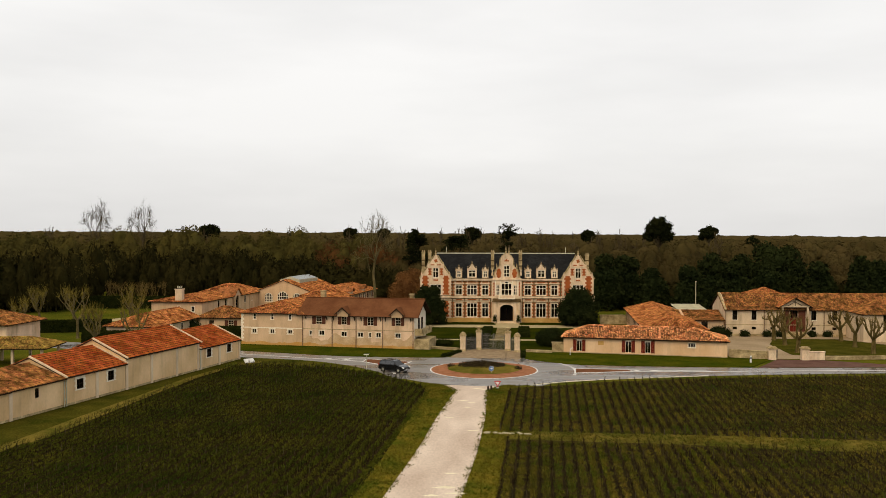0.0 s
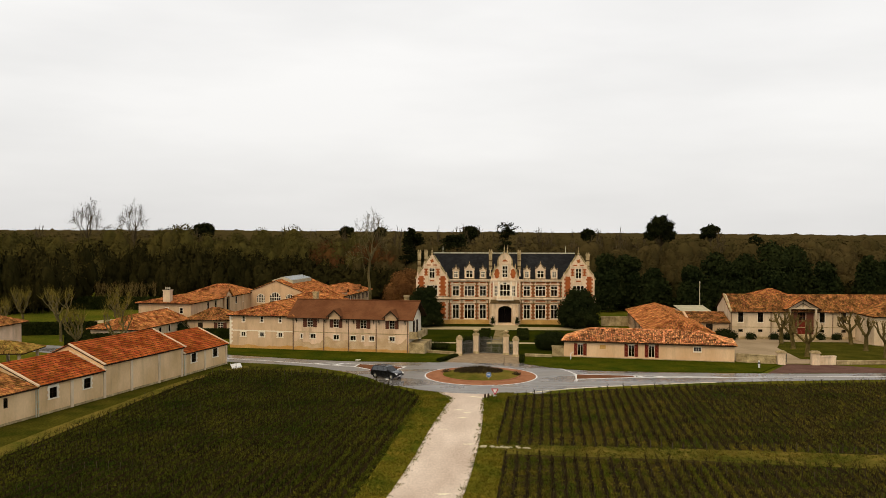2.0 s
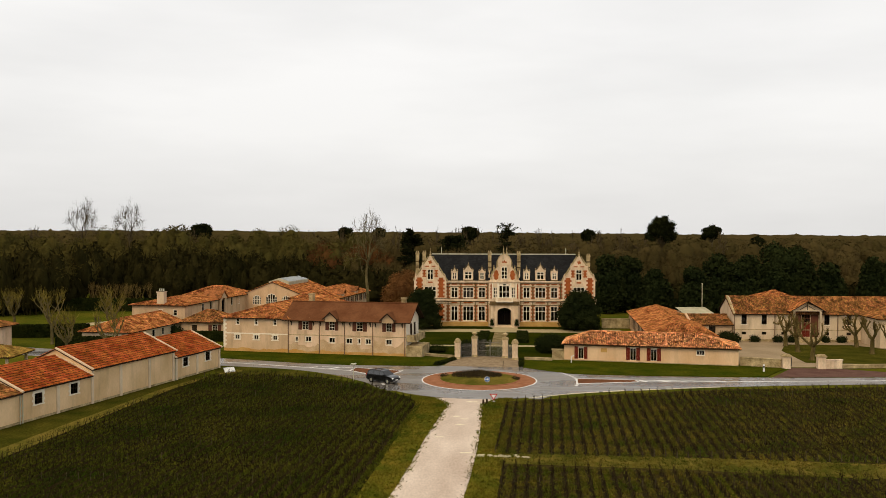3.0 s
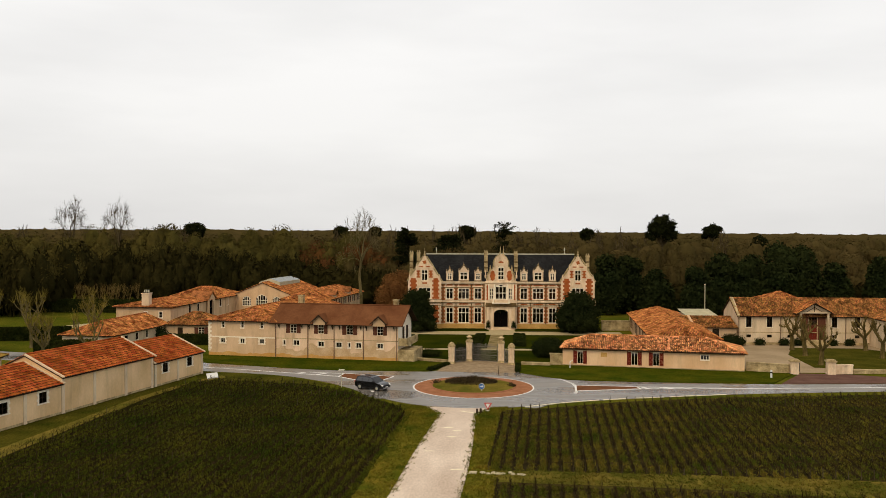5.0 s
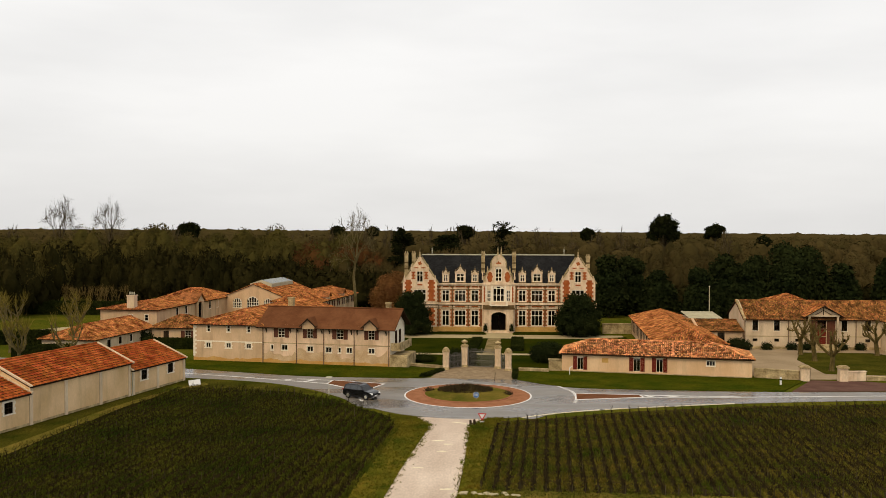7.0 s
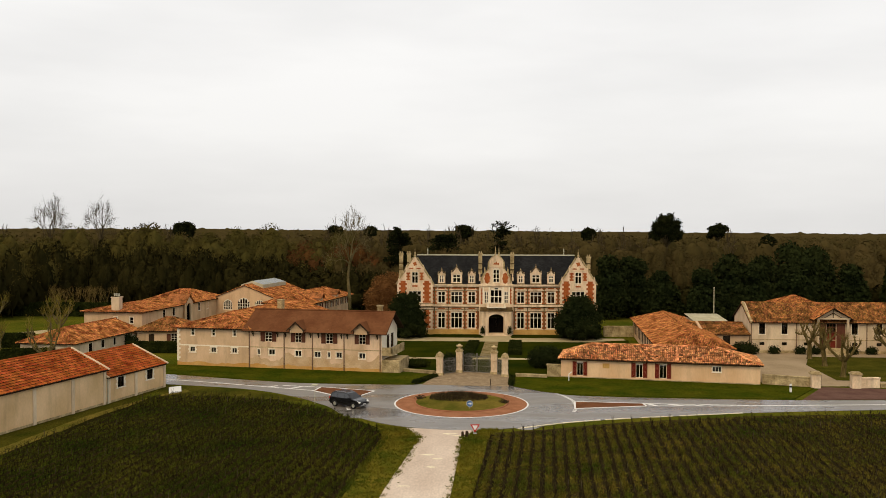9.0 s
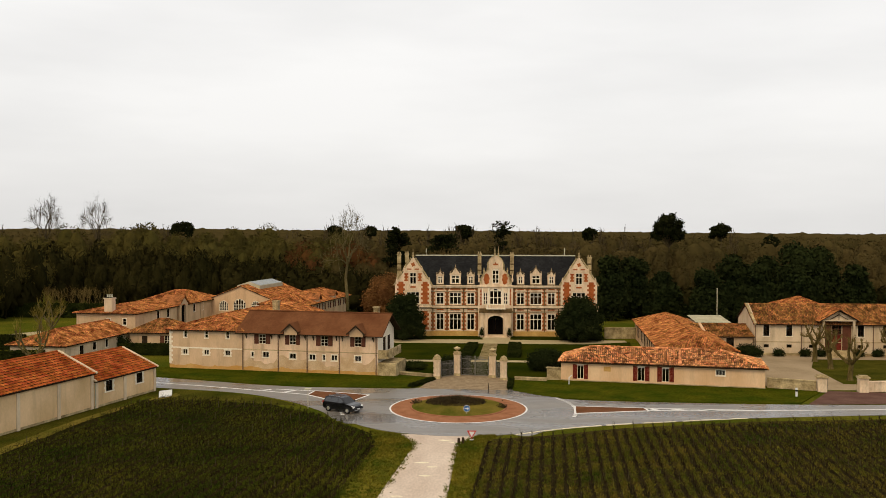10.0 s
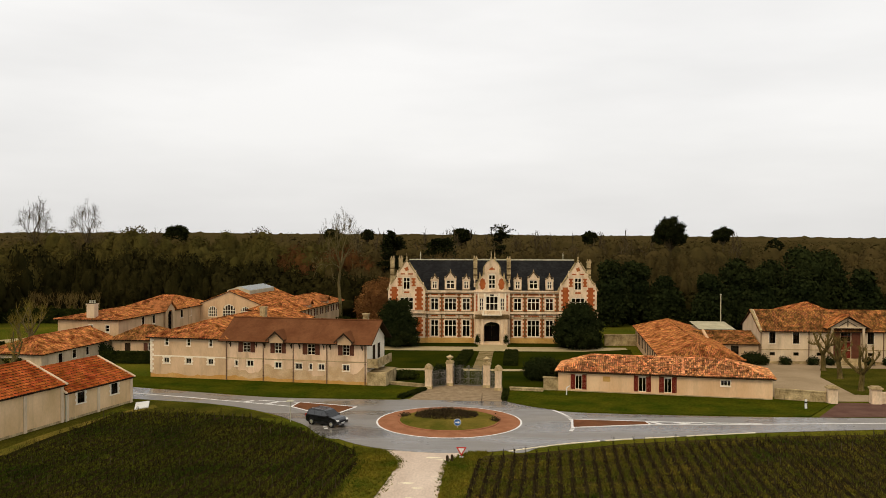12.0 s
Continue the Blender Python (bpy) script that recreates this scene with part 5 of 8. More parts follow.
    for o in ops:
        if o[6]:
            x, z, w, hh, arch = o[0], o[1], o[2], o[3], o[6]
            k = 8
            sp = Mesh()
            for sx in (-1, 1):
                pts = [(x + sx * w / 2, z + hh + 0.002)] + [(x + sx * w / 2 * math.cos(math.pi / 2 * i / k), z + hh - arch + arch * math.sin(math.pi / 2 * i / k)) for i in range(k + 1)]
                pts.append((x, z + hh + 0.002))
                sp.prism(pts if sx < 0 else pts[::-1], 0.06, 0.4)
            part("window_spandrel", sp, "stone", h, "", mc)
    for sx in (-1, 1):
        oval = [(19 + sx * 1.72 + (0.6, 0.6, 0.46, 0.46)[i % 4] * math.cos(math.pi * i / 16), 10.85 + 1.05 * math.sin(math.pi * i / 16)) for i in range(32)]
        part("brick_panel", Mesh().prism(oval, -0.03, 0.02), "brick", h, "", mc)
        part("brick_panel", Mesh().prism(toothed(19 + sx * 2.75 - 0.2, 19 + sx * 2.75 + 0.2, 5.9, 9.0, 0.3, 0.1), -0.03, 0.02), "brick", h, "", mc)
        part("volute", Mesh().tube((19 + sx * 2.35, -0.1, 11.5), (19 + sx * 2.35, 0.5, 11.5), 0.24, 0.24, 10), "stone_dirty", h, "", mc)
        part("finial", Mesh().lathe(19 + sx * 3.15, 0.2, [(0.18, 10.3), (0.2, 10.9), (0.08, 11.1), (0.14, 11.4), (0.02, 12.0)], 8), "stone", h, "", mc)
    part("brick_panel", Mesh().prism([(18.45, 13.45), (19.55, 13.45), (19.4, 13.8), (19.2, 13.7), (19, 14.1), (18.8, 13.7), (18.6, 13.8)], -0.03, 0.02), "brick", h, "", mc)
    for x in (18.85, 19.5):
        part("finial", Mesh().lathe(x, 0.2, [(0.15, 15.2), (0.18, 15.7), (0.07, 15.85), (0.12, 16.1), (0.02, 17.0)], 8), "stone_dirty", h, "", mc)
    for z0, z1, p in ((9.35, 9.65, 0.2), (12.95, 13.1, 0.1)):
        hw = 3.3 if z0 < 10 else 1.6
        part("string_course", Mesh().box(19 - hw, 19 + hw, -p, 0.06, z0, z1), "stone", h, "", mc)

    for sx in (-1, 1):
        part("window_pier", Mesh().box(19 + sx * 1.32 - 0.16, 19 + sx * 1.32 + 0.16, -0.1, 0.03, 5.9, 9.2).box(19 + sx * 2.5 - 0.12, 19 + sx * 2.5 + 0.12, -0.1, 0.03, 5.9, 9.2), "trim", h, "pale stone pier beside the great window", mc)
    # portal, balcony and door
    pm = pose(0, -1.2, 0)
    k = 12
    arch = [(19 + 1.5 * math.cos(math.pi * i / k), 3.1 + 0.95 * math.sin(math.pi * i / k)) for i in range(k + 1)]
    po = Mesh()
    po.box(16.1, 17.5, 0, 1.44, 0, 3.1).box(20.5, 21.9, 0, 1.44, 0, 3.1)
    for sx, pts in ((1, arch[: k // 2 + 1]), (-1, arch[k // 2:])):
        if sx > 0:
            po.prism([pts[0], (21.9, 3.1), (21.9, 4.6), (19, 4.6)] + pts[::-1][:-1], 0, 1.44)
        else:
            po.prism([(16.1, 3.1), pts[-1]] + pts[::-1][1:] + [(19, 4.6), (16.1, 4.6)], 0, 1.44)
    part("portal", po, "stone", h, "carved limestone portal with wide arch", pm)
    # cornice and brackets coloured dark for the shade beneath the balcony
    part("portal_cornice", Mesh().box(15.85, 22.15, -0.3, 1.44, 4.6, 4.85).box(15.95, 22.05, -0.1, 1.44, 4.85, 5.3), "stone_dark", h, "", pm)
    bal = part("balcony", Mesh().box(17.2, 20.8, -0.75, 1.4, 5.3, 5.48).box(17.3, 20.7, -0.73, -0.6, 6.15, 6.28).box(17.3, 17.55, -0.73, -0.5, 5.45, 6.2).box(20.45, 20.7, -0.73, -0.5, 5.45, 6.2).box(17.3, 17.42, -0.5, 1.3, 6.1, 6.25).box(20.58, 20.7, -0.5, 1.3, 6.1, 6.25), "trim", h, "pale stone balcony with balustrade", pm)
    for i in range(12):
        x = 17.68 + 0.24 * i
        part("baluster", Mesh().lathe(x, -0.66, [(0.06, 5.45), (0.09, 5.65), (0.05, 5.95), (0.07, 6.15)], 6), "stone", bal)
    for x in (17.5, 18.5, 19.5, 20.5):
        part("balcony_bracket", Mesh().prism([(x - 0.13, 4.86), (x + 0.13, 4.86), (x + 0.13, 5.3), (x - 0.13, 5.3)], -0.6, -0.1), "stone_dark", bal, "", pose(0, 0, 0))
    for x in (16.4, 17.2, 20.8, 21.6):
        part("portal_pilaster", Mesh().box(x - 0.2, x + 0.2, -0.16, 0.02, 0.3, 4.3).box(x - 0.27, x + 0.27, -0.22, 0.02, 0, 0.4).box(x - 0.27, x + 0.27, -0.22, 0.02, 4.3, 4.58), "stone", h, "", pm)
    # the leaves are blackened to carry the doorway's inner shade
    dr = part("door", Mesh().box(17.6, 18.98, 0.5, 0.6, 0.35, 3.2).box(19.02, 20.4, 0.5, 0.6, 0.35, 3.2).box(17.9, 18.7, 0.46, 0.5, 0.6, 1.5).box(19.3, 20.1, 0.46, 0.5, 0.6, 1.5), "void", h, "dark wooden double door under the arch", mc)
    part("fanlight", Mesh().box(17.6, 20.4, 0.52, 0.56, 3.2, 4.2), "glass", dr)
    st = part("entrance_steps", Mesh().box(16.9, 21.1, -1.6, -1.2, 0, 0.16).box(17.2, 20.8, -1.3, 0.75, 0, 0.34), "stone", h)
    part("back_wall", Mesh().box(0.46, W - 0.46, D - 0.45, D, 0, 9.5), "stone", h)

    # main roof, ridge cap, chimneys
    roof(h, 31.2, D - 0.7, 9.6, 15.05, "slate", 0.02, 0, (0, 0), pose(3.4, 0.7, 0), col=0.4, row=0.3, amp=0.003, lift=0.012, ridge=False, label="dark slate roof")
    part("ridge_cap", Mesh().box(3.4, 34.6, 6.5, 6.8, 15.0, 15.22), "zinc", h, "pale zinc ridge cap")
    for x in (5.5, 32.5):
        part("ridge_finial", Mesh().lathe(x, 6.65, [(0.08, 15.2), (0.05, 15.7), (0.11, 15.85), (0.02, 16.6)], 6), "zinc", h, "slim zinc ridge finial")
    for x, y, zt in ((0.45, 3.6, 15.75), (1.75, 6.2, 15.75), (15.95, 3.2, 15.85), (22.15, 3.2, 15.75), (37.1, 4.6, 15.2)):
        c = part("chimney", Mesh().box(x - 0.42, x + 0.42, y - 0.42, y + 0.42, 9.0, 11.6).box(x - 0.36, x + 0.36, y - 0.36, y + 0.36, 11.6, zt - 0.55).box(x - 0.45, x + 0.45, y - 0.45, y + 0.45, zt - 0.55, zt - 0.3), "stone_dirty", h, "tall weathered limestone chimney with sooty bands")
        for zb in (12.2, 13.4):
            part("chimney_band", Mesh().box(x - 0.38, x + 0.38, y - 0.38, y + 0.38, zb, zb + 0.3), "stone_dark", c)
        for dx in (-0.2, 0.2):
            part("chimney_pot", Mesh().lathe(x + dx, y, [(0.15, zt - 0.3), (0.11, zt + 0.1)], 8), "stone_dirty", c)
    return h


chateau()


# ---------------------------------------------------------------- gate, walls and garden
def lawns():
    lw = [
        ("lawn", ribbon(smooth_line([(-62, 149.2), (-40.3, 143.6), (-27.1, 139.3), (-19.6, 137.4), (-12.5, 137.0), (-5.2, 136.9)]), smooth_line([(-60, 156.0), (-41.5, 151.5), (-31, 149.7), (-20, 147.8), (-10.5, 146.2), (-3.0, 144.0)]), -0.03, 0.07), "mown green grass strip along the road"),
        ("lawn", ribbon(smooth_line([(7.6, 135.8), (11.2, 132.4), (14.6, 130.6), (20.1, 129.8), (29.2, 129.2), (40.5, 128.9)]), smooth_line([(7.9, 143.3), (12, 143.4), (16, 143.2), (23, 141.7), (31, 140.1), (46.0, 136.9)]), -0.03, 0.07), "mown green grass strip along the road"),
        ("lawn", Mesh().slab([(-30, 161), (-14, 161), (3.3, 161), (4.4, 181.0), (-12, 181.2), (-30, 183)], -0.03, 0.012), "mown garden lawn"),
        ("lawn", Mesh().slab([(5.9, 161), (28, 161), (30.5, 184), (22, 180.8), (6.8, 180.8)], -0.03, 0.012), "mown garden lawn"),
        ("lawn", Mesh().slab([(-9, 148), (-2.4, 145.5), (0.0, 148.2), (5.6, 147.2), (8, 144.2), (26, 152), (26, 159), (-9, 159.2)], -0.03, 0.012), "mown garden lawn"),
        ("lawn", Mesh().slab([(-14, 186.6), (4.0, 186.6), (4.0, 191.6), (-14, 191.6)], -0.03, 0.012), "mown garden lawn"),
        ("lawn", Mesh().slab([(9.5, 186.6), (27, 186.6), (27, 191.6), (9.5, 191.6)], -0.03, 0.012), "mown garden lawn"),
        ("lawn", Mesh().slab([(51.0, 142.5), (64, 141.0), (76, 143.0), (76, 152), (67, 164.2), (55.5, 164.5), (52.0, 156)], -0.03, 0.02), "mown green lawn round the pollarded trees"),
    ]
    for name, ms, label in lw:
        tagged(part(name, ms, "garden_lawn" if "garden" in label else "shade_grass" if "pollarded" in label else "lawn"), label, "lawn", "", "structure")
    sheet("garden_path", [(-30, 181.2), (30, 180.9), (30, 186.4), (-30, 186.4)], -0.03, 0.006, "pale_path", "pale gravel path before the chateau", "path")
    sheet("garden_path", [(4.2, 186.4), (9.3, 186.4), (9.3, 190.5), (4.2, 190.5)], -0.03, 0.006, "pale_path", "pale gravel path before the chateau", "path")
    sheet("garden_path", [(3.3, 161), (5.9, 161), (6.8, 180.9), (4.4, 180.9)], -0.03, 0.004, "walk", "worn tan gravel walk to the door", "path")
    sheet("garden_path", [(-16, 159.2), (28, 159.0), (28, 161), (-16, 161)], -0.03, 0.004, "pale_path", "pale gravel cross path", "path")
    sheet("yard", [(40.5, 140.4), (46.3, 138.0), (51.0, 138.2), (95, 140), (95, 168.5), (47.2, 168.8), (36, 168.4), (39.5, 148)], -0.03, 0.01, "yard", "pale gravel yard", "yard")
    sheet("drive", [(41.4, 128.7), (66, 130.4), (54.0, 136.4), (47.0, 137.2)], -0.03, 0.03, "maroon", "dull maroon asphalt drive entrance", "drive")
    sheet("forecourt", [(-4.2, 136.6), (7.0, 135.9), (7.3, 143.0), (5.6, 146.8), (0.2, 147.6), (-2.6, 144.2)], -0.03, 0.035, "setts", "pale stone sett forecourt before the gate", "forecourt")
    sheet("farm_road", [(-120, 160), (-89, 177), (-78, 193), (-60, 203), (-60, 207), (-80, 199), (-92, 181), (-122, 165)], -0.03, 0.0, "pale_path", "pale lane across the western lawn", "lane")
    wall_line = [(-56.5, 60), (-51.2, 78), (-45.6, 98), (-39.1, 124), (-36.9, 132.5)]
    path_out = [(-46.5, 60), (-43.6, 78), (-42.0, 92), (-40.4, 104), (-38.9, 116), (-36.2, 126), (-33.6, 132)]
    path_in = [(-44.4, 60), (-41.6, 78), (-39.6, 92), (-38.5, 104), (-37.6, 116), (-34.9, 126), (-32.4, 130.6)]
    tagged(part("verge", ribbon(smooth_line(path_in), smooth_line(wall_line), -0.036, -0.026), "shade_grass"), "dull green grass along the foot of the sheds", "grass", "", "structure")
    sheet("verge", [(-37.5, 135.2), (-36.6, 130.2), (-33.2, 127.6), (-20.6, 125.6), (-17.2, 125.4), (-19.8, 128.2), (-27.0, 132.7)], -0.036, -0.023, "shade_grass", "dull brownish grass between the vines and the road", "grass")
    tagged(part("dirt_path", ribbon(smooth_line(path_in), smooth_line(path_out), -0.03, -0.012), "path_grass"), "worn tan path between the sheds and the vines", "path", "", "structure")


lawns()


def gate():
    def post(x, y, w, hh, urn, label):
        p = thing("gate_post", pose(x, y, 0, 0, 0, -8), label, "gate post", "gate posts")
        ms = Mesh().box(-w / 2 - 0.08, w / 2 + 0.08, -w / 2 - 0.08, w / 2 + 0.08, 0, 0.35)
        part("base", ms, "stone_dirty", p)
        n = 7
        for i in range(n):
            z0, z1 = 0.35 + (hh - 0.7) * i / n, 0.35 + (hh - 0.7) * (i + 1) / n - 0.02
            part("stone", Mesh().box(-w / 2 + 0.02 * (i % 2), w / 2 - 0.02 * (i % 2), -w / 2 + 0.02 * (i % 2), w / 2 - 0.02 * (i % 2), z0, z1), "stone", p)
        part("cap", Mesh().box(-w / 2 - 0.1, w / 2 + 0.1, -w / 2 - 0.1, w / 2 + 0.1, hh - 0.35, hh - 0.18).box(-w / 2, w / 2, -w / 2, w / 2, hh - 0.18, hh), "stone_dirty", p)
        if urn:
            part("urn", Mesh().lathe(0, 0, [(0.2, hh), (0.12, hh + 0.12), (0.42, hh + 0.35), (0.48, hh + 0.5), (0.2, hh + 0.62), (0.05, hh + 0.75)], 10), "stone_dirty", p, "weathered dark stone urn")
        else:
            part("dome", Mesh().lathe(0, 0, [(0.45, hh), (0.4, hh + 0.15), (0.2, hh + 0.28), (0.03, hh + 0.36)], 10), "stone_dirty", p)

    post(-2.2, 144.2, 0.84, 2.9, False, "pale weathered stone gate post with domed cap")
    post(0.45, 146.7, 0.84, 3.3, True, "tall pale stone gate post topped by an urn")
    post(5.3, 145.4, 0.84, 3.3, True, "tall pale stone gate post topped by an urn")
    post(6.75, 143.5, 0.84, 2.9, False, "pale weathered stone gate post with domed cap")

    def leaf(p, q, hh, label, name="iron_gate"):
        p, q = Vector(p), Vector(q)
        L = (q - p).length
        ang = math.degrees(math.atan2(q.y - p.y, q.x - p.x))
        g_ = thing(name, pose(p.x, p.y, 0, 0, 0, ang), label, "gate", "iron gate leaves")
        part("frame", Mesh().box(0, L, -0.03, 0.03, 0.12, 0.2).box(0, L, -0.03, 0.03, hh - 0.5, hh - 0.42).box(0, L, -0.025, 0.025, 1.0, 1.06).box(0, 0.07, -0.03, 0.03, 0.1, hh).box(L - 0.07, L, -0.03, 0.03, 0.1, hh), "iron_grey", g_)
        n = max(3, round(L / 0.15))
        for i in range(1, n):
            part("bar", Mesh().box(L * i / n - 0.014, L * i / n + 0.014, -0.014, 0.014, 0.15, hh - 0.2 + 0.2 * math.sin(math.pi * i / n)), "iron_grey", g_)
        for cx, cz in ((L * 0.28, 1.75), (L * 0.72, 1.75), (L * 0.28, 0.62), (L * 0.72, 0.62)):
            sc = Mesh()
            pts = [Vector((cx + (0.08 + 0.026 * k) * math.cos(k * 0.55), -0.03, cz + (0.08 + 0.026 * k) * math.sin(k * 0.55))) for k in range(14)]
            for a, b in zip(pts, pts[1:]):
                sc.tube(a, b, 0.025, 0.025, 4, False)
            part("scroll", sc, "iron_grey", g_, "curled iron scroll")

    leaf((0.98, 146.6), (2.9, 146.15), 2.8, "grey wrought iron gate leaf with scrolls, closed")
    leaf((2.95, 146.14), (4.8, 145.6), 2.8, "grey wrought iron gate leaf with scrolls, closed")
    leaf((-1.7, 144.75), (0.0, 146.2), 2.3, "narrow grey iron side gate between posts", "side_gate")
    leaf((5.75, 144.9), (6.4, 144.05), 2.3, "narrow grey iron side gate between posts", "side_gate")


gate()


def coped_wall(p, q, hh, mat, label, thick=0.5, name="garden_wall"):
    p, q = Vector(p), Vector(q)
    L = (q - p).length
    w_ = thing(name, pose(p.x, p.y, 0, 0, 0, math.degrees(math.atan2(q.y - p.y, q.x - p.x))), label, "wall")
    n = max(1, round(L / 1.1))
    for j in range(2 if hh > 0.7 else 1):
        z0, z1 = hh * j / (2 if hh > 0.7 else 1), hh * (j + 1) / (2 if hh > 0.7 else 1)
        for i in range(n):
            o = 0.5 * (j % 2) / n * L
            a, b = max(0, L * i / n - o), (L * (i + 1) / n - o if i < n - 1 else L)
            part("stone", Mesh().box(a + 0.01, b - 0.01, 0.012 * ((i * 7 + j * 3) % 3), thick, z0 + 0.008, z1), mat, w_)
    part("coping", Mesh().box(-0.04, L + 0.04, -0.06, thick + 0.06, hh, hh + 0.12), mat, w_)


coped_wall((40.1, 139.3), (45.4, 137.1), 1.15, "stone_dirty", "pale stained stone wall beside the yard entrance")
coped_wall((51.7, 136.75), (54.2, 137.0), 1.2, "stone", "pale stone wall beside the yard entrance")
coped_wall((54.3, 137.1), (92.0, 141.0), 0.45, "stone_dirty", "low pale stone wall along the lawn", 0.4)
coped_wall((8.2, 143.2), (12.4, 142.4), 0.35, "stone_dirty", "low mossy stone edging by the gate", 0.4)
coped_wall((-9.4, 147.9), (-2.9, 145.0), 0.3, "stone_dirty", "low mossy stone edging by the gate", 0.4)
coped_wall((26.8, 189.0), (33.2, 189.4), 1.9, "stone_dirty", "weathered yellowish stone garden wall beside the chateau")
for x, y in ((46.0, 136.9), (51.0, 136.75)):
    p = thing("gate_pillar", pose(x, y, 0, 0, 0, -5), "squat pale stone pillar with a flat cap", "pillar", "yard pillars")
    part("shaft", Mesh().box(-0.55, 0.55, -0.5, 0.5, 0, 1.75), "stone", p)
    part("cap", Mesh().box(-0.68, 0.68, -0.63, 0.63, 1.75, 1.95).box(-0.5, 0.5, -0.45, 0.45, 1.95, 2.1), "stone_dirty", p)
g_ = thing("yard_gate", pose(46.7, 137.3, 0, 0, 0, 62), "dark iron yard gate standing open", "gate")
part("frame", Mesh().box(0, 1.7, -0.02, 0.02, 0.1, 0.16).box(0, 1.7, -0.02, 0.02, 1.3, 1.36).box(0, 0.06, -0.02, 0.02, 0.05, 1.5).box(1.64, 1.7, -0.02, 0.02, 0.05, 1.4), "iron", g_)
for i in range(1, 11):
    part("bar", Mesh().box(0.155 * i - 0.012, 0.155 * i + 0.012, -0.012, 0.012, 0.12, 1.33), "iron", g_)


# ---------------------------------------------------------------- road markings and signs
def stripe(p, q, w=0.16, z=0.016, name="road_marking"):
    p, q = Vector(p), Vector(q)
    d = (q - p).normalized()
    n = Vector((-d.y, d.x)) * w / 2
    return [tuple(p - n), tuple(q - n), tuple(q + n), tuple(p + n)]


def splitter(pts, label):
    t_ = thing("splitter_island", Matrix(), label, "traffic island", "splitter islands", "structure")
    part("surface", Mesh().slab(pts, 0.0, 0.03), "red_asphalt", t_)
    for a, b in zip(pts, pts[1:] + pts[:1]):
        part("edge_line", Mesh().slab(stripe(a, b, 0.22), 0.0, 0.036), "paint", t_)


splitter([(13.9, 122.3), (22.2, 124.1), (22.0, 125.6), (14.3, 126.3)], "red asphalt splitter island edged with white lines")
splitter([(-17.3, 131.6), (-12.0, 126.6), (-9.8, 131.9), (-16.9, 134.3)], "red asphalt splitter island edged with white lines")
marks = []
for a, b in (((22.2, 124.2), (34, 124.75)), ((22.0, 125.6), (34, 125.0)), ((22.6, 125.3), (23.4, 124.4)), ((24.9, 125.3), (26.5, 124.5)), ((27.9, 125.2), (29.8, 124.6)), ((34, 124.8), (95, 130.2)), ((-17.4, 131.8), (-31.3, 136.8)), ((-17.0, 134.2), (-22.0, 135.2)), ((-31.3, 136.8), (-45, 141.0)), ((29.6, 124.5), (28.0, 125.0)), ((-20.6, 133.0), (-19.2, 134.8)), ((-23.6, 134.0), (-22.6, 135.0))):
    marks.append(stripe(a, b, 0.2 if abs(a[0] - b[0]) > 3 else 0.45))
for a0, a1, r in ((-18, 8, 13.1), (172, 200, 13.1), (6, 30, 13.2)):
    n = 9
    for i in range(n):
        t0, t1 = radians(a0 + (a1 - a0) * i / n), radians(a0 + (a1 - a0) * (i + 0.55) / n)
        marks.append(stripe((RX + r * math.cos(t0), RY + r * math.sin(t0)), (RX + r * math.cos(t1), RY + r * math.sin(t1)), 0.4))
for pts in marks:
    tagged(part("road_marking", Mesh().slab(pts, 0.0, 0.02), "paint"), "white painted road marking, slightly worn", "road marking", "white road markings", "structure")
# pale worn edge lines where the road meets the vineyard
for line in (smooth_line(east_near[1:7], 10),):
    for a, b in zip(line, line[1:]):
        if random.random() < 0.9:
            tagged(part("edge_stone", Mesh().slab(stripe(a, b, 0.14 + 0.08 * random.random()), -0.02, 0.03 + 0.03 * random.random()), "chalk"), "pale worn stone edging the road", "edging", "road edging stones", "structure")

s_ = thing("yield_sign", pose(2.7, 109.6, -0.12) @ Matrix.Diagonal((0.80, 0.80, 0.80, 1)), "red and white triangular yield sign on a short post", "road sign")
part("post", Mesh().tube((0, 0.04, 0), (0, 0.04, 1.15), 0.035, 0.035, 8), "zinc", s_)
tri = lambda r: [(r * math.cos(a), 1.0 + r * math.sin(a)) for a in (radians(-90), radians(30), radians(150))]
part("plate", Mesh().prism(tri(0.66), -0.01, 0.01), "sign_red", s_, "red triangular plate")
part("face", Mesh().prism(tri(0.42), -0.016, -0.01), "sign_white", s_, "white triangular face")
part("foot_plate", Mesh().box(-0.25, 0.25, -0.02, 0.02, 0.02, 0.3), "sign_white", s_)
s_ = thing("direction_sign", pose(2.1, 120.2, 0.12), "round blue sign with a white arrow on the island", "road sign")
part("post", Mesh().tube((0, 0.05, -0.15), (0, 0.05, 0.75), 0.035, 0.035, 8), "zinc", s_)
circ = lambda r, k=24: [(r * math.cos(2 * math.pi * i / k), 0.75 + r * math.sin(2 * math.pi * i / k)) for i in range(k)]
part("rim", Mesh().prism(circ(0.36), -0.01, 0.01), "sign_white", s_)
part("plate", Mesh().prism(circ(0.325), -0.016, -0.01), "sign_blue", s_, "blue round plate")
part("arrow", Mesh().prism([(-0.22, 0.70), (0.02, 0.70), (0.02, 0.57), (0.24, 0.75), (0.02, 0.93), (0.02, 0.80), (-0.22, 0.80)], -0.022, -0.016), "sign_white", s_, "white arrow")
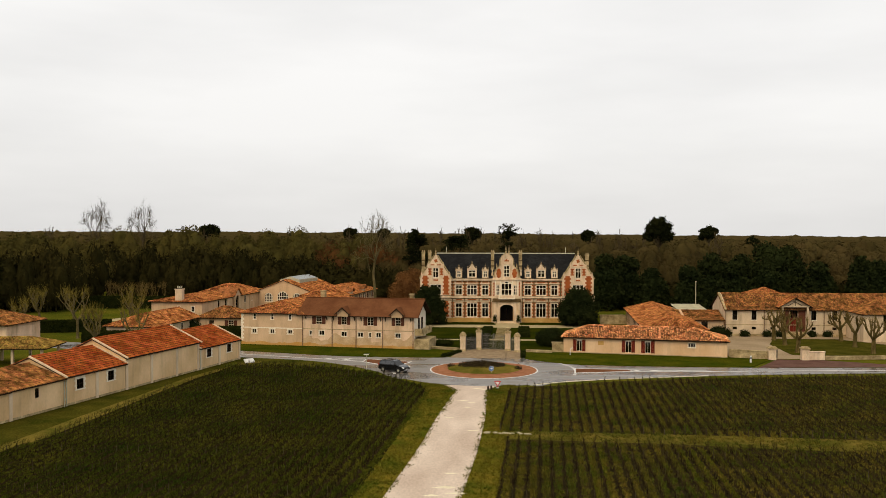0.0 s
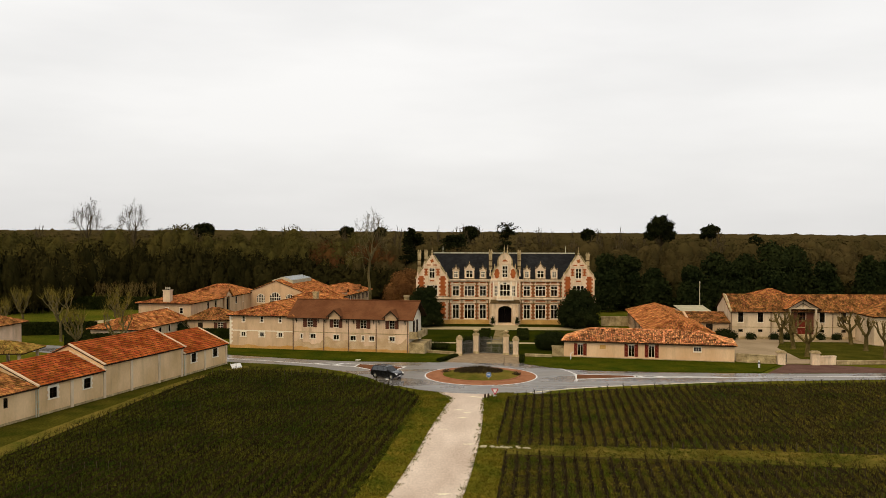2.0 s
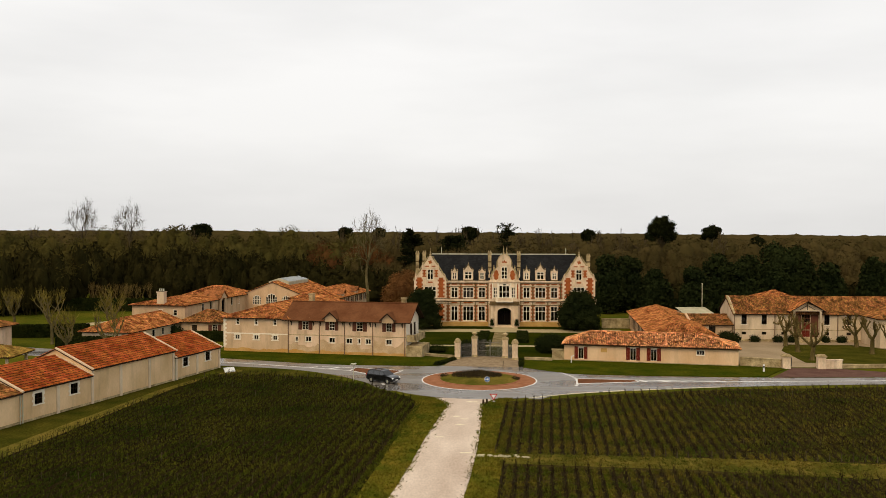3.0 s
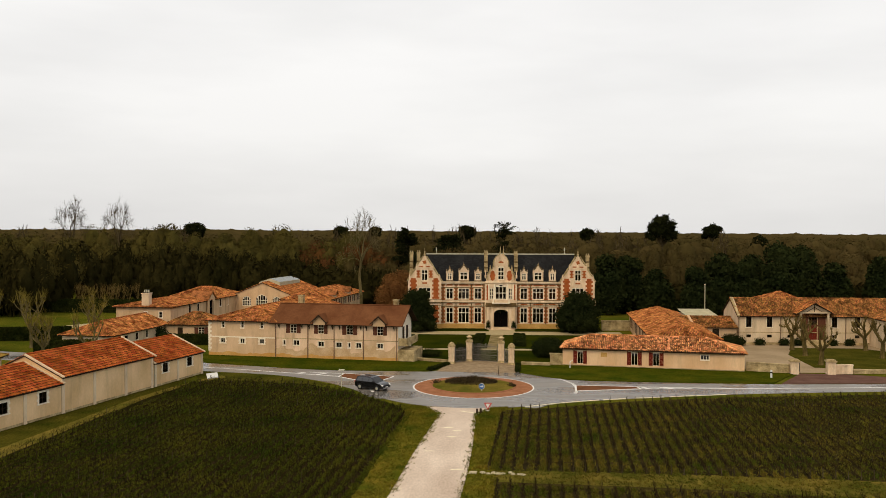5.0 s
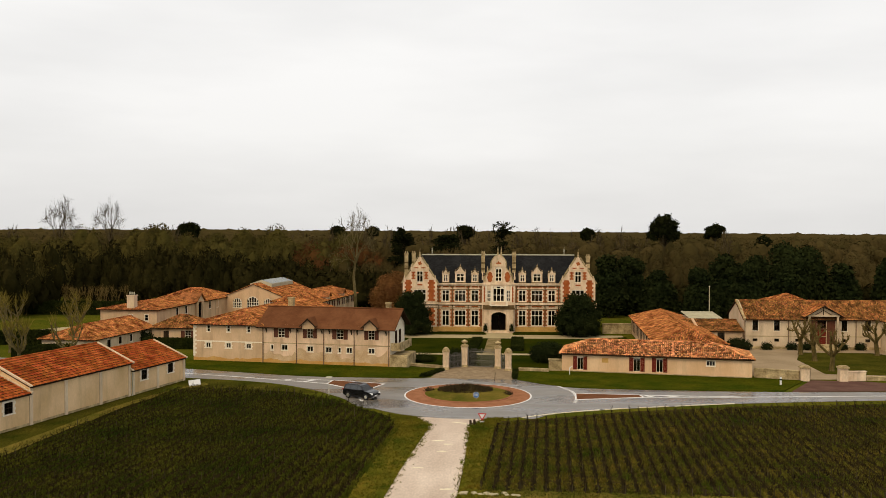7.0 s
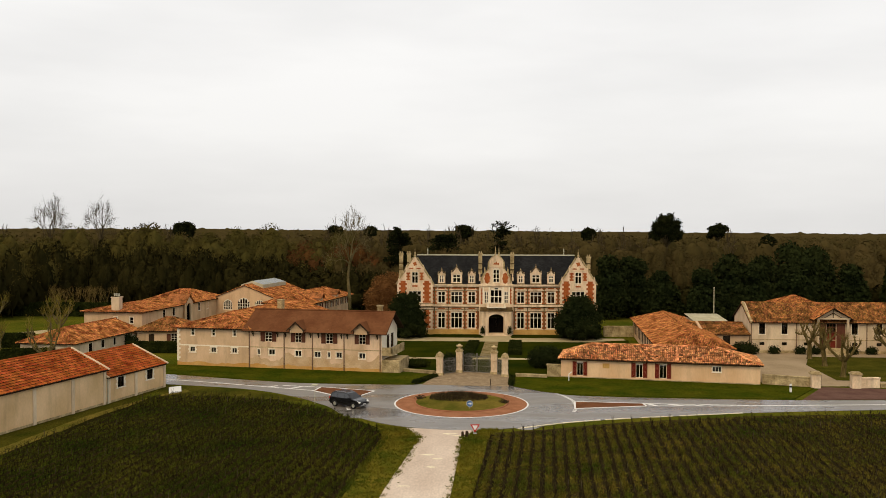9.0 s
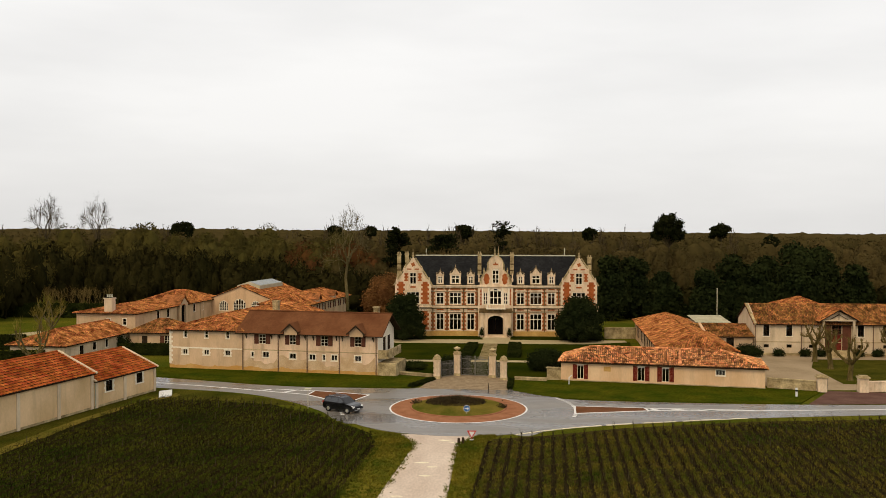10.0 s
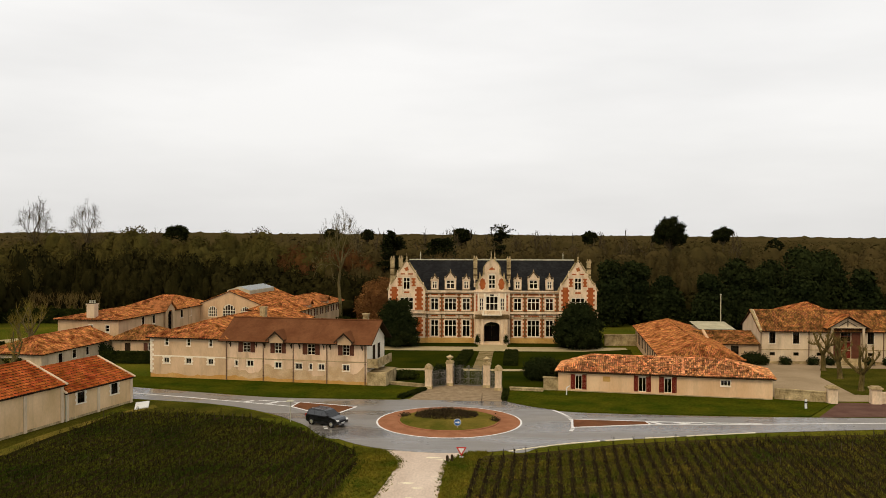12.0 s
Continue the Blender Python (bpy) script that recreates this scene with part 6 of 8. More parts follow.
for x, y, hh in ((-15.7, 123.6, 2.3),):
    s_ = thing("sign_post", pose(x, y, 0), "grey road sign post with a panel seen edge-on", "road sign", "edge-on road signs")
    part("post", Mesh().tube((0, 0, 0), (0, 0, hh), 0.04, 0.04, 8), "zinc", s_)
    part("panel", Mesh().box(-0.35, 0.35, -0.45, 0.45, hh - 0.12, hh - 0.05) if hh > 2.25 else Mesh().box(-0.02, 0.02, -0.35, 0.35, hh - 0.7, hh), "zinc", s_)
b_ = thing("marker_post", pose(41.6, 133.2, 0.06), "white plastic marker post with a dark band", "marker post")
part("body", Mesh().box(-0.12, 0.12, -0.06, 0.06, 0, 1.05), "sign_white", b_)
part("band", Mesh().box(-0.13, 0.13, -0.07, 0.07, 0.6, 0.8), "iron", b_)
b_ = thing("standpipe", pose(15.1, 140.2, 0.06), "white bent standpipe on the grass", "standpipe")
part("pipe", Mesh().tube((0, 0, 0), (0, 0, 0.9), 0.06, 0.06, 8).tube((0, 0, 0.9), (0.4, 0, 1.2), 0.06, 0.05, 8), "sign_white", b_)
tagged(part("concrete_slab", Mesh().slab([(-35.9, 132.6), (-34.6, 128.9), (-33.5, 130.2), (-34.7, 133.7)], -0.02, 0.12), "sign_white"), "white concrete slab lying on the earth beside the shed", "slab")
for x, y in ((1.5, 108.2), (1.9, 108.5)):
    b_ = thing("timber_stump", pose(x, y, 0), "short dark timber post at the track mouth", "post", "track mouth posts")
    part("stump", Mesh().lathe(0, 0, [(0.13, -0.02), (0.12, 0.5), (0.07, 0.56)], 8), "dark_wood", b_)
for i in range(26):
    x, y = 0.9 + 4.5 * random.random() ** 1.5, 84.9 + random.uniform(-0.35, 0.35)
    r = random.uniform(0.08, 0.3)
    tagged(part("pale_stone", Mesh().lathe(x, y, [(r, -0.02), (r * 0.9, r * 0.2), (r * 0.4, r * 0.35)], 7), "kerb"), "flat pale stone at the edge of the track", "stone", "stones across the grass strip")


# ---------------------------------------------------------------- car
def car():
    c = thing("car", pose(*CAR, 0.01, 0, 0, CAR_TURN), "black crossover car standing at the roundabout entry", "car")
    side = lambda z: 0.87 - 0.30 * max(0.0, z - 1.0)

    def loft(prof, widths, name, mat, parent, label=""):
        bm = bmesh.new()
        rows = [[bm.verts.new((x * sx, y * side(z) / 0.87, z)) for x, z in prof] for y, sx in widths]
        for a, b in zip(rows, rows[1:]):
            for i in range(len(prof)):
                j = (i + 1) % len(prof)
                bm.faces.new((a[i], a[j], b[j], b[i]))
        bm.faces.new(rows[0][::-1]), bm.faces.new(rows[-1])
        bmesh.ops.recalc_face_normals(bm, faces=bm.faces)
        me = bpy.data.meshes.new(name)
        bm.to_mesh(me), bm.free()
        me.materials.append(M[mat])
        return part(name, me, mat, parent, label)

    low = [(-2.02, 0.30), (2.05, 0.30), (2.19, 0.44), (2.20, 0.66), (2.08, 0.82), (1.75, 0.93), (1.06, 1.04), (-2.06, 1.04), (-2.17, 0.86), (-2.19, 0.48)]
    body = loft(low, ((-0.90, 0.955), (-0.87, 0.985), (-0.66, 1.0), (0.66, 1.0), (0.87, 0.985), (0.90, 0.955)), "body", "car_paint", c)
    top = [(1.12, 1.0), (0.42, 1.58), (0.12, 1.655), (-1.5, 1.665), (-1.86, 1.55), (-2.08, 1.0)]
    cabin = loft(top, ((-0.86, 1.0), (-0.80, 1.0), (0.80, 1.0), (0.86, 1.0)), "cabin", "car_paint", c)

    def pane(pts, name, label=""):
        part(name, Mesh().face(*pts), "car_glass", cabin, label)

    for sy in (-1, 1):
        w = lambda x, z: (x, sy * (side(z) + 0.004), z)
        for q in (((0.05, 1.08), (0.86, 1.08), (0.40, 1.48), (0.05, 1.53)), ((-0.95, 1.08), (-0.03, 1.08), (-0.03, 1.54), (-0.95, 1.55)), ((-1.82, 1.12), (-1.03, 1.08), (-1.03, 1.55), (-1.62, 1.50))):
            pane([w(*p) for p in q][::sy], "side_window")
        part("roof_rail", Mesh().tube((-1.45, sy * 0.60, 1.71), (0.05, sy * 0.60, 1.70), 0.025, 0.025, 6).tube((-1.4, sy * 0.60, 1.6), (-1.4, sy * 0.60, 1.71), 0.02, 0.02, 5).tube((0.0, sy * 0.60, 1.6), (0.0, sy * 0.60, 1.7), 0.02, 0.02, 5), "alloy", cabin)
        part("mirror", Mesh().box(0.74, 0.92, sy * 0.98 - 0.10, sy * 0.98 + 0.10, 1.04, 1.18), "car_paint", cabin)
        part("headlight", Mesh().prism([(1.86, 0.70), (2.19, 0.66), (2.13, 0.80), (1.88, 0.88)], sy * 0.72 - 0.16, sy * 0.72 + 0.16), "sign_white", body, "clear swept-back headlight")
        part("tail_light", Mesh().box(-2.19, -2.02, sy * 0.72 - 0.14, sy * 0.72 + 0.14, 0.82, 1.08), "tail_red", body, "red tail light")
        part("sill", Mesh().box(-0.95, 0.95, sy * 0.89 - 0.03, sy * 0.89 + 0.03, 0.26, 0.42), "rubber", body)
    pane([(1.09, -0.76, 1.04), (1.09, 0.76, 1.04), (0.46, 0.62, 1.565), (0.46, -0.62, 1.565)], "windscreen")
    pane([(-2.075, 0.74, 1.06), (-2.075, -0.74, 1.06), (-1.88, -0.60, 1.53), (-1.88, 0.60, 1.53)], "rear_window")
    part("grille", Mesh().box(2.17, 2.22, -0.42, 0.42, 0.58, 0.72), "rubber", body)
    part("bumper_trim", Mesh().box(2.15, 2.23, -0.62, 0.62, 0.32, 0.44), "alloy", body)
    part("number_plate", Mesh().box(2.20, 2.225, -0.26, 0.26, 0.46, 0.56), "sign_white", body)
    for x in (-1.32, 1.35):
        for sy in (-1, 1):
            part("wheel_arch", Mesh().tube((x, sy * 0.80, 0.36), (x, sy * 0.905, 0.36), 0.41, 0.41, 20), "rubber", body)
            w_ = part("wheel", Mesh().tube((x, sy * 0.70, 0.34), (x, sy * 0.92, 0.34), 0.34, 0.34, 20), "rubber", c)
            part("rim", Mesh().tube((x, sy * 0.91, 0.34), (x, sy * 0.935, 0.34), 0.23, 0.21, 12), "alloy", w_)
            for k in range(5):
                a = 2 * math.pi * k / 5
                part("spoke", Mesh().tube((x, sy * 0.936, 0.34), (x + 0.2 * math.cos(a), sy * 0.936, 0.34 + 0.2 * math.sin(a)), 0.035, 0.028, 4), "zinc", w_)


CAR, CAR_TURN = (-11.6, 122.4), -31
car()


# ---------------------------------------------------------------- plants
RNG = np.random.default_rng(7)


def blades(base, way, length, width, rng):
    """Thin four-sided slivers from base points along given ways, as one array of corners and one of faces."""
    n = len(base)
    way = way / np.linalg.norm(way, axis=1, keepdims=True)
    side = np.cross(way, rng.normal(size=(n, 3)))
    side /= np.linalg.norm(side, axis=1, keepdims=True) + 1e-9
    length, width = np.broadcast_to(length, n)[:, None], np.broadcast_to(width, n)[:, None]
    a, b = base - side * width / 2, base + side * width / 2
    c, d = base + way * length + side * width * 0.15, base + way * length - side * width * 0.15
    v = np.stack([a, b, c, d], 1).reshape(-1, 3)
    return v, np.arange(4 * n).reshape(-1, 4)


def leaves(centre, size, rng, flat=0.0):
    """Small four-sided leaf clumps of random tilt."""
    n = len(centre)
    u = rng.normal(size=(n, 3))
    u[:, 2] *= 1 - flat
    u /= np.linalg.norm(u, axis=1, keepdims=True)
    w = np.cross(u, rng.normal(size=(n, 3)))
    w /= np.linalg.norm(w, axis=1, keepdims=True) + 1e-9
    s = np.broadcast_to(size, n)[:, None] / 2
    v = np.stack([centre - u * s, centre + w * s * 0.7, centre + u * s, centre - w * s * 0.7], 1).reshape(-1, 3)
    return v, np.arange(4 * n).reshape(-1, 4)


def slivers(base, way, length, width, rng):
    """Blades as single long triangles."""
    v, q = blades(base, way, length, width, rng)
    v = v.reshape(-1, 4, 3)
    v = np.stack([v[:, 0], v[:, 1], (v[:, 2] + v[:, 3]) / 2], 1).reshape(-1, 3)
    return v, np.arange(len(v)).reshape(-1, 3)


def split(vq):
    v, q = vq
    return v, np.concatenate([q[:, [0, 1, 2]], q[:, [0, 2, 3]]])


def joined(*pieces):
    vs, qs, n = [], [], 0
    for v, q in pieces:
        vs.append(v), qs.append(q + n)
        n += len(v)
    return np.concatenate(vs), np.concatenate(qs)


def tubes(rows, k=4):
    """Tapered limbs from rows of (p, q, r0, r1)."""
    vs, qs, n = [], [], 0
    for p, q, r0, r1 in rows:
        p, q = Vector(p), Vector(q)
        d = (q - p).normalized()
        a = d.orthogonal().normalized()
        b = d.cross(a)
        for c, r in ((p, r0), (q, r1)):
            vs += [tuple(c + (a * math.cos(2 * math.pi * i / k) + b * math.sin(2 * math.pi * i / k)) * r) for i in range(k)]
        qs += [(n + i, n + (i + 1) % k, n + k + (i + 1) % k, n + k + i) for i in range(k)]
        n += 2 * k
    return np.array(vs), np.array(qs)


def limbs(rng, start, way, length, radius, levels, split=(2, 4), spread=0.55, rise=0.15, bend=0.15, shrink=0.68):
    """Branching limbs; returns rows for tubes, and the ends of the last twigs with their ways."""
    rows, ends = [], []

    def grow(p, d, l, r, lev):
        seg = 2 if lev > 0 else 1
        for i in range(seg):
            d2 = (d + Vector(rng.normal(0, bend, 3)) + Vector((0, 0, rise * 0.4))).normalized()
            q = p + d2 * (l / seg)
            r2 = r * (1 - 0.35 / seg)
            rows.append((tuple(p), tuple(q), r, r2))
            p, d, r = q, d2, r2
        if lev <= 0:
            ends.append((tuple(p), tuple(d)))
            return
        for i in range(rng.integers(split[0], split[1] + 1)):
            s = Vector(rng.normal(0, spread, 3))
            grow(p, (d + s + Vector((0, 0, rise))).normalized(), l * shrink * rng.uniform(0.75, 1.15), r * 0.66, lev - 1)

    grow(Vector(start), Vector(way).normalized(), length, radius, levels)
    return rows, ends


def tree_thing(name, x, y, label, category, group=""):
    return thing(name, pose(x, y, 0), label, category, group)


def bare_tree(x, y, hh, trunk_r, clear, seed, label, rad=4.5, levels=5, mat="bark", fine=0.03):
    """A clear trunk under a bare crown of forking, slightly wandering limbs that end in fine twigs."""
    rng = np.random.default_rng(seed)
    t_ = tree_thing("bare_tree", x, y, label, "tree", "tall bare trees")
    H = hh - clear
    rows, ends = [], []
    for i in range(6):
        a = 2.4 * i + rng.uniform(-0.4, 0.4)
        lean = 0.2 if i == 0 else rng.uniform(0.6, 1.5)
        r_, e_ = limbs(rng, (0, 0, clear * (1 - 0.10 * rng.random() * (i > 0))), (lean * math.cos(a), lean * math.sin(a), 1.0), H * 0.27, trunk_r * (0.62 if i == 0 else 0.45), levels - 1, (2, 3), 0.46, 0.05, 0.12, 0.82)
        rows += r_
        ends += e_
    tip = np.array([e[0] for e in ends])
    fx = rad / np.percentile(np.hypot(tip[:, 0], tip[:, 1]), 96)
    fz = H * 0.95 / (tip[:, 2].max() - clear)

    def fit_(p):
        """Rounds the crown off into a dome."""
        if p[2] <= clear:
            return (p[0] * fx, p[1] * fx, p[2])
        r = min(math.hypot(p[0], p[1]) * fx / rad, 1.3)
        return (p[0] * fx, p[1] * fx, clear + (p[2] - clear) * fz * (1 - 0.36 * r * r))

    rows = [(fit_(p), fit_(q), max(r0, fine * 1.1), max(r1, fine * 0.95)) for p, q, r0, r1 in rows]
    b = 0.3 * rng.normal(size=4)
    rows += [((0, 0, 0), (b[0], b[1], clear * 0.35), trunk_r * 1.1, trunk_r * 0.95), ((b[0], b[1], clear * 0.35), (b[2], b[3], clear * 0.7), trunk_r * 0.95, trunk_r * 0.82), ((b[2], b[3], clear * 0.7), (0, 0, clear), trunk_r * 0.82, trunk_r * 0.66)]
    part("trunk", arrays("trunk", *tubes(rows, 5), mat), mat, t_)
    base = np.repeat(np.array([fit_(e[0]) for e in ends]), 2, 0)
    way = np.repeat(np.array([e[1] for e in ends]), 2, 0) + rng.normal(0, 0.6, base.shape) + 0.10 * base * (1, 1, 0)
    tw = blades(base, way, rng.uniform(0.05, 0.10, len(base)) * H, fine * 0.8, rng)
    tagged(part("crown", arrays("crown", *tw, "twig"), "twig", t_), kind="stuff")


def skin(rng, n, lobes, size, tilt=0.4, low=-0.75, sink=0.05):
    """Leaf clumps that lie like shingles on the outer skin of a few lobes (x, y, z, rx, ry, rz)."""
    lob = np.array(lobes, float)
    area = lob[:, 3] * lob[:, 4] + lob[:, 3] * lob[:, 5] + lob[:, 4] * lob[:, 5]
    pick = rng.choice(len(lob), n * 2, p=area / area.sum())
    d = rng.normal(size=(n * 2, 3))
    d /= np.linalg.norm(d, axis=1, keepdims=True)
    p = lob[pick, :3] + d * lob[pick, 3:] * (1 - np.abs(rng.normal(0, sink, (n * 2, 1))))
    inside = np.zeros(len(p), bool)
    for k in range(len(lob)):
        inside |= (pick != k) & ((((p - lob[k, :3]) / (lob[k, 3:] * 0.94)) ** 2).sum(1) < 1)
    keep = np.flatnonzero(~inside & (d[:, 2] > low))[:n]
    p, d = p[keep], d[keep] / lob[pick[keep], 3:]
    d = d / np.linalg.norm(d, axis=1, keepdims=True) + rng.normal(0, tilt, p.shape)
    u = np.cross(d, rng.normal(size=p.shape))
    u /= np.linalg.norm(u, axis=1, keepdims=True)
    w = np.cross(d, u)
    w /= np.linalg.norm(w, axis=1, keepdims=True)
    s = (rng.uniform(0.6, 1.4, len(p)) * size)[:, None] / 2
    v = np.stack([p - u * s, p - w * s * 0.8, p + u * s, p + w * s * 0.8], 1).reshape(-1, 3)
    return v, np.arange(len(v)).reshape(-1, 4)


def hulls(lobes, shrink=0.93, k=6, m=9):
    """The dense hearts of the lobes of a crown."""
    vs, qs, n = [], [], 0
    for lx, ly, lz, rx, ry, rz in lobes:
        for j in range(k):
            a = math.pi * (j + 0.35) / (k - 0.3)
            vs += [(lx + rx * shrink * math.sin(a) * math.cos(2 * math.pi * (i + 0.5 * (j % 2)) / m), ly + ry * shrink * math.sin(a) * math.sin(2 * math.pi * (i + 0.5 * (j % 2)) / m), lz - rz * shrink * math.cos(a)) for i in range(m)]
        qs += [(n + j * m + i, n + j * m + (i + 1) % m, n + (j + 1) * m + (i + 1) % m, n + (j + 1) * m + i) for j in range(k - 1) for i in range(m)]
        n += k * m
    return np.array(vs), np.array(qs)


def leafy_tree(name, x, y, lobes, n, size, seed, label, mat, trunk=(0.3, 2.0), group="", flat=0.0, bark="bark"):
    rng = np.random.default_rng(seed)
    t_ = tree_thing(name, x, y, label, "tree", group)
    rows = [((0, 0, 0), (0, 0, trunk[1]), trunk[0], trunk[0] * 0.75)]
    for lx, ly, lz, rx, ry, rz in lobes:
        rows.append(((0, 0, trunk[1] * 0.9), (lx * 0.9, ly * 0.9, lz), trunk[0] * 0.5, trunk[0] * 0.12))
    part("trunk", arrays("trunk", *tubes(rows, 6), bark), bark, t_)
    part("inner_foliage", arrays("inner_foliage", *hulls(lobes, 0.74), mat, True), mat, t_)
    v, q = skin(rng, int(n * 1.7), lobes, size * 0.9, 1.1, -0.95, 0.14)
    v = v + np.repeat(rng.normal(0, min(size * 0.75, 0.28), (len(v) // 4, 3)), 4, 0)
    tagged(part("crown", arrays("crown", v, q, mat), mat, t_), kind="stuff")


def pollard(x, y, hh, seed, shoots=26, long=1.7, label="pollarded plane tree with knobbly bare limbs", mat="bark_pale", tw="twig_pale", spread=0.75, stout=1.0, arms=(4, 7), lean=0.22):
    """A stout trunk that opens into a candelabra of knobbly limbs, each knob with its brush of upright shoots."""
    rng = np.random.default_rng(seed)
    t_ = tree_thing("pollard_tree", x, y, label, "tree", "pollarded plane trees")
    clear = hh * rng.uniform(0.28, 0.36)
    r0 = 0.30 * stout
    rows = [((0, 0, -0.05), (0.02, 0, 0.4), r0 * 1.35, r0), ((0.02, 0, 0.4), (rng.normal(0, 0.1), rng.normal(0, 0.1), clear), r0, r0 * 0.85)]
    top = Vector(rows[-1][1])
    tips = []

    def arm(p, d, length, r, lev):
        for s in range(3):
            d = (d + Vector(rng.normal(0, 0.20, 3)) + Vector((0, 0, lean))).normalized()
            q = p + d * length / 3
            rows.append((tuple(p), tuple(q), r, r * 0.9))
            if rng.random() < 0.4:
                rows.append((tuple(q - d * 0.1), tuple(q + d * 0.1 + Vector(rng.normal(0, 0.05, 3))), r * 1.35, r * 1.15))
                tips.append((q, d))
            p, r = q, r * 0.9
        if lev:
            for _ in range(rng.integers(2, 4)):
                arm(p, (d + Vector(rng.normal(0, 0.55, 3)) + Vector((0, 0, 0.2))).normalized(), length * rng.uniform(0.55, 0.85), r * 0.76, lev - 1)
        else:
            tips.append((p, d))
            rows.append((tuple(p - d * 0.1), tuple(p + d * 0.14), r * 1.9, r * 1.4))

    n = rng.integers(*arms)
    for i in range(n):
        a = 2 * math.pi * i / n + rng.uniform(-0.4, 0.4)
        arm(top.copy(), Vector((math.cos(a), math.sin(a), spread)).normalized(), (hh - clear) * 0.45, r0 * 0.58, 1)
    part("trunk", arrays("trunk", *tubes(rows, 5), mat), mat, t_)
    e = np.repeat(np.array([tuple(p) for p, d in tips]), shoots, 0)
    w = np.array([0, 0, 1.0]) + rng.normal(0, 0.36, e.shape)
    tagged(part("crown", arrays("crown", *blades(e, w, rng.uniform(0.4, 1.0, len(e)) * long, 0.055, rng), tw), tw, t_), kind="stuff")


def hedge_box(x, y, turn, lx, ly, hh, seed, label, mat="hedge", name="hedge", size=0.16, dense=170):
    rng = np.random.default_rng(seed)
    t_ = thing(name, pose(x, y, 0, 0, 0, turn), label, "hedge")
    part("core", Mesh().prism([(0.06, 0), (lx - 0.06, 0), (lx - 0.1, hh - 0.08), (0.1, hh - 0.08)], 0.06, ly - 0.06), mat, t_)
    n = int(dense * (lx * ly + 2 * hh * (lx + ly)))
    f = rng.random(n)
    p = np.stack([rng.random(n) * lx, rng.random(n) * ly, rng.random(n) * hh], 1)
    a_top, a_x = lx * ly, lx * hh
    tot = lx * ly + 2 * hh * (lx + ly)
    p[f < a_top / tot, 2] = hh
    m1 = (f >= a_top / tot) & (f < (a_top + a_x) / tot)
    p[m1, 1] = 0
    m2 = (f >= (a_top + a_x) / tot) & (f < (a_top + 2 * a_x) / tot)
    p[m2, 1] = ly
    m3 = f >= (a_top + 2 * a_x) / tot
    p[m3, 0] = np.where(rng.random(m3.sum()) < 0.5, 0, lx)
    p += rng.normal(0, 0.05, p.shape)
    tagged(part("foliage", arrays("foliage", *leaves(p, rng.uniform(0.7, 1.4, n) * size, rng), mat), mat, t_), kind="stuff")


# trees round the chateau
leafy_tree("shrub", 13.2, 151.5, [(0, 0, 1.5, 2.5, 1.8, 1.5), (1.2, 0, 1.2, 1.6, 1.4, 1.2), (-1.2, 0, 1.4, 1.6, 1.4, 1.3)], 2600, 0.26, 13, "rounded dark evergreen shrub on the lawn", "evergreen", (0.12, 0.6))
leafy_tree("shrub", -0.9, 148.0, [(0, 0, 1.2, 1.2, 0.9, 1.3)], 1100, 0.22, 14, "dark evergreen shrub behind the side gate", "evergreen", (0.1, 0.5))
leafy_tree("shrub", 1.4, 148.4, [(0, 0, 1.2, 0.8, 0.8, 1.3)], 900, 0.22, 15, "dark evergreen shrub behind the gate", "evergreen", (0.1, 0.5))
leafy_tree("shrub", 46.2, 167.3, [(0, 0, 0.9, 1.9, 1.1, 1.0), (1.2, 0, 0.7, 1.2, 0.9, 0.8)], 1300, 0.24, 16, "dark rounded shrub by the white house", "evergreen", (0.1, 0.4))
for i, u in enumerate((3.4, 7.6, 10.0, 16.0, 19.0, 24.0)):
    leafy_tree("shrub", 47.8 + u, 167.6, [(0, 0, 0.55, 0.9, 0.6, 0.65)], 420, 0.2, 30 + i, "small clipped dark shrub against the white house", "evergreen", (0.06, 0.3), "shrubs along the white house")
leafy_tree("shrub", -6.0, 151.5, [(0, 0, 0.5, 2.0, 1.6, 0.6)], 900, 0.2, 17, "low spreading green shrub on the lawn", "hedge", (0.06, 0.2))
leafy_tree("russet_tree", -16.3, 212.0, [(0, 0, 6.2, 3.2, 3.0, 4.2), (2.6, 0, 5.2, 2.6, 2.4, 3.4), (-2.6, 0, 4.8, 2.5, 2.4, 3.2), (1.2, 0, 8.6, 2.2, 2.0, 2.4), (-1.4, 0, 7.9, 2.0, 1.9, 2.3), (0.4, 0, 3.0, 4.2, 3.0, 2.6)], 5200, 0.34, 18, "russet brown small tree beside the chateau", "russet", (0.2, 1.2))
leafy_tree("shrub", -23.0, 206.0, [(0, 0, 1.6, 2.2, 2.0, 1.8)], 1500, 0.26, 19, "rounded dark bush on the lawn", "hedge", (0.1, 0.6))
leafy_tree("shrub", -26.5, 201.0, [(0, 0, 1.2, 1.6, 1.6, 1.3)], 900, 0.26, 20, "rounded dark bush on the lawn", "hedge", (0.1, 0.6))
for x in (4.05, 9.2):
    leafy_tree("topiary", x, 189.9, [(0, 0, 1.0, 0.34, 0.34, 0.9), (0, 0, 0.7, 0.42, 0.42, 0.5)], 420, 0.14, int(x * 10), "small clipped conifer beside the entrance", "evergreen", (0.05, 0.3), "clipped conifers at the door")
hedge_box(0.5, 163.5, -4.5, 1.7, 14.5, 0.6, 51, "clipped dark box hedge beside the walk")
hedge_box(8.0, 164.0, -3.0, 2.0, 14.5, 0.6, 52, "clipped dark box hedge beside the walk")
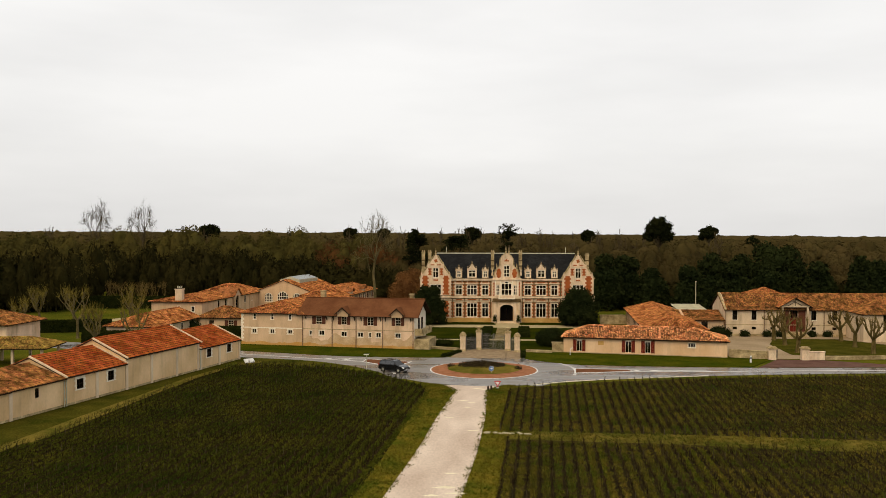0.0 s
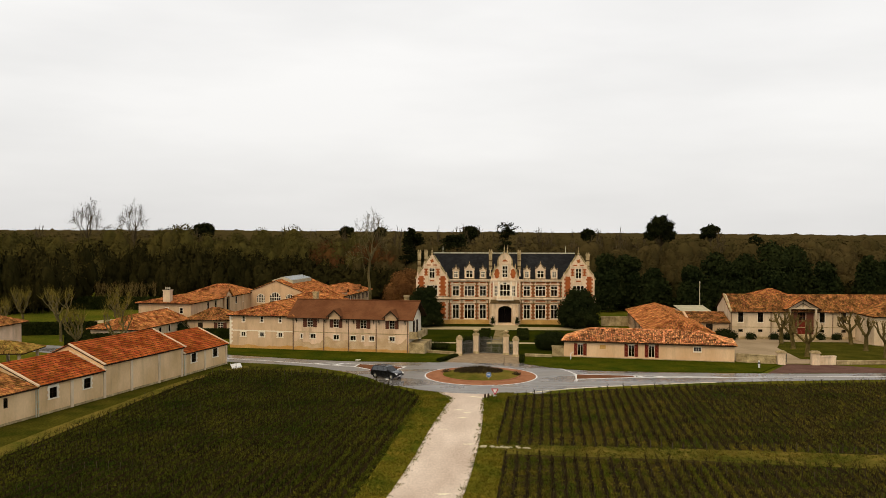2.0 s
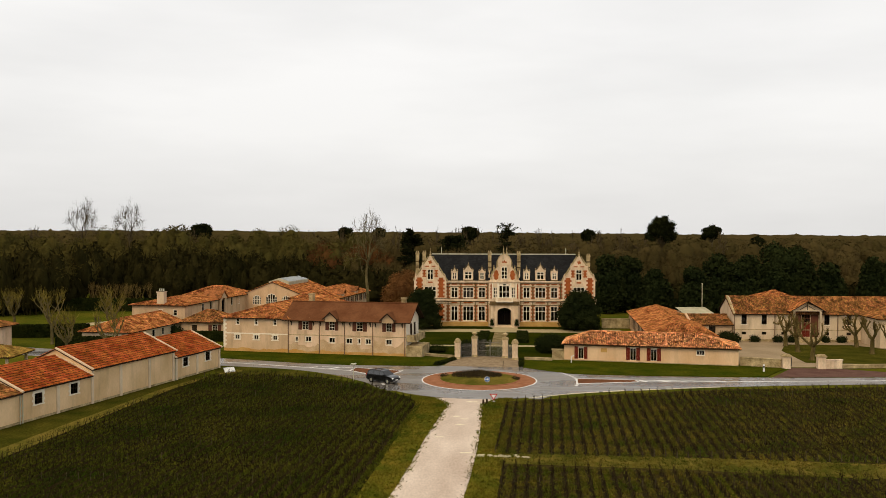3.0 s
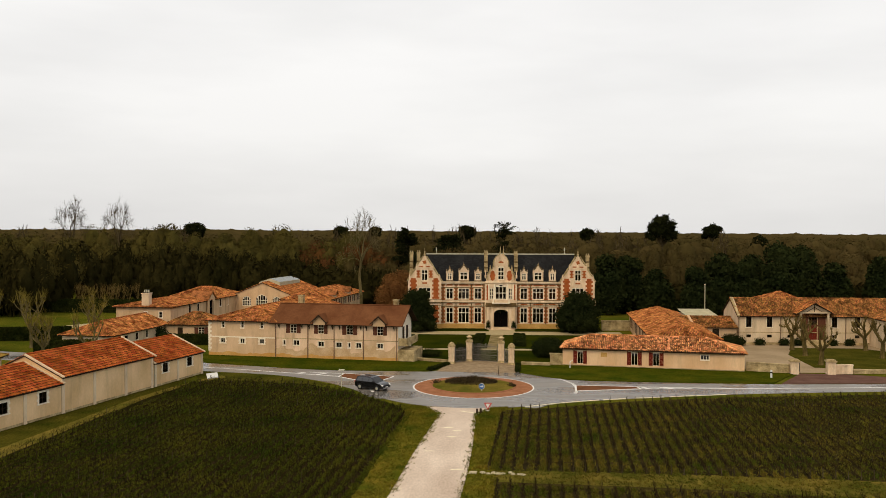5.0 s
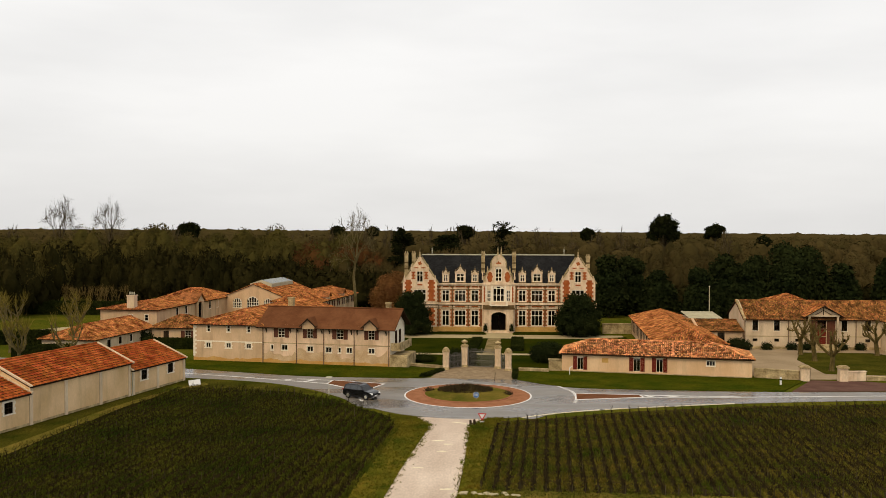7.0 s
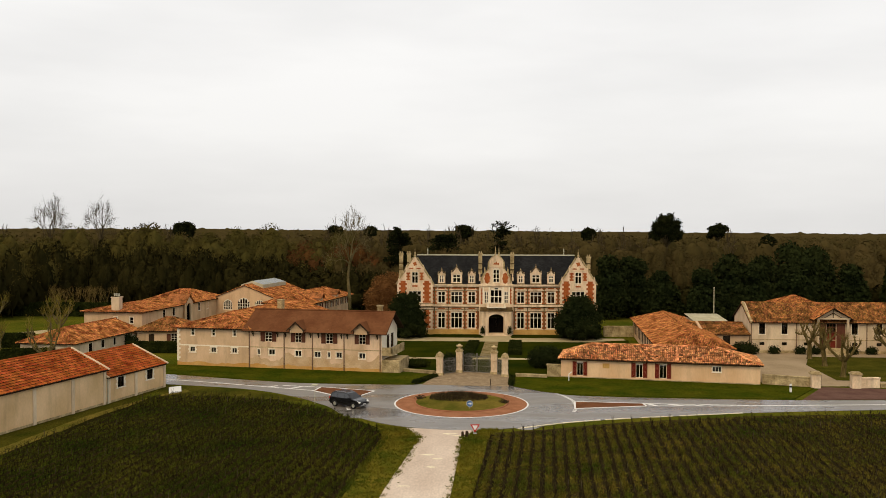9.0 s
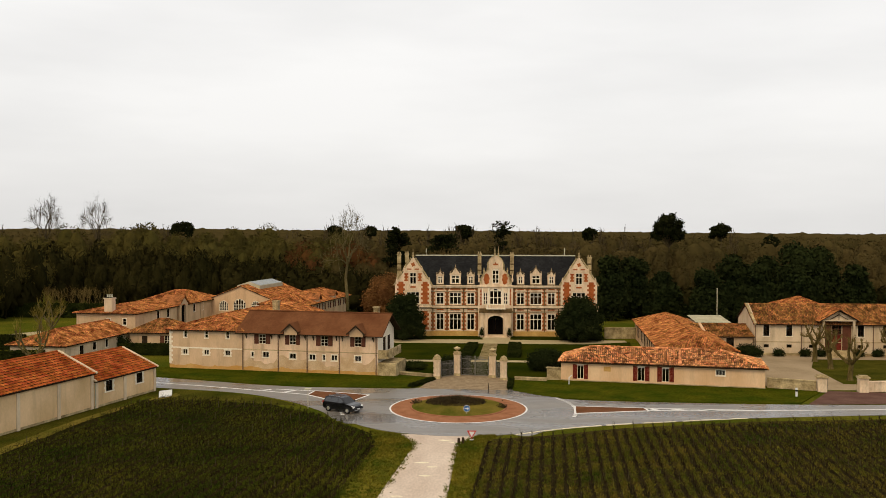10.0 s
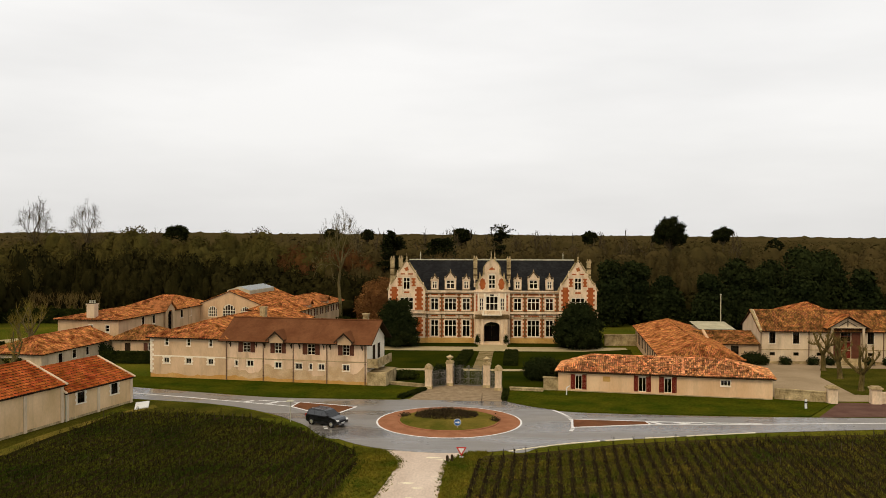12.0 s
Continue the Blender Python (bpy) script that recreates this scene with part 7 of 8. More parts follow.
hedge_box(-5.0, 136.9, 66, 6.4, 0.7, 0.38, 53, "low dark hedge along the forecourt")
hedge_box(7.6, 136.4, 86, 6.0, 0.6, 0.38, 54, "low dark hedge along the forecourt")
hedge_box(-92.0, 165.0, 12, 20.0, 1.6, 2.3, 55, "tall clipped dark hedge on the western lawn", dense=60, size=0.28)
hedge_box(-70.0, 151.5, 14, 9.0, 1.4, 1.9, 56, "clipped dark hedge beside the low house", dense=60, size=0.28)
hedge_box(-54.0, 163.5, 0, 12.5, 1.4, 1.7, 57, "dark hedge before the small cottage", dense=60, size=0.26)

# bedding on the island
r_ = np.random.default_rng(61)
n = 2600
a = r_.uniform(0, 2 * math.pi, n)
r = np.sqrt(r_.random(n))
p = np.stack([RX - 0.3 + 3.4 * r * np.cos(a), RY + 0.8 + 2.6 * r * np.sin(a), 0.38 + r_.uniform(0, 0.85, n) * (1 - 0.75 * r)], 1)
bed = thing("flower_bed", Matrix(), "brown dormant bedding shrubs on the traffic island", "plants", kind="stuff")
part("plants", arrays("plants", *joined(leaves(p, r_.uniform(0.14, 0.3, n), r_), blades(p, np.array([0, 0, 1.0]) + r_.normal(0, 0.4, p.shape), 0.35, 0.03, r_)), "brown_plants"), "brown_plants", bed)
for a in (165, 352):
    leafy_tree("shrub", RX + 5.0 * math.cos(radians(a)), RY + 5.0 * math.sin(radians(a)), [(0, 0, 0.3, 0.45, 0.35, 0.3)], 150, 0.16, a, "small dark shrub on the island's rim", "brown_plants", (0.04, 0.2), "rim shrubs")

leafy_tree("shrub", -56.8, 169.8, [(0, 0, 1.3, 1.4, 1.0, 1.4), (1.2, 0, 0.9, 1.0, 0.8, 1.0)], 900, 0.26, 21, "dark climbing shrub beside the small cottage", "evergreen", (0.1, 0.5))

# pollards
for i, (x, y, hh) in enumerate(((54.8, 162.2, 6.8), (54.3, 155.0, 6.6), (53.0, 145.4, 6.9), (66.7, 161.5, 6.6), (65.5, 152.9, 6.8), (64.8, 144.3, 7.0), (77.5, 146.0, 6.8))):
    pollard(x, y, hh, 100 + i, 9, 0.9, stout=1.3, spread=0.9, mat="bark_brown", tw="twig_tan")
for i, (x, y, hh) in enumerate(((-85.0, 158.5, 7.5), (-61.8, 138.5, 8.2), (-74.0, 158.5, 9.5), (-68.5, 171.0, 9.5), (-81.0, 172.0, 9.5), (-90.0, 176.0, 9.0), (-57.0, 142.6, 8.4), (-97.0, 160.0, 8.5), (-64.5, 161.5, 8.0))):
    pollard(x, y, hh, 120 + i, 8, 2.2, "pollarded plane tree with long pale upright shoots", spread=0.9, mat="bark_pale", stout=0.92)
for i in range(34):
    pollard(-122 + 1.18 * i + RNG.uniform(-0.4, 0.4), 226 + 2 * math.sin(i) + RNG.uniform(-1.5, 1.5), RNG.uniform(6.4, 7.6), 140 + i, 2, 1.4, "slender pollarded tree at the edge of the wood", "twig_tan", "twig_tan", 2.6, 0.3, (4, 6), 0.30)
hedge_box(-124.0, 221.5, 0, 74.0, 1.8, 3.0, 58, "long tall dark hedge before the young pollards", dense=24, size=0.5)

# tall bare trees over the canopy
bare_tree(-121.5, 274, 31.6, 0.45, 17.0, 244, "tall bare tree with upswept limbs above the wood", 5.2, 6, "bark", 0.024)
bare_tree(-107.8, 277, 31.2, 0.45, 17.0, 206, "tall bare tree with upswept limbs above the wood", 5.8, 6, "bark", 0.024)
bare_tree(-25.8, 221, 27.2, 0.42, 13.2, 216, "tall bare tree with a pale trunk behind the farm", 6.2, 6, "bark_pale", 0.026)

# pines and cedars
def needle_tree(name, x, y, arms, trunk_r, top, size, seed, label, group="", mat="pine", per=46):
    """A trunk with limbs (height, bearing, length, rise) that carry flat ragged pads of needles."""
    rng = np.random.default_rng(seed)
    t_ = tree_thing(name, x, y, label, "tree", group)
    rows = [((0, 0, 0), (0.2, 0, top * 0.5), trunk_r, trunk_r * 0.7), ((0.2, 0, top * 0.5), (0, 0.1, top), trunk_r * 0.7, 0.05)]
    pts = []
    for z, a, l, rise in arms:
        p = Vector((0, 0, z))
        q = p + Vector((l * math.cos(a), l * math.sin(a), rise))
        rows.append((tuple(p), tuple(p.lerp(q, 0.5) + Vector((0, 0, -0.06 * l))), trunk_r * 0.28, trunk_r * 0.18))
        rows.append((tuple(p.lerp(q, 0.5) + Vector((0, 0, -0.06 * l))), tuple(q), trunk_r * 0.18, 0.03))
        u = rng.random(per) ** 0.7
        c = np.array(p)[None] + u[:, None] * np.array(q - p)[None]
        w = 0.15 * l + 0.3
        pts.append(c + rng.uniform(-1.15, 1.15, (per, 3)) * np.array([w, w, w * 0.55]))
    part("trunk", arrays("trunk", *tubes(rows, 5), "bark"), "bark", t_)
    c = np.concatenate(pts)
    c[:, 2] = np.minimum(c[:, 2], top + 0.5)
    tagged(part("crown", arrays("crown", *leaves(c, rng.uniform(0.6, 1.5, len(c)) * size, rng, 0.3), mat), mat, t_), kind="stuff")


def pine(x, y, hh, w, seed, label, low=0.72):
    """A domed pine: clumps of needles crowd into a broken dome on a bare trunk."""
    rng = np.random.default_rng(seed)
    zb, h = hh * low, hh * (1 - low)
    lobes = [(0, 0, zb + 0.50 * h, w * 0.26, w * 0.26, h * 0.36)]
    for i in range(30):
        a, u = 2.4 * i + rng.uniform(-0.3, 0.3), rng.uniform(0.10, 0.92)
        r = w / 2 * 0.8 * math.sqrt(max(0.05, 1 - (1.75 * u - 0.62) ** 2)) * rng.uniform(0.5, 1.05)
        s = w * rng.uniform(0.08, 0.14)
        lobes.append((r * math.cos(a), r * math.sin(a), zb + u * h, s, s, min(s * 0.8, h * (1.0 - u) + 0.2)))
    leafy_tree("pine_tree", x, y, lobes, 2600, 0.62, seed, label, "pine", (0.4, zb * 1.02), "pines above the wood")


pine(59.3, 285, 25.0, 10.2, 301, "tall umbrella pine standing over the wood", 0.66)
pine(97.0, 367, 22.6, 8.4, 302, "rounded pine at the wood's skyline", 0.76)
pine(46.0, 360, 21.2, 5.5, 303, "rounded pine at the wood's skyline", 0.78)
pine(-118, 380, 23.0, 11.5, 304, "rounded pine at the wood's skyline", 0.76)
pine(94, 300, 18.5, 5.0, 305, "small pine within the wood", 0.75)
pine(-58, 400, 21.8, 8.0, 306, "rounded pine at the wood's skyline", 0.8)
pine(-43, 400, 21.4, 6.0, 307, "rounded pine at the wood's skyline", 0.84)
pine(-1.5, 330, 21.8, 7.0, 308, "rounded pine at the wood's skyline", 0.8)
rg = np.random.default_rng(310)
arms = [(z, rg.uniform(0, 6.28), (5.4 * (1 - z / 24.5) ** 0.75 + 0.8) * rg.uniform(0.6, 1.1), rg.uniform(-0.4, 0.9)) for z in rg.uniform(6, 20.5, 60)]
arms += [(20.2, 0.2, 3.6, 1.2), (20.6, 2.9, 3.2, 1.4), (21.2, 0.9, 2.4, 1.5), (21.6, 3.6, 2.0, 1.2), (19.4, 3.3, 3.4, 0.3), (19.0, 0.0, 3.0, 0.6)]
needle_tree("cedar_tree", 11.2, 300, arms, 0.4, 23.3, 0.5, 310, "dark cedar with a ragged open top behind the chateau", "", per=70)
rg = np.random.default_rng(311)
arms = [(z, a + rg.uniform(-0.3, 0.3), rg.uniform(5.0, 7.6) * (1.15 - z / 28), rg.uniform(-0.6, 0.6)) for z in np.arange(6.5, 18.6, 0.9) for a in np.arange(0, 6.2, 0.9) + z]
needle_tree("cedar_tree", -6.0, 265, arms, 0.5, 19.4, 0.62, 311, "dark layered cedar behind the chateau", "", per=90)
rg = np.random.default_rng(312)
arms = [(z, rg.uniform(0, 6.28), (5.2 * (1 - z / 24) ** 0.7 + 0.7) * rg.uniform(0.7, 1.1), rg.uniform(-0.2, 0.8)) for z in rg.uniform(3, 20, 80)]
needle_tree("cedar_tree", -17.0, 250, arms, 0.4, 21.3, 0.6, 312, "dark conifer behind the chateau", "", per=90)


def ragged_lobes(hh, w, seed, n=13):
    rg = np.random.default_rng(seed)
    out = [(0, 0, hh * 0.36, w * 0.85, w * 0.7, hh * 0.36)]
    for _ in range(n):
        z = rg.uniform(0.15, 0.88)
        r = w * (1.0 - z) ** 0.6 * rg.uniform(0.3, 0.8)
        a = rg.uniform(0, 6.28)
        s = w * rg.uniform(0.28, 0.48)
        out.append((r * math.cos(a), r * math.sin(a), z * hh, s, s, min(s * rg.uniform(0.7, 1.1), hh * (1.0 - z) + 0.6)))
    return out


for i, (x, y, hh, w) in enumerate(((-10.3, 186.5, 8.3, 3.9), (21.6, 185.2, 7.9, 4.5))):
    rg = np.random.default_rng(340 + i)
    lob = [(0, 0, hh * 0.36, w * 0.74, w * 0.74, hh * 0.38), (0, 0, hh * 0.62, w * 0.4, w * 0.4, hh * 0.34)]
    for k in range(44):
        z, a = 0.10 + 0.84 * k / 44, 2.4 * k
        r, sz = 1.08 * w * min(1.0, 0.72 + z) * (1 - z) ** 0.5 * rg.uniform(0.66, 1.0), w * rg.uniform(0.13, 0.26)
        lob.append((r * math.cos(a), r * math.sin(a), z * hh, sz, sz, sz * 0.7))
    leafy_tree("evergreen_tree", x, y, lob, 9000, 0.34, 340 + i, "dense dark spreading evergreen tree before the chateau", "evergreen", (0.35, 1.0), "evergreens before the chateau")
for i, (x, y, hh, w) in enumerate(((52, 214, 12.5, 4.0), (58, 217, 15.0, 5.4), (65, 220, 14.0, 6.0), (73, 217, 17.6, 7.2), (79, 222, 16.6, 6.2), (86, 219, 14.0, 3.4), (92.5, 214, 15.6, 2.9), (100, 222, 12.0, 6.0), (110, 216, 12.5, 6.0), (33, 222, 16.0, 4.6), (39, 226, 14.0, 4.5), (45, 224, 11.0, 5.0), (62, 213, 12.5, 5.0), (69, 212, 13.5, 5.0), (82, 212, 13.0, 4.6), (97, 215, 13.5, 4.6), (104, 213, 13.0, 5.0), (118, 218, 13.0, 6.0), (127, 220, 13.0, 6.0))):
    leafy_tree("evergreen_tree", x, y, ragged_lobes(hh, w, 350 + i, 17), 3600, 0.75, 330 + i, "tall dark evergreen tree behind the white house", "evergreen", (0.4, 3.0), "evergreens behind the white house")


# ---------------------------------------------------------------- the wood
def wood_kind(rng, hh, w, twigs, clumps, lumps=6, size=1.15, foot=0.60, tall=0.36):
    """A bare winter tree in the mass: trunk, limbs, and lumpy heads of close twigs."""
    rows = [((0, 0, 0), (rng.normal(0, 0.2), 0, hh * 0.6), 0.2, 0.1)]
    for i in range(5):
        a = rng.uniform(0, 2 * math.pi)
        z = hh * rng.uniform(0.25, 0.5)
        rows.append(((0, 0, z), (w * 0.6 * math.cos(a), w * 0.6 * math.sin(a), min(hh * 0.8, z + hh * rng.uniform(0.2, 0.4))), 0.09, 0.03))
    lob = [(0, 0, hh * foot, w * 0.62, w * 0.62, hh * tall)]
    for k in range(lumps - 1):
        a, z = 2.4 * k + rng.uniform(-0.5, 0.5), rng.uniform(foot - 0.2, foot + 0.15)
        r = rng.uniform(0.42, 0.56)
        lob.append((w * 0.42 * math.cos(a), w * 0.42 * math.sin(a), hh * z, w * r, w * r, hh * rng.uniform(0.20, 0.26)))
    p = skin(rng, twigs, lob, 0.1, low=-0.7, sink=0.10)[0].reshape(-1, 4, 3)[:, 0]
    out = p * np.array([0.10, 0.10, 0.0]) + np.array([0, 0, 0.9]) + rng.normal(0, 0.4, p.shape)
    tw = slivers(p, out, rng.uniform(0.4, 1.15, len(p)), rng.uniform(0.08, 0.16, len(p)), rng)
    cl = skin(rng, clumps, lob, size, 0.55, -0.8, 0.14)
    cl = (cl[0], cl[1][:, [0, 1, 2]])
    return joined(split(tubes(rows, 3)), tw, cl, split(hulls(lob, 0.76, 5, 7)))


kinds = [wood_kind(np.random.default_rng(400 + i), hh, w, 330, 800, 5, 0.62) for i, (hh, w) in enumerate(((18.5, 4.2), (17.5, 5.0), (19.0, 4.6), (16.5, 5.4), (18.0, 3.6), (15.5, 4.8)))]
scrub = [wood_kind(np.random.default_rng(420 + i), 6.0, 3.6, 50, 200, 4, 0.8, 0.48, 0.5) for i in range(3)]


def wood_edge(x):
    """How far back the wood begins."""
    return float(np.interp(x, [-260, -122, -104, -98, -75, -40, -20, 40, 60, 130, 260], [200, 204, 214, 240, 244, 244, 238, 232, 232, 226, 226]))


places = []
for x in np.arange(-168, 170, 3.7):
    for k in range(1, 6):
        px_, e = x + RNG.uniform(-2.2, 2.2), wood_edge(x)
        py_ = e + 5.0 * k + RNG.uniform(-2.4, 2.4)
        s = RNG.uniform(0.86, 1.08) * (0.62 if k == 0 else 0.84 if k < 3 else 1.0) * (1.0 + 0.14 * noise.noise((x * 0.06, k * 0.5, 0.0)))
        s *= float(np.interp(x, [-250, -60, -35, -25, 35, 60, 250], [1.12, 1.11, 1.06, 0.84, 0.82, 0.76, 0.82])) * (1.0 if x < -30 else 0.9 + 0.03 * k)
        places.append((RNG.integers(6), px_, py_, 0, RNG.uniform(0, 6.28), s * 1.1, s))
stands = {"wood_olive": [], "wood_russet": [], "wood_far": []}
for row_ in places:
    x = row_[1] + 9.0 * noise.noise((row_[1] * 0.07, row_[2] * 0.05, 4.0))
    rust = -46 < x < -19 and row_[2] > 249 and RNG.random() < 0.6
    stands["wood_russet" if rust else "wood_olive" if x < -34 else "wood_far"].append(row_)
for mat_, label in (("wood_olive", "dense olive brown winter woodland of bare oaks"), ("wood_russet", "russet leafed oaks among the bare wood"), ("wood_far", "dense brown winter woodland of bare oaks")):
    tagged(part("wood", scatter("wood", kinds, stands[mat_], mat_, True), mat_), label, "wood", "", "stuff")
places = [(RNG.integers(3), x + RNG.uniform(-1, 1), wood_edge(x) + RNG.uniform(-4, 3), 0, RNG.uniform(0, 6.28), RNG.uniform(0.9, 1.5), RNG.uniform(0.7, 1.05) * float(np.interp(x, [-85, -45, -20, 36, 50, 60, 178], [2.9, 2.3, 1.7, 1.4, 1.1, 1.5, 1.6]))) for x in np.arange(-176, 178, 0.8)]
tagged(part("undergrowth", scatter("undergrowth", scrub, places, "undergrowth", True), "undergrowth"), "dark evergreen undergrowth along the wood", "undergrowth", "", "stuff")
places = [(RNG.integers(3), RNG.uniform(-100, -60), RNG.uniform(226, 240), 0, RNG.uniform(0, 6.28), RNG.uniform(0.3, 0.6), RNG.uniform(0.3, 0.65)) for _ in range(60)]
tagged(part("bushes", scatter("bushes", scrub, places, "bush", True), "bush"), "low yellowish green bushes at the foot of the wood", "bushes", "", "stuff")
far = [wood_kind(np.random.default_rng(430 + i), hh, 6.5, 80, 240, 4, 0.95) for i, hh in enumerate((18.0, 19.5, 17.0))]
places = []
for k in range(9):
    y0 = 280 + 42 * k
    for x in np.arange(-0.58 * y0, 0.58 * y0, 9.0):
        s = RNG.uniform(0.92, 1.1) * (1.0 + 0.06 * noise.noise((x * 0.03, k * 0.7, 2.0))) * float(np.interp(x / y0, [-0.5, 0.0, 0.5], [1.0, 0.94, 0.90]))
        places.append((RNG.integers(3), x + RNG.uniform(-4, 4), y0 + RNG.uniform(-12, 12), 0, RNG.uniform(0, 6.28), 1.25 * s, s))
fw = part("far_wood", scatter("far_wood", far, places, "wood_far", True), "wood_far")
tagged(fw, "distant brown winter woodland to the skyline", "wood", "", "stuff")
# the canopy of the plain beyond, one uneven sheet of treetops
ys = 440.0 * 1.035 ** np.arange(33)
us = np.linspace(-0.62, 0.62, 260)
rg = np.random.default_rng(440)
gx, gy = us[None] * ys[:, None], ys[:, None] + 0 * us[None]
gz = np.interp(us, [-0.5, 0.0, 0.25, 0.5], [20.2, 19.0, 17.2, 15.4])[None] - np.interp(ys, [440, 700], [4.0, 0.0])[:, None] + rg.normal(0, 0.6, gx.shape)
gz += np.array([[1.5 * noise.noise((x * 0.02, y * 0.006, 0.0)) for x, y in zip(a, b)] for a, b in zip(gx, gy)])
gx, gy, gz = (np.concatenate([a[:1], a, a[-1:]]) for a in (gx, gy, gz))
gz[0], gz[-1] = 0.0, 0.0
nr_, nc_ = gx.shape
ii = (np.arange(nr_ - 1)[:, None] * nc_ + np.arange(nc_ - 1)[None]).ravel()
tagged(part("canopy", arrays("canopy", np.stack([gx, gy, gz], -1), np.stack([ii, ii + 1, ii + nc_ + 1, ii + nc_], 1), "wood_far"), "wood_far"), "far unbroken canopy of brown winter woodland", "wood", "", "stuff")

# ---------------------------------------------------------------- the vineyards
def vine_kind(rng, canes):
    rows = [((0, 0, -0.03), (rng.normal(0, 0.03), rng.normal(0, 0.04), 0.42), 0.045, 0.03)]
    for s in (-1, 1):
        rows.append(((0, 0, 0.4), (rng.normal(0, 0.03), s * 0.42, 0.5 + rng.normal(0, 0.05)), 0.026, 0.016))
    b = np.stack([rng.normal(0, 0.03, canes), rng.uniform(-0.45, 0.45, canes), rng.uniform(0.42, 0.55, canes)], 1)
    w = np.stack([rng.normal(0, 0.22, canes), rng.normal(0, 0.3, canes), np.ones(canes)], 1)
    return joined(tubes(rows, 4), blades(b, w, rng.uniform(0.25, 0.75, canes), 0.024, rng))


vines = [vine_kind(np.random.default_rng(500 + i), 15) for i in range(8)]
post_kind = [tubes([((0, 0, -0.05), (0, 0, 0.95), 0.045, 0.04)], 4), tubes([((0, 0, -0.05), (0.03, 0.02, 0.85), 0.03, 0.025)], 4)]
tuft_kind = []
for i in range(6):
    rg = np.random.default_rng(520 + i)
    b = np.stack([rg.normal(0, 0.15, 10), rg.normal(0, 0.15, 10), np.full(10, -0.03)], 1)
    tuft_kind.append(slivers(b, np.array([0, 0, 1.0]) + rg.normal(0, 0.5, b.shape), rg.uniform(0.10, 0.36, 10), 0.08, rg))


def field(x_range, y_of_row, lean, density, posts_every, weed, weed_mat, label, strip_mat, vine_mat="vine"):
    """Rows of vines a metre apart, running back with a slight lean to the right."""
    vp, pp, tp, strips = [], [], [], Mesh()
    turn = -math.atan(lean)
    for x0 in np.arange(*x_range, 1.0):
        lo, hi = y_of_row(x0)
        if hi - lo < 2:
            continue
        at = lambda y: x0 + lean * (y - 100)
        strips.slab([(at(lo) - 0.2, lo), (at(lo) + 0.2, lo), (at(hi) + 0.2, hi), (at(hi) - 0.2, hi)], -0.03, 0.0)
        for y in np.arange(lo + 0.5, hi, 1.0):
            if RNG.random() < density:
                vp.append((RNG.integers(8), at(y) + RNG.normal(0, 0.03), y + RNG.normal(0, 0.06), -0.02, turn + (math.pi if RNG.random() < 0.5 else 0), 1.0, RNG.uniform(0.5, 0.92)))
        for y in np.arange(lo, hi + 0.1, posts_every):
            end = y < lo + 0.1 or y + posts_every > hi
            pp.append((0 if end else 1, at(y), y, -0.02, 0, 1.0, RNG.uniform(0.55, 0.95)))
        for _ in range(int((hi - lo) * weed)):
            y = RNG.uniform(lo, hi)
            tp.append((RNG.integers(6), at(y) + RNG.uniform(0.32, 0.68), y, -0.01, RNG.uniform(0, 6.28), RNG.uniform(0.8, 1.5), RNG.uniform(0.5, 1.3)))
    tagged(part("vine_rows", scatter("vine_rows", vines, vp, vine_mat), vine_mat), label, "vines", "", "stuff")
    tagged(part("vine_posts", scatter("vine_posts", post_kind, pp, "post"), "post"), "weathered grey wooden vineyard posts", "posts", "", "stuff")
    tagged(part("weeds", scatter("weeds", tuft_kind, tp, weed_mat), weed_mat), "grass and weeds between the vine rows", "grass", "", "stuff")
    tagged(part("soil_strip", strips, strip_mat), "bare weeded soil strips under the vines", "soil", "", "stuff")


def left_rows(x0):
    return 52, float(np.interp(x0, [-50, -46, -42, -39.6, -38.8, -38.2, -35.8, -30, -25.9, -20, -16, -12, -7.6, -6.5], [55, 62, 72, 80, 118.0, 127.4, 127.6, 127.6, 126.0, 123.4, 120.4, 115.8, 110.0, 107.0]))


field((-50.0, -6.0), left_rows, 0.085, 0.94, 6.0, 8.0, "weed_left", "rows of dormant leafless vines on dark weedy soil", "soil_dark", "vine_dark")
field((3.6, 86.0), lambda x0: (86.2 - 0.055 * x0, float(np.interp(x0, [3, 10, 18, 32, 60, 90], [109.2, 111.6, 115.0, 118.6, 122.4, 125.5]))), 0.085, 0.92, 6.0, 6.5, "weed_right", "rows of dormant leafless vines with grass between", "soil_row")
field((4.4, 70.0), lambda x0: (52.0, 82.2 - 0.09 * x0), 0.075, 0.92, 6.0, 6.5, "weed_right", "rows of dormant leafless vines with grass between", "soil_row")
for xs in (9.8, 10.8, 18.2, 19.2, 20.2):
    at = lambda y: xs + 0.075 * (y - 75)
    sheet("green_strip", [(at(52) - 0.28, 52), (at(52) + 0.28, 52), (at(79.5) + 0.28, 79.5), (at(79.5) - 0.28, 79.5)], -0.03, -0.004, "lawn", "bright green sown strip between two vine rows", "grass", "structure")

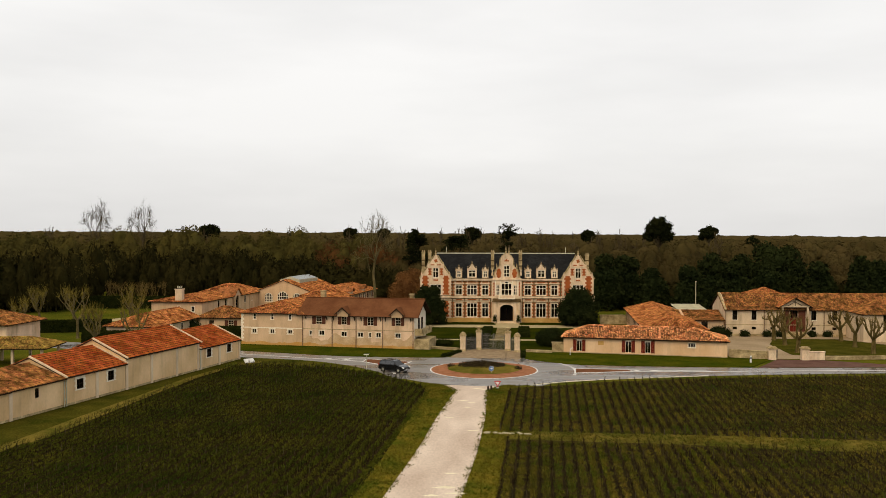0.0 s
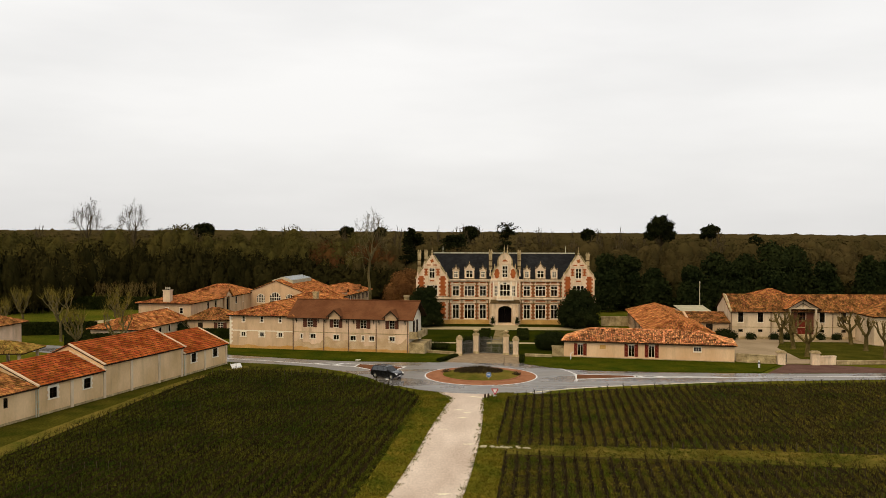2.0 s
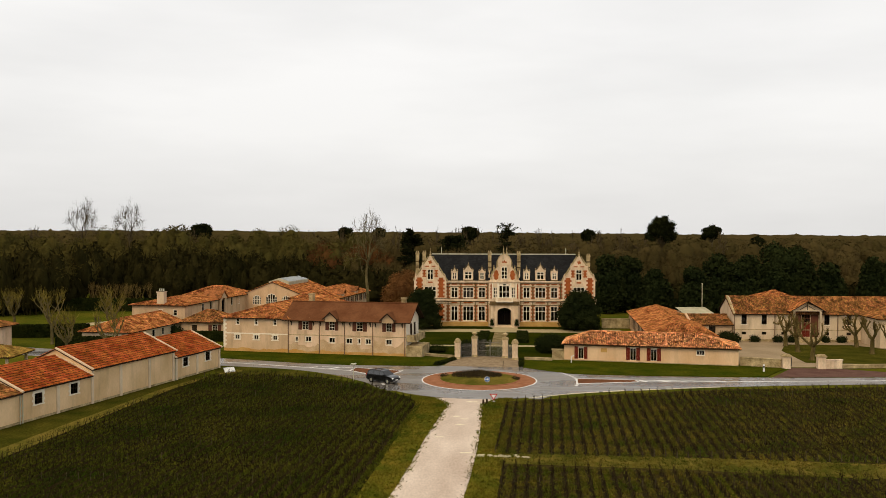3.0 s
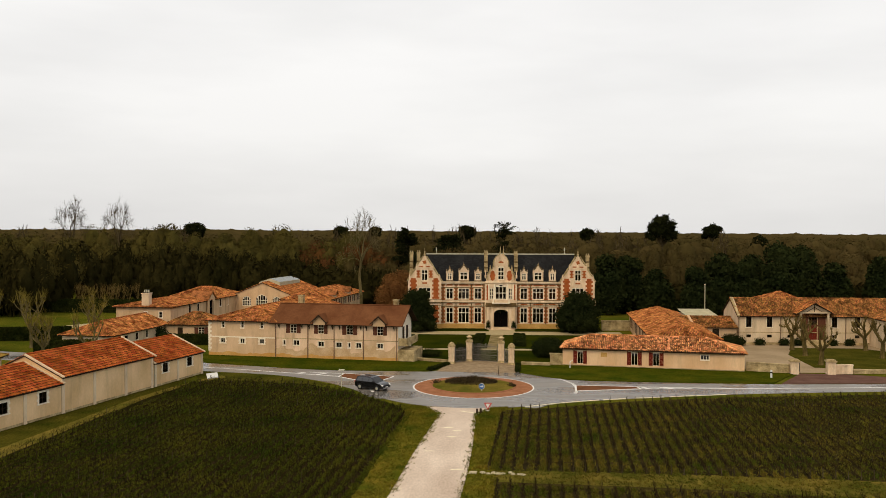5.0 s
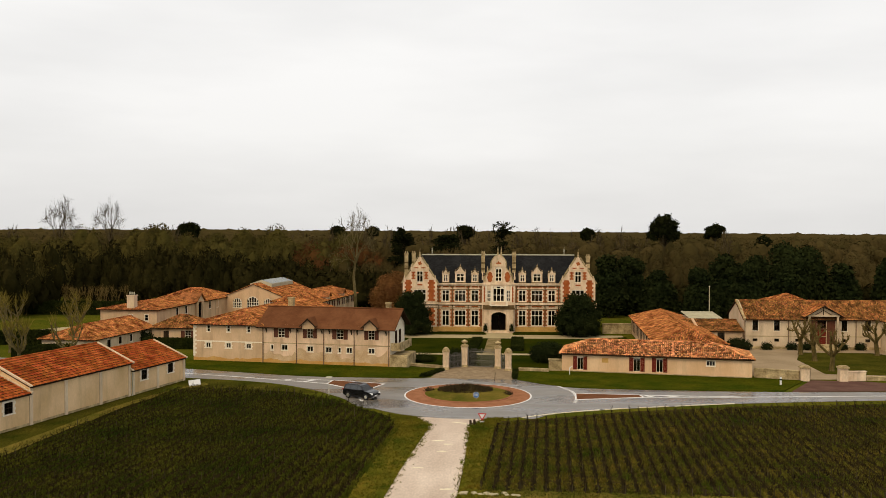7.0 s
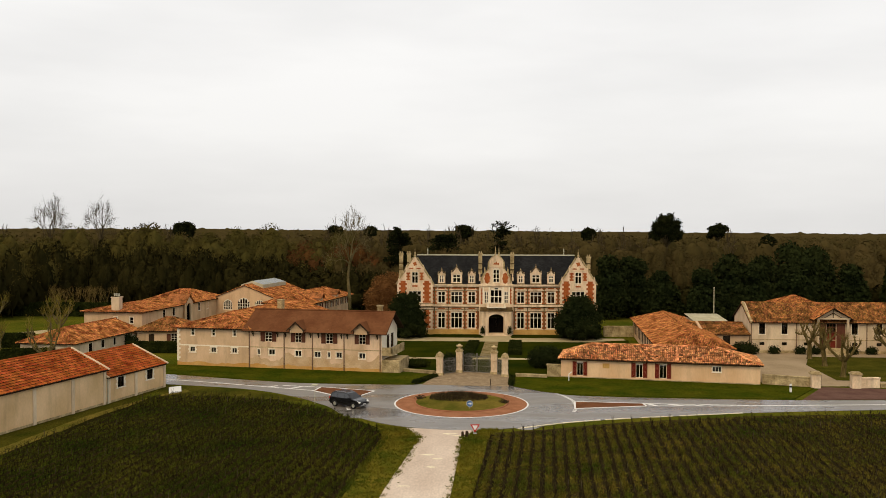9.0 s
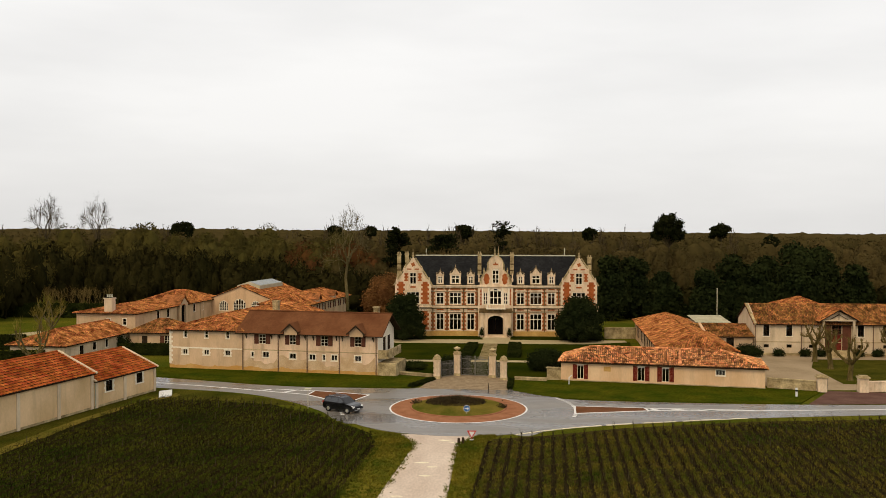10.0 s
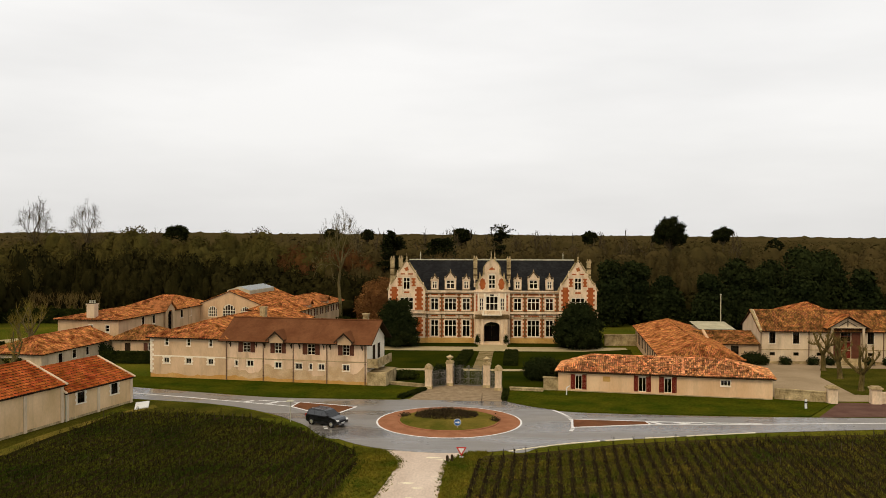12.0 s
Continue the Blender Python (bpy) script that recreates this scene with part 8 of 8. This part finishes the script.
# taller rough grass on the verges beside the track
tp = []
for line_a, line_b, n in ((track_l, verge_l, 2600), (track_r, verge_r, 2600)):
    la, lb = smooth_line(line_a), smooth_line(line_b)
    for _ in range(n):
        i = RNG.integers(8, len(la))
        t = RNG.random() ** 0.9 * 1.1 - 0.1
        j = max(0, i - 1)
        u = RNG.random()
        ax, ay = la[i][0] * u + la[j][0] * (1 - u), la[i][1] * u + la[j][1] * (1 - u)
        bx, by = lb[i][0] * u + lb[j][0] * (1 - u), lb[i][1] * u + lb[j][1] * (1 - u)
        tp.append((RNG.integers(6), ax + (bx - ax) * t, ay + (by - ay) * t, -0.01, RNG.uniform(0, 6.28), RNG.uniform(0.8, 1.4), RNG.uniform(0.4, 0.9)))
tagged(part("verge_grass", scatter("verge_grass", tuft_kind, tp, "verge_blades"), "verge_blades"), "tufted yellowish verge grass beside the track", "grass", "", "stuff")

for i, (x, y, r) in enumerate(((-1.6, 101.5, 0.8), (-0.6, 100.2, 0.6), (-1.0, 97.5, 0.7), (-2.9, 92.0, 0.6), (-2.4, 66.5, 1.0), (-1.6, 65.0, 0.8), (-3.4, 64.4, 0.7), (-2.0, 70.5, 0.6), (1.0, 108.9, 0.7), (0.2, 109.6, 0.9), (-4.9, 80.5, 0.6), (-0.2, 86.0, 0.7), (0.4, 84.8, 0.5))):
    rg = np.random.default_rng(700 + i)
    pts = [(x + r * (1 + 0.4 * rg.normal()) * math.cos(a) * 0.8, y + r * (1 + 0.3 * rg.normal()) * math.sin(a) * 0.28) for a in np.arange(0, 6.2, 0.5)]
    cx, cy = x, y
    ms = Mesh()
    for (ax, ay), (bx, by) in zip(pts, pts[1:] + pts[:1]):
        ms.face((cx, cy, -0.001), (ax, ay, -0.003), (bx, by, -0.003))
    tagged(part("worn_patch", weld(ms), "chalk"), "pale worn patch of limestone on the track", "track patch", "worn track patches", "structure")
b_ = thing("marker_post", pose(4.6, 134.9, 0), "thin dark marker post before the forecourt", "marker post")
part("body", Mesh().tube((0, 0, 0), (0.05, 0, 1.1), 0.05, 0.04, 6), "dark_wood", b_)

sheet("headland", [(2.6, 82.6), (20, 81.2), (40, 78.2), (86, 73.0), (86, 80.0), (55, 81.6), (22, 85.1), (3.1, 86.2)], -0.03, -0.012, "path_grass", "trodden yellowish grass strip between vineyard plots", "grass")
tp = []
for _ in range(2600):
    x = RNG.uniform(2.6, 86)
    lo, hi = np.interp(x, [2.6, 20, 40, 86], [82.6, 81.2, 78.2, 73.0]), np.interp(x, [3.1, 22, 55, 86], [86.2, 85.1, 81.6, 80.0])
    tp.append((RNG.integers(6), x, RNG.uniform(lo, hi), -0.01, RNG.uniform(0, 6.28), RNG.uniform(0.8, 1.5), RNG.uniform(0.3, 0.8)))
tagged(part("headland_grass", scatter("headland_grass", tuft_kind, tp, "weed_right"), "weed_right"), "tufted grass between the vineyard plots", "grass", "", "stuff")
# bare crowns that stand a little proud of the canopy
rg = np.random.default_rng(790)
crowns = [(x + rg.uniform(-2.5, 2.5), rg.uniform(285, 335), rg.uniform(21.0, 22.8)) for x in (-64, -55, -46, -38, -31, -24, -14, -8, -2, 3, 9, 16, 22, 28, 33, 39, 52, 62, 80)]
crowns += [(-70, 320, 22.8), (-150, 300, 23.2), (-96, 300, 22.6)]
for i, (x, y, hh) in enumerate(crowns):
    bare_tree(x, y, hh, 0.3, 11.0, 800 + i, "bare winter tree within the wood", 3.4, 4, "bark", 0.07)
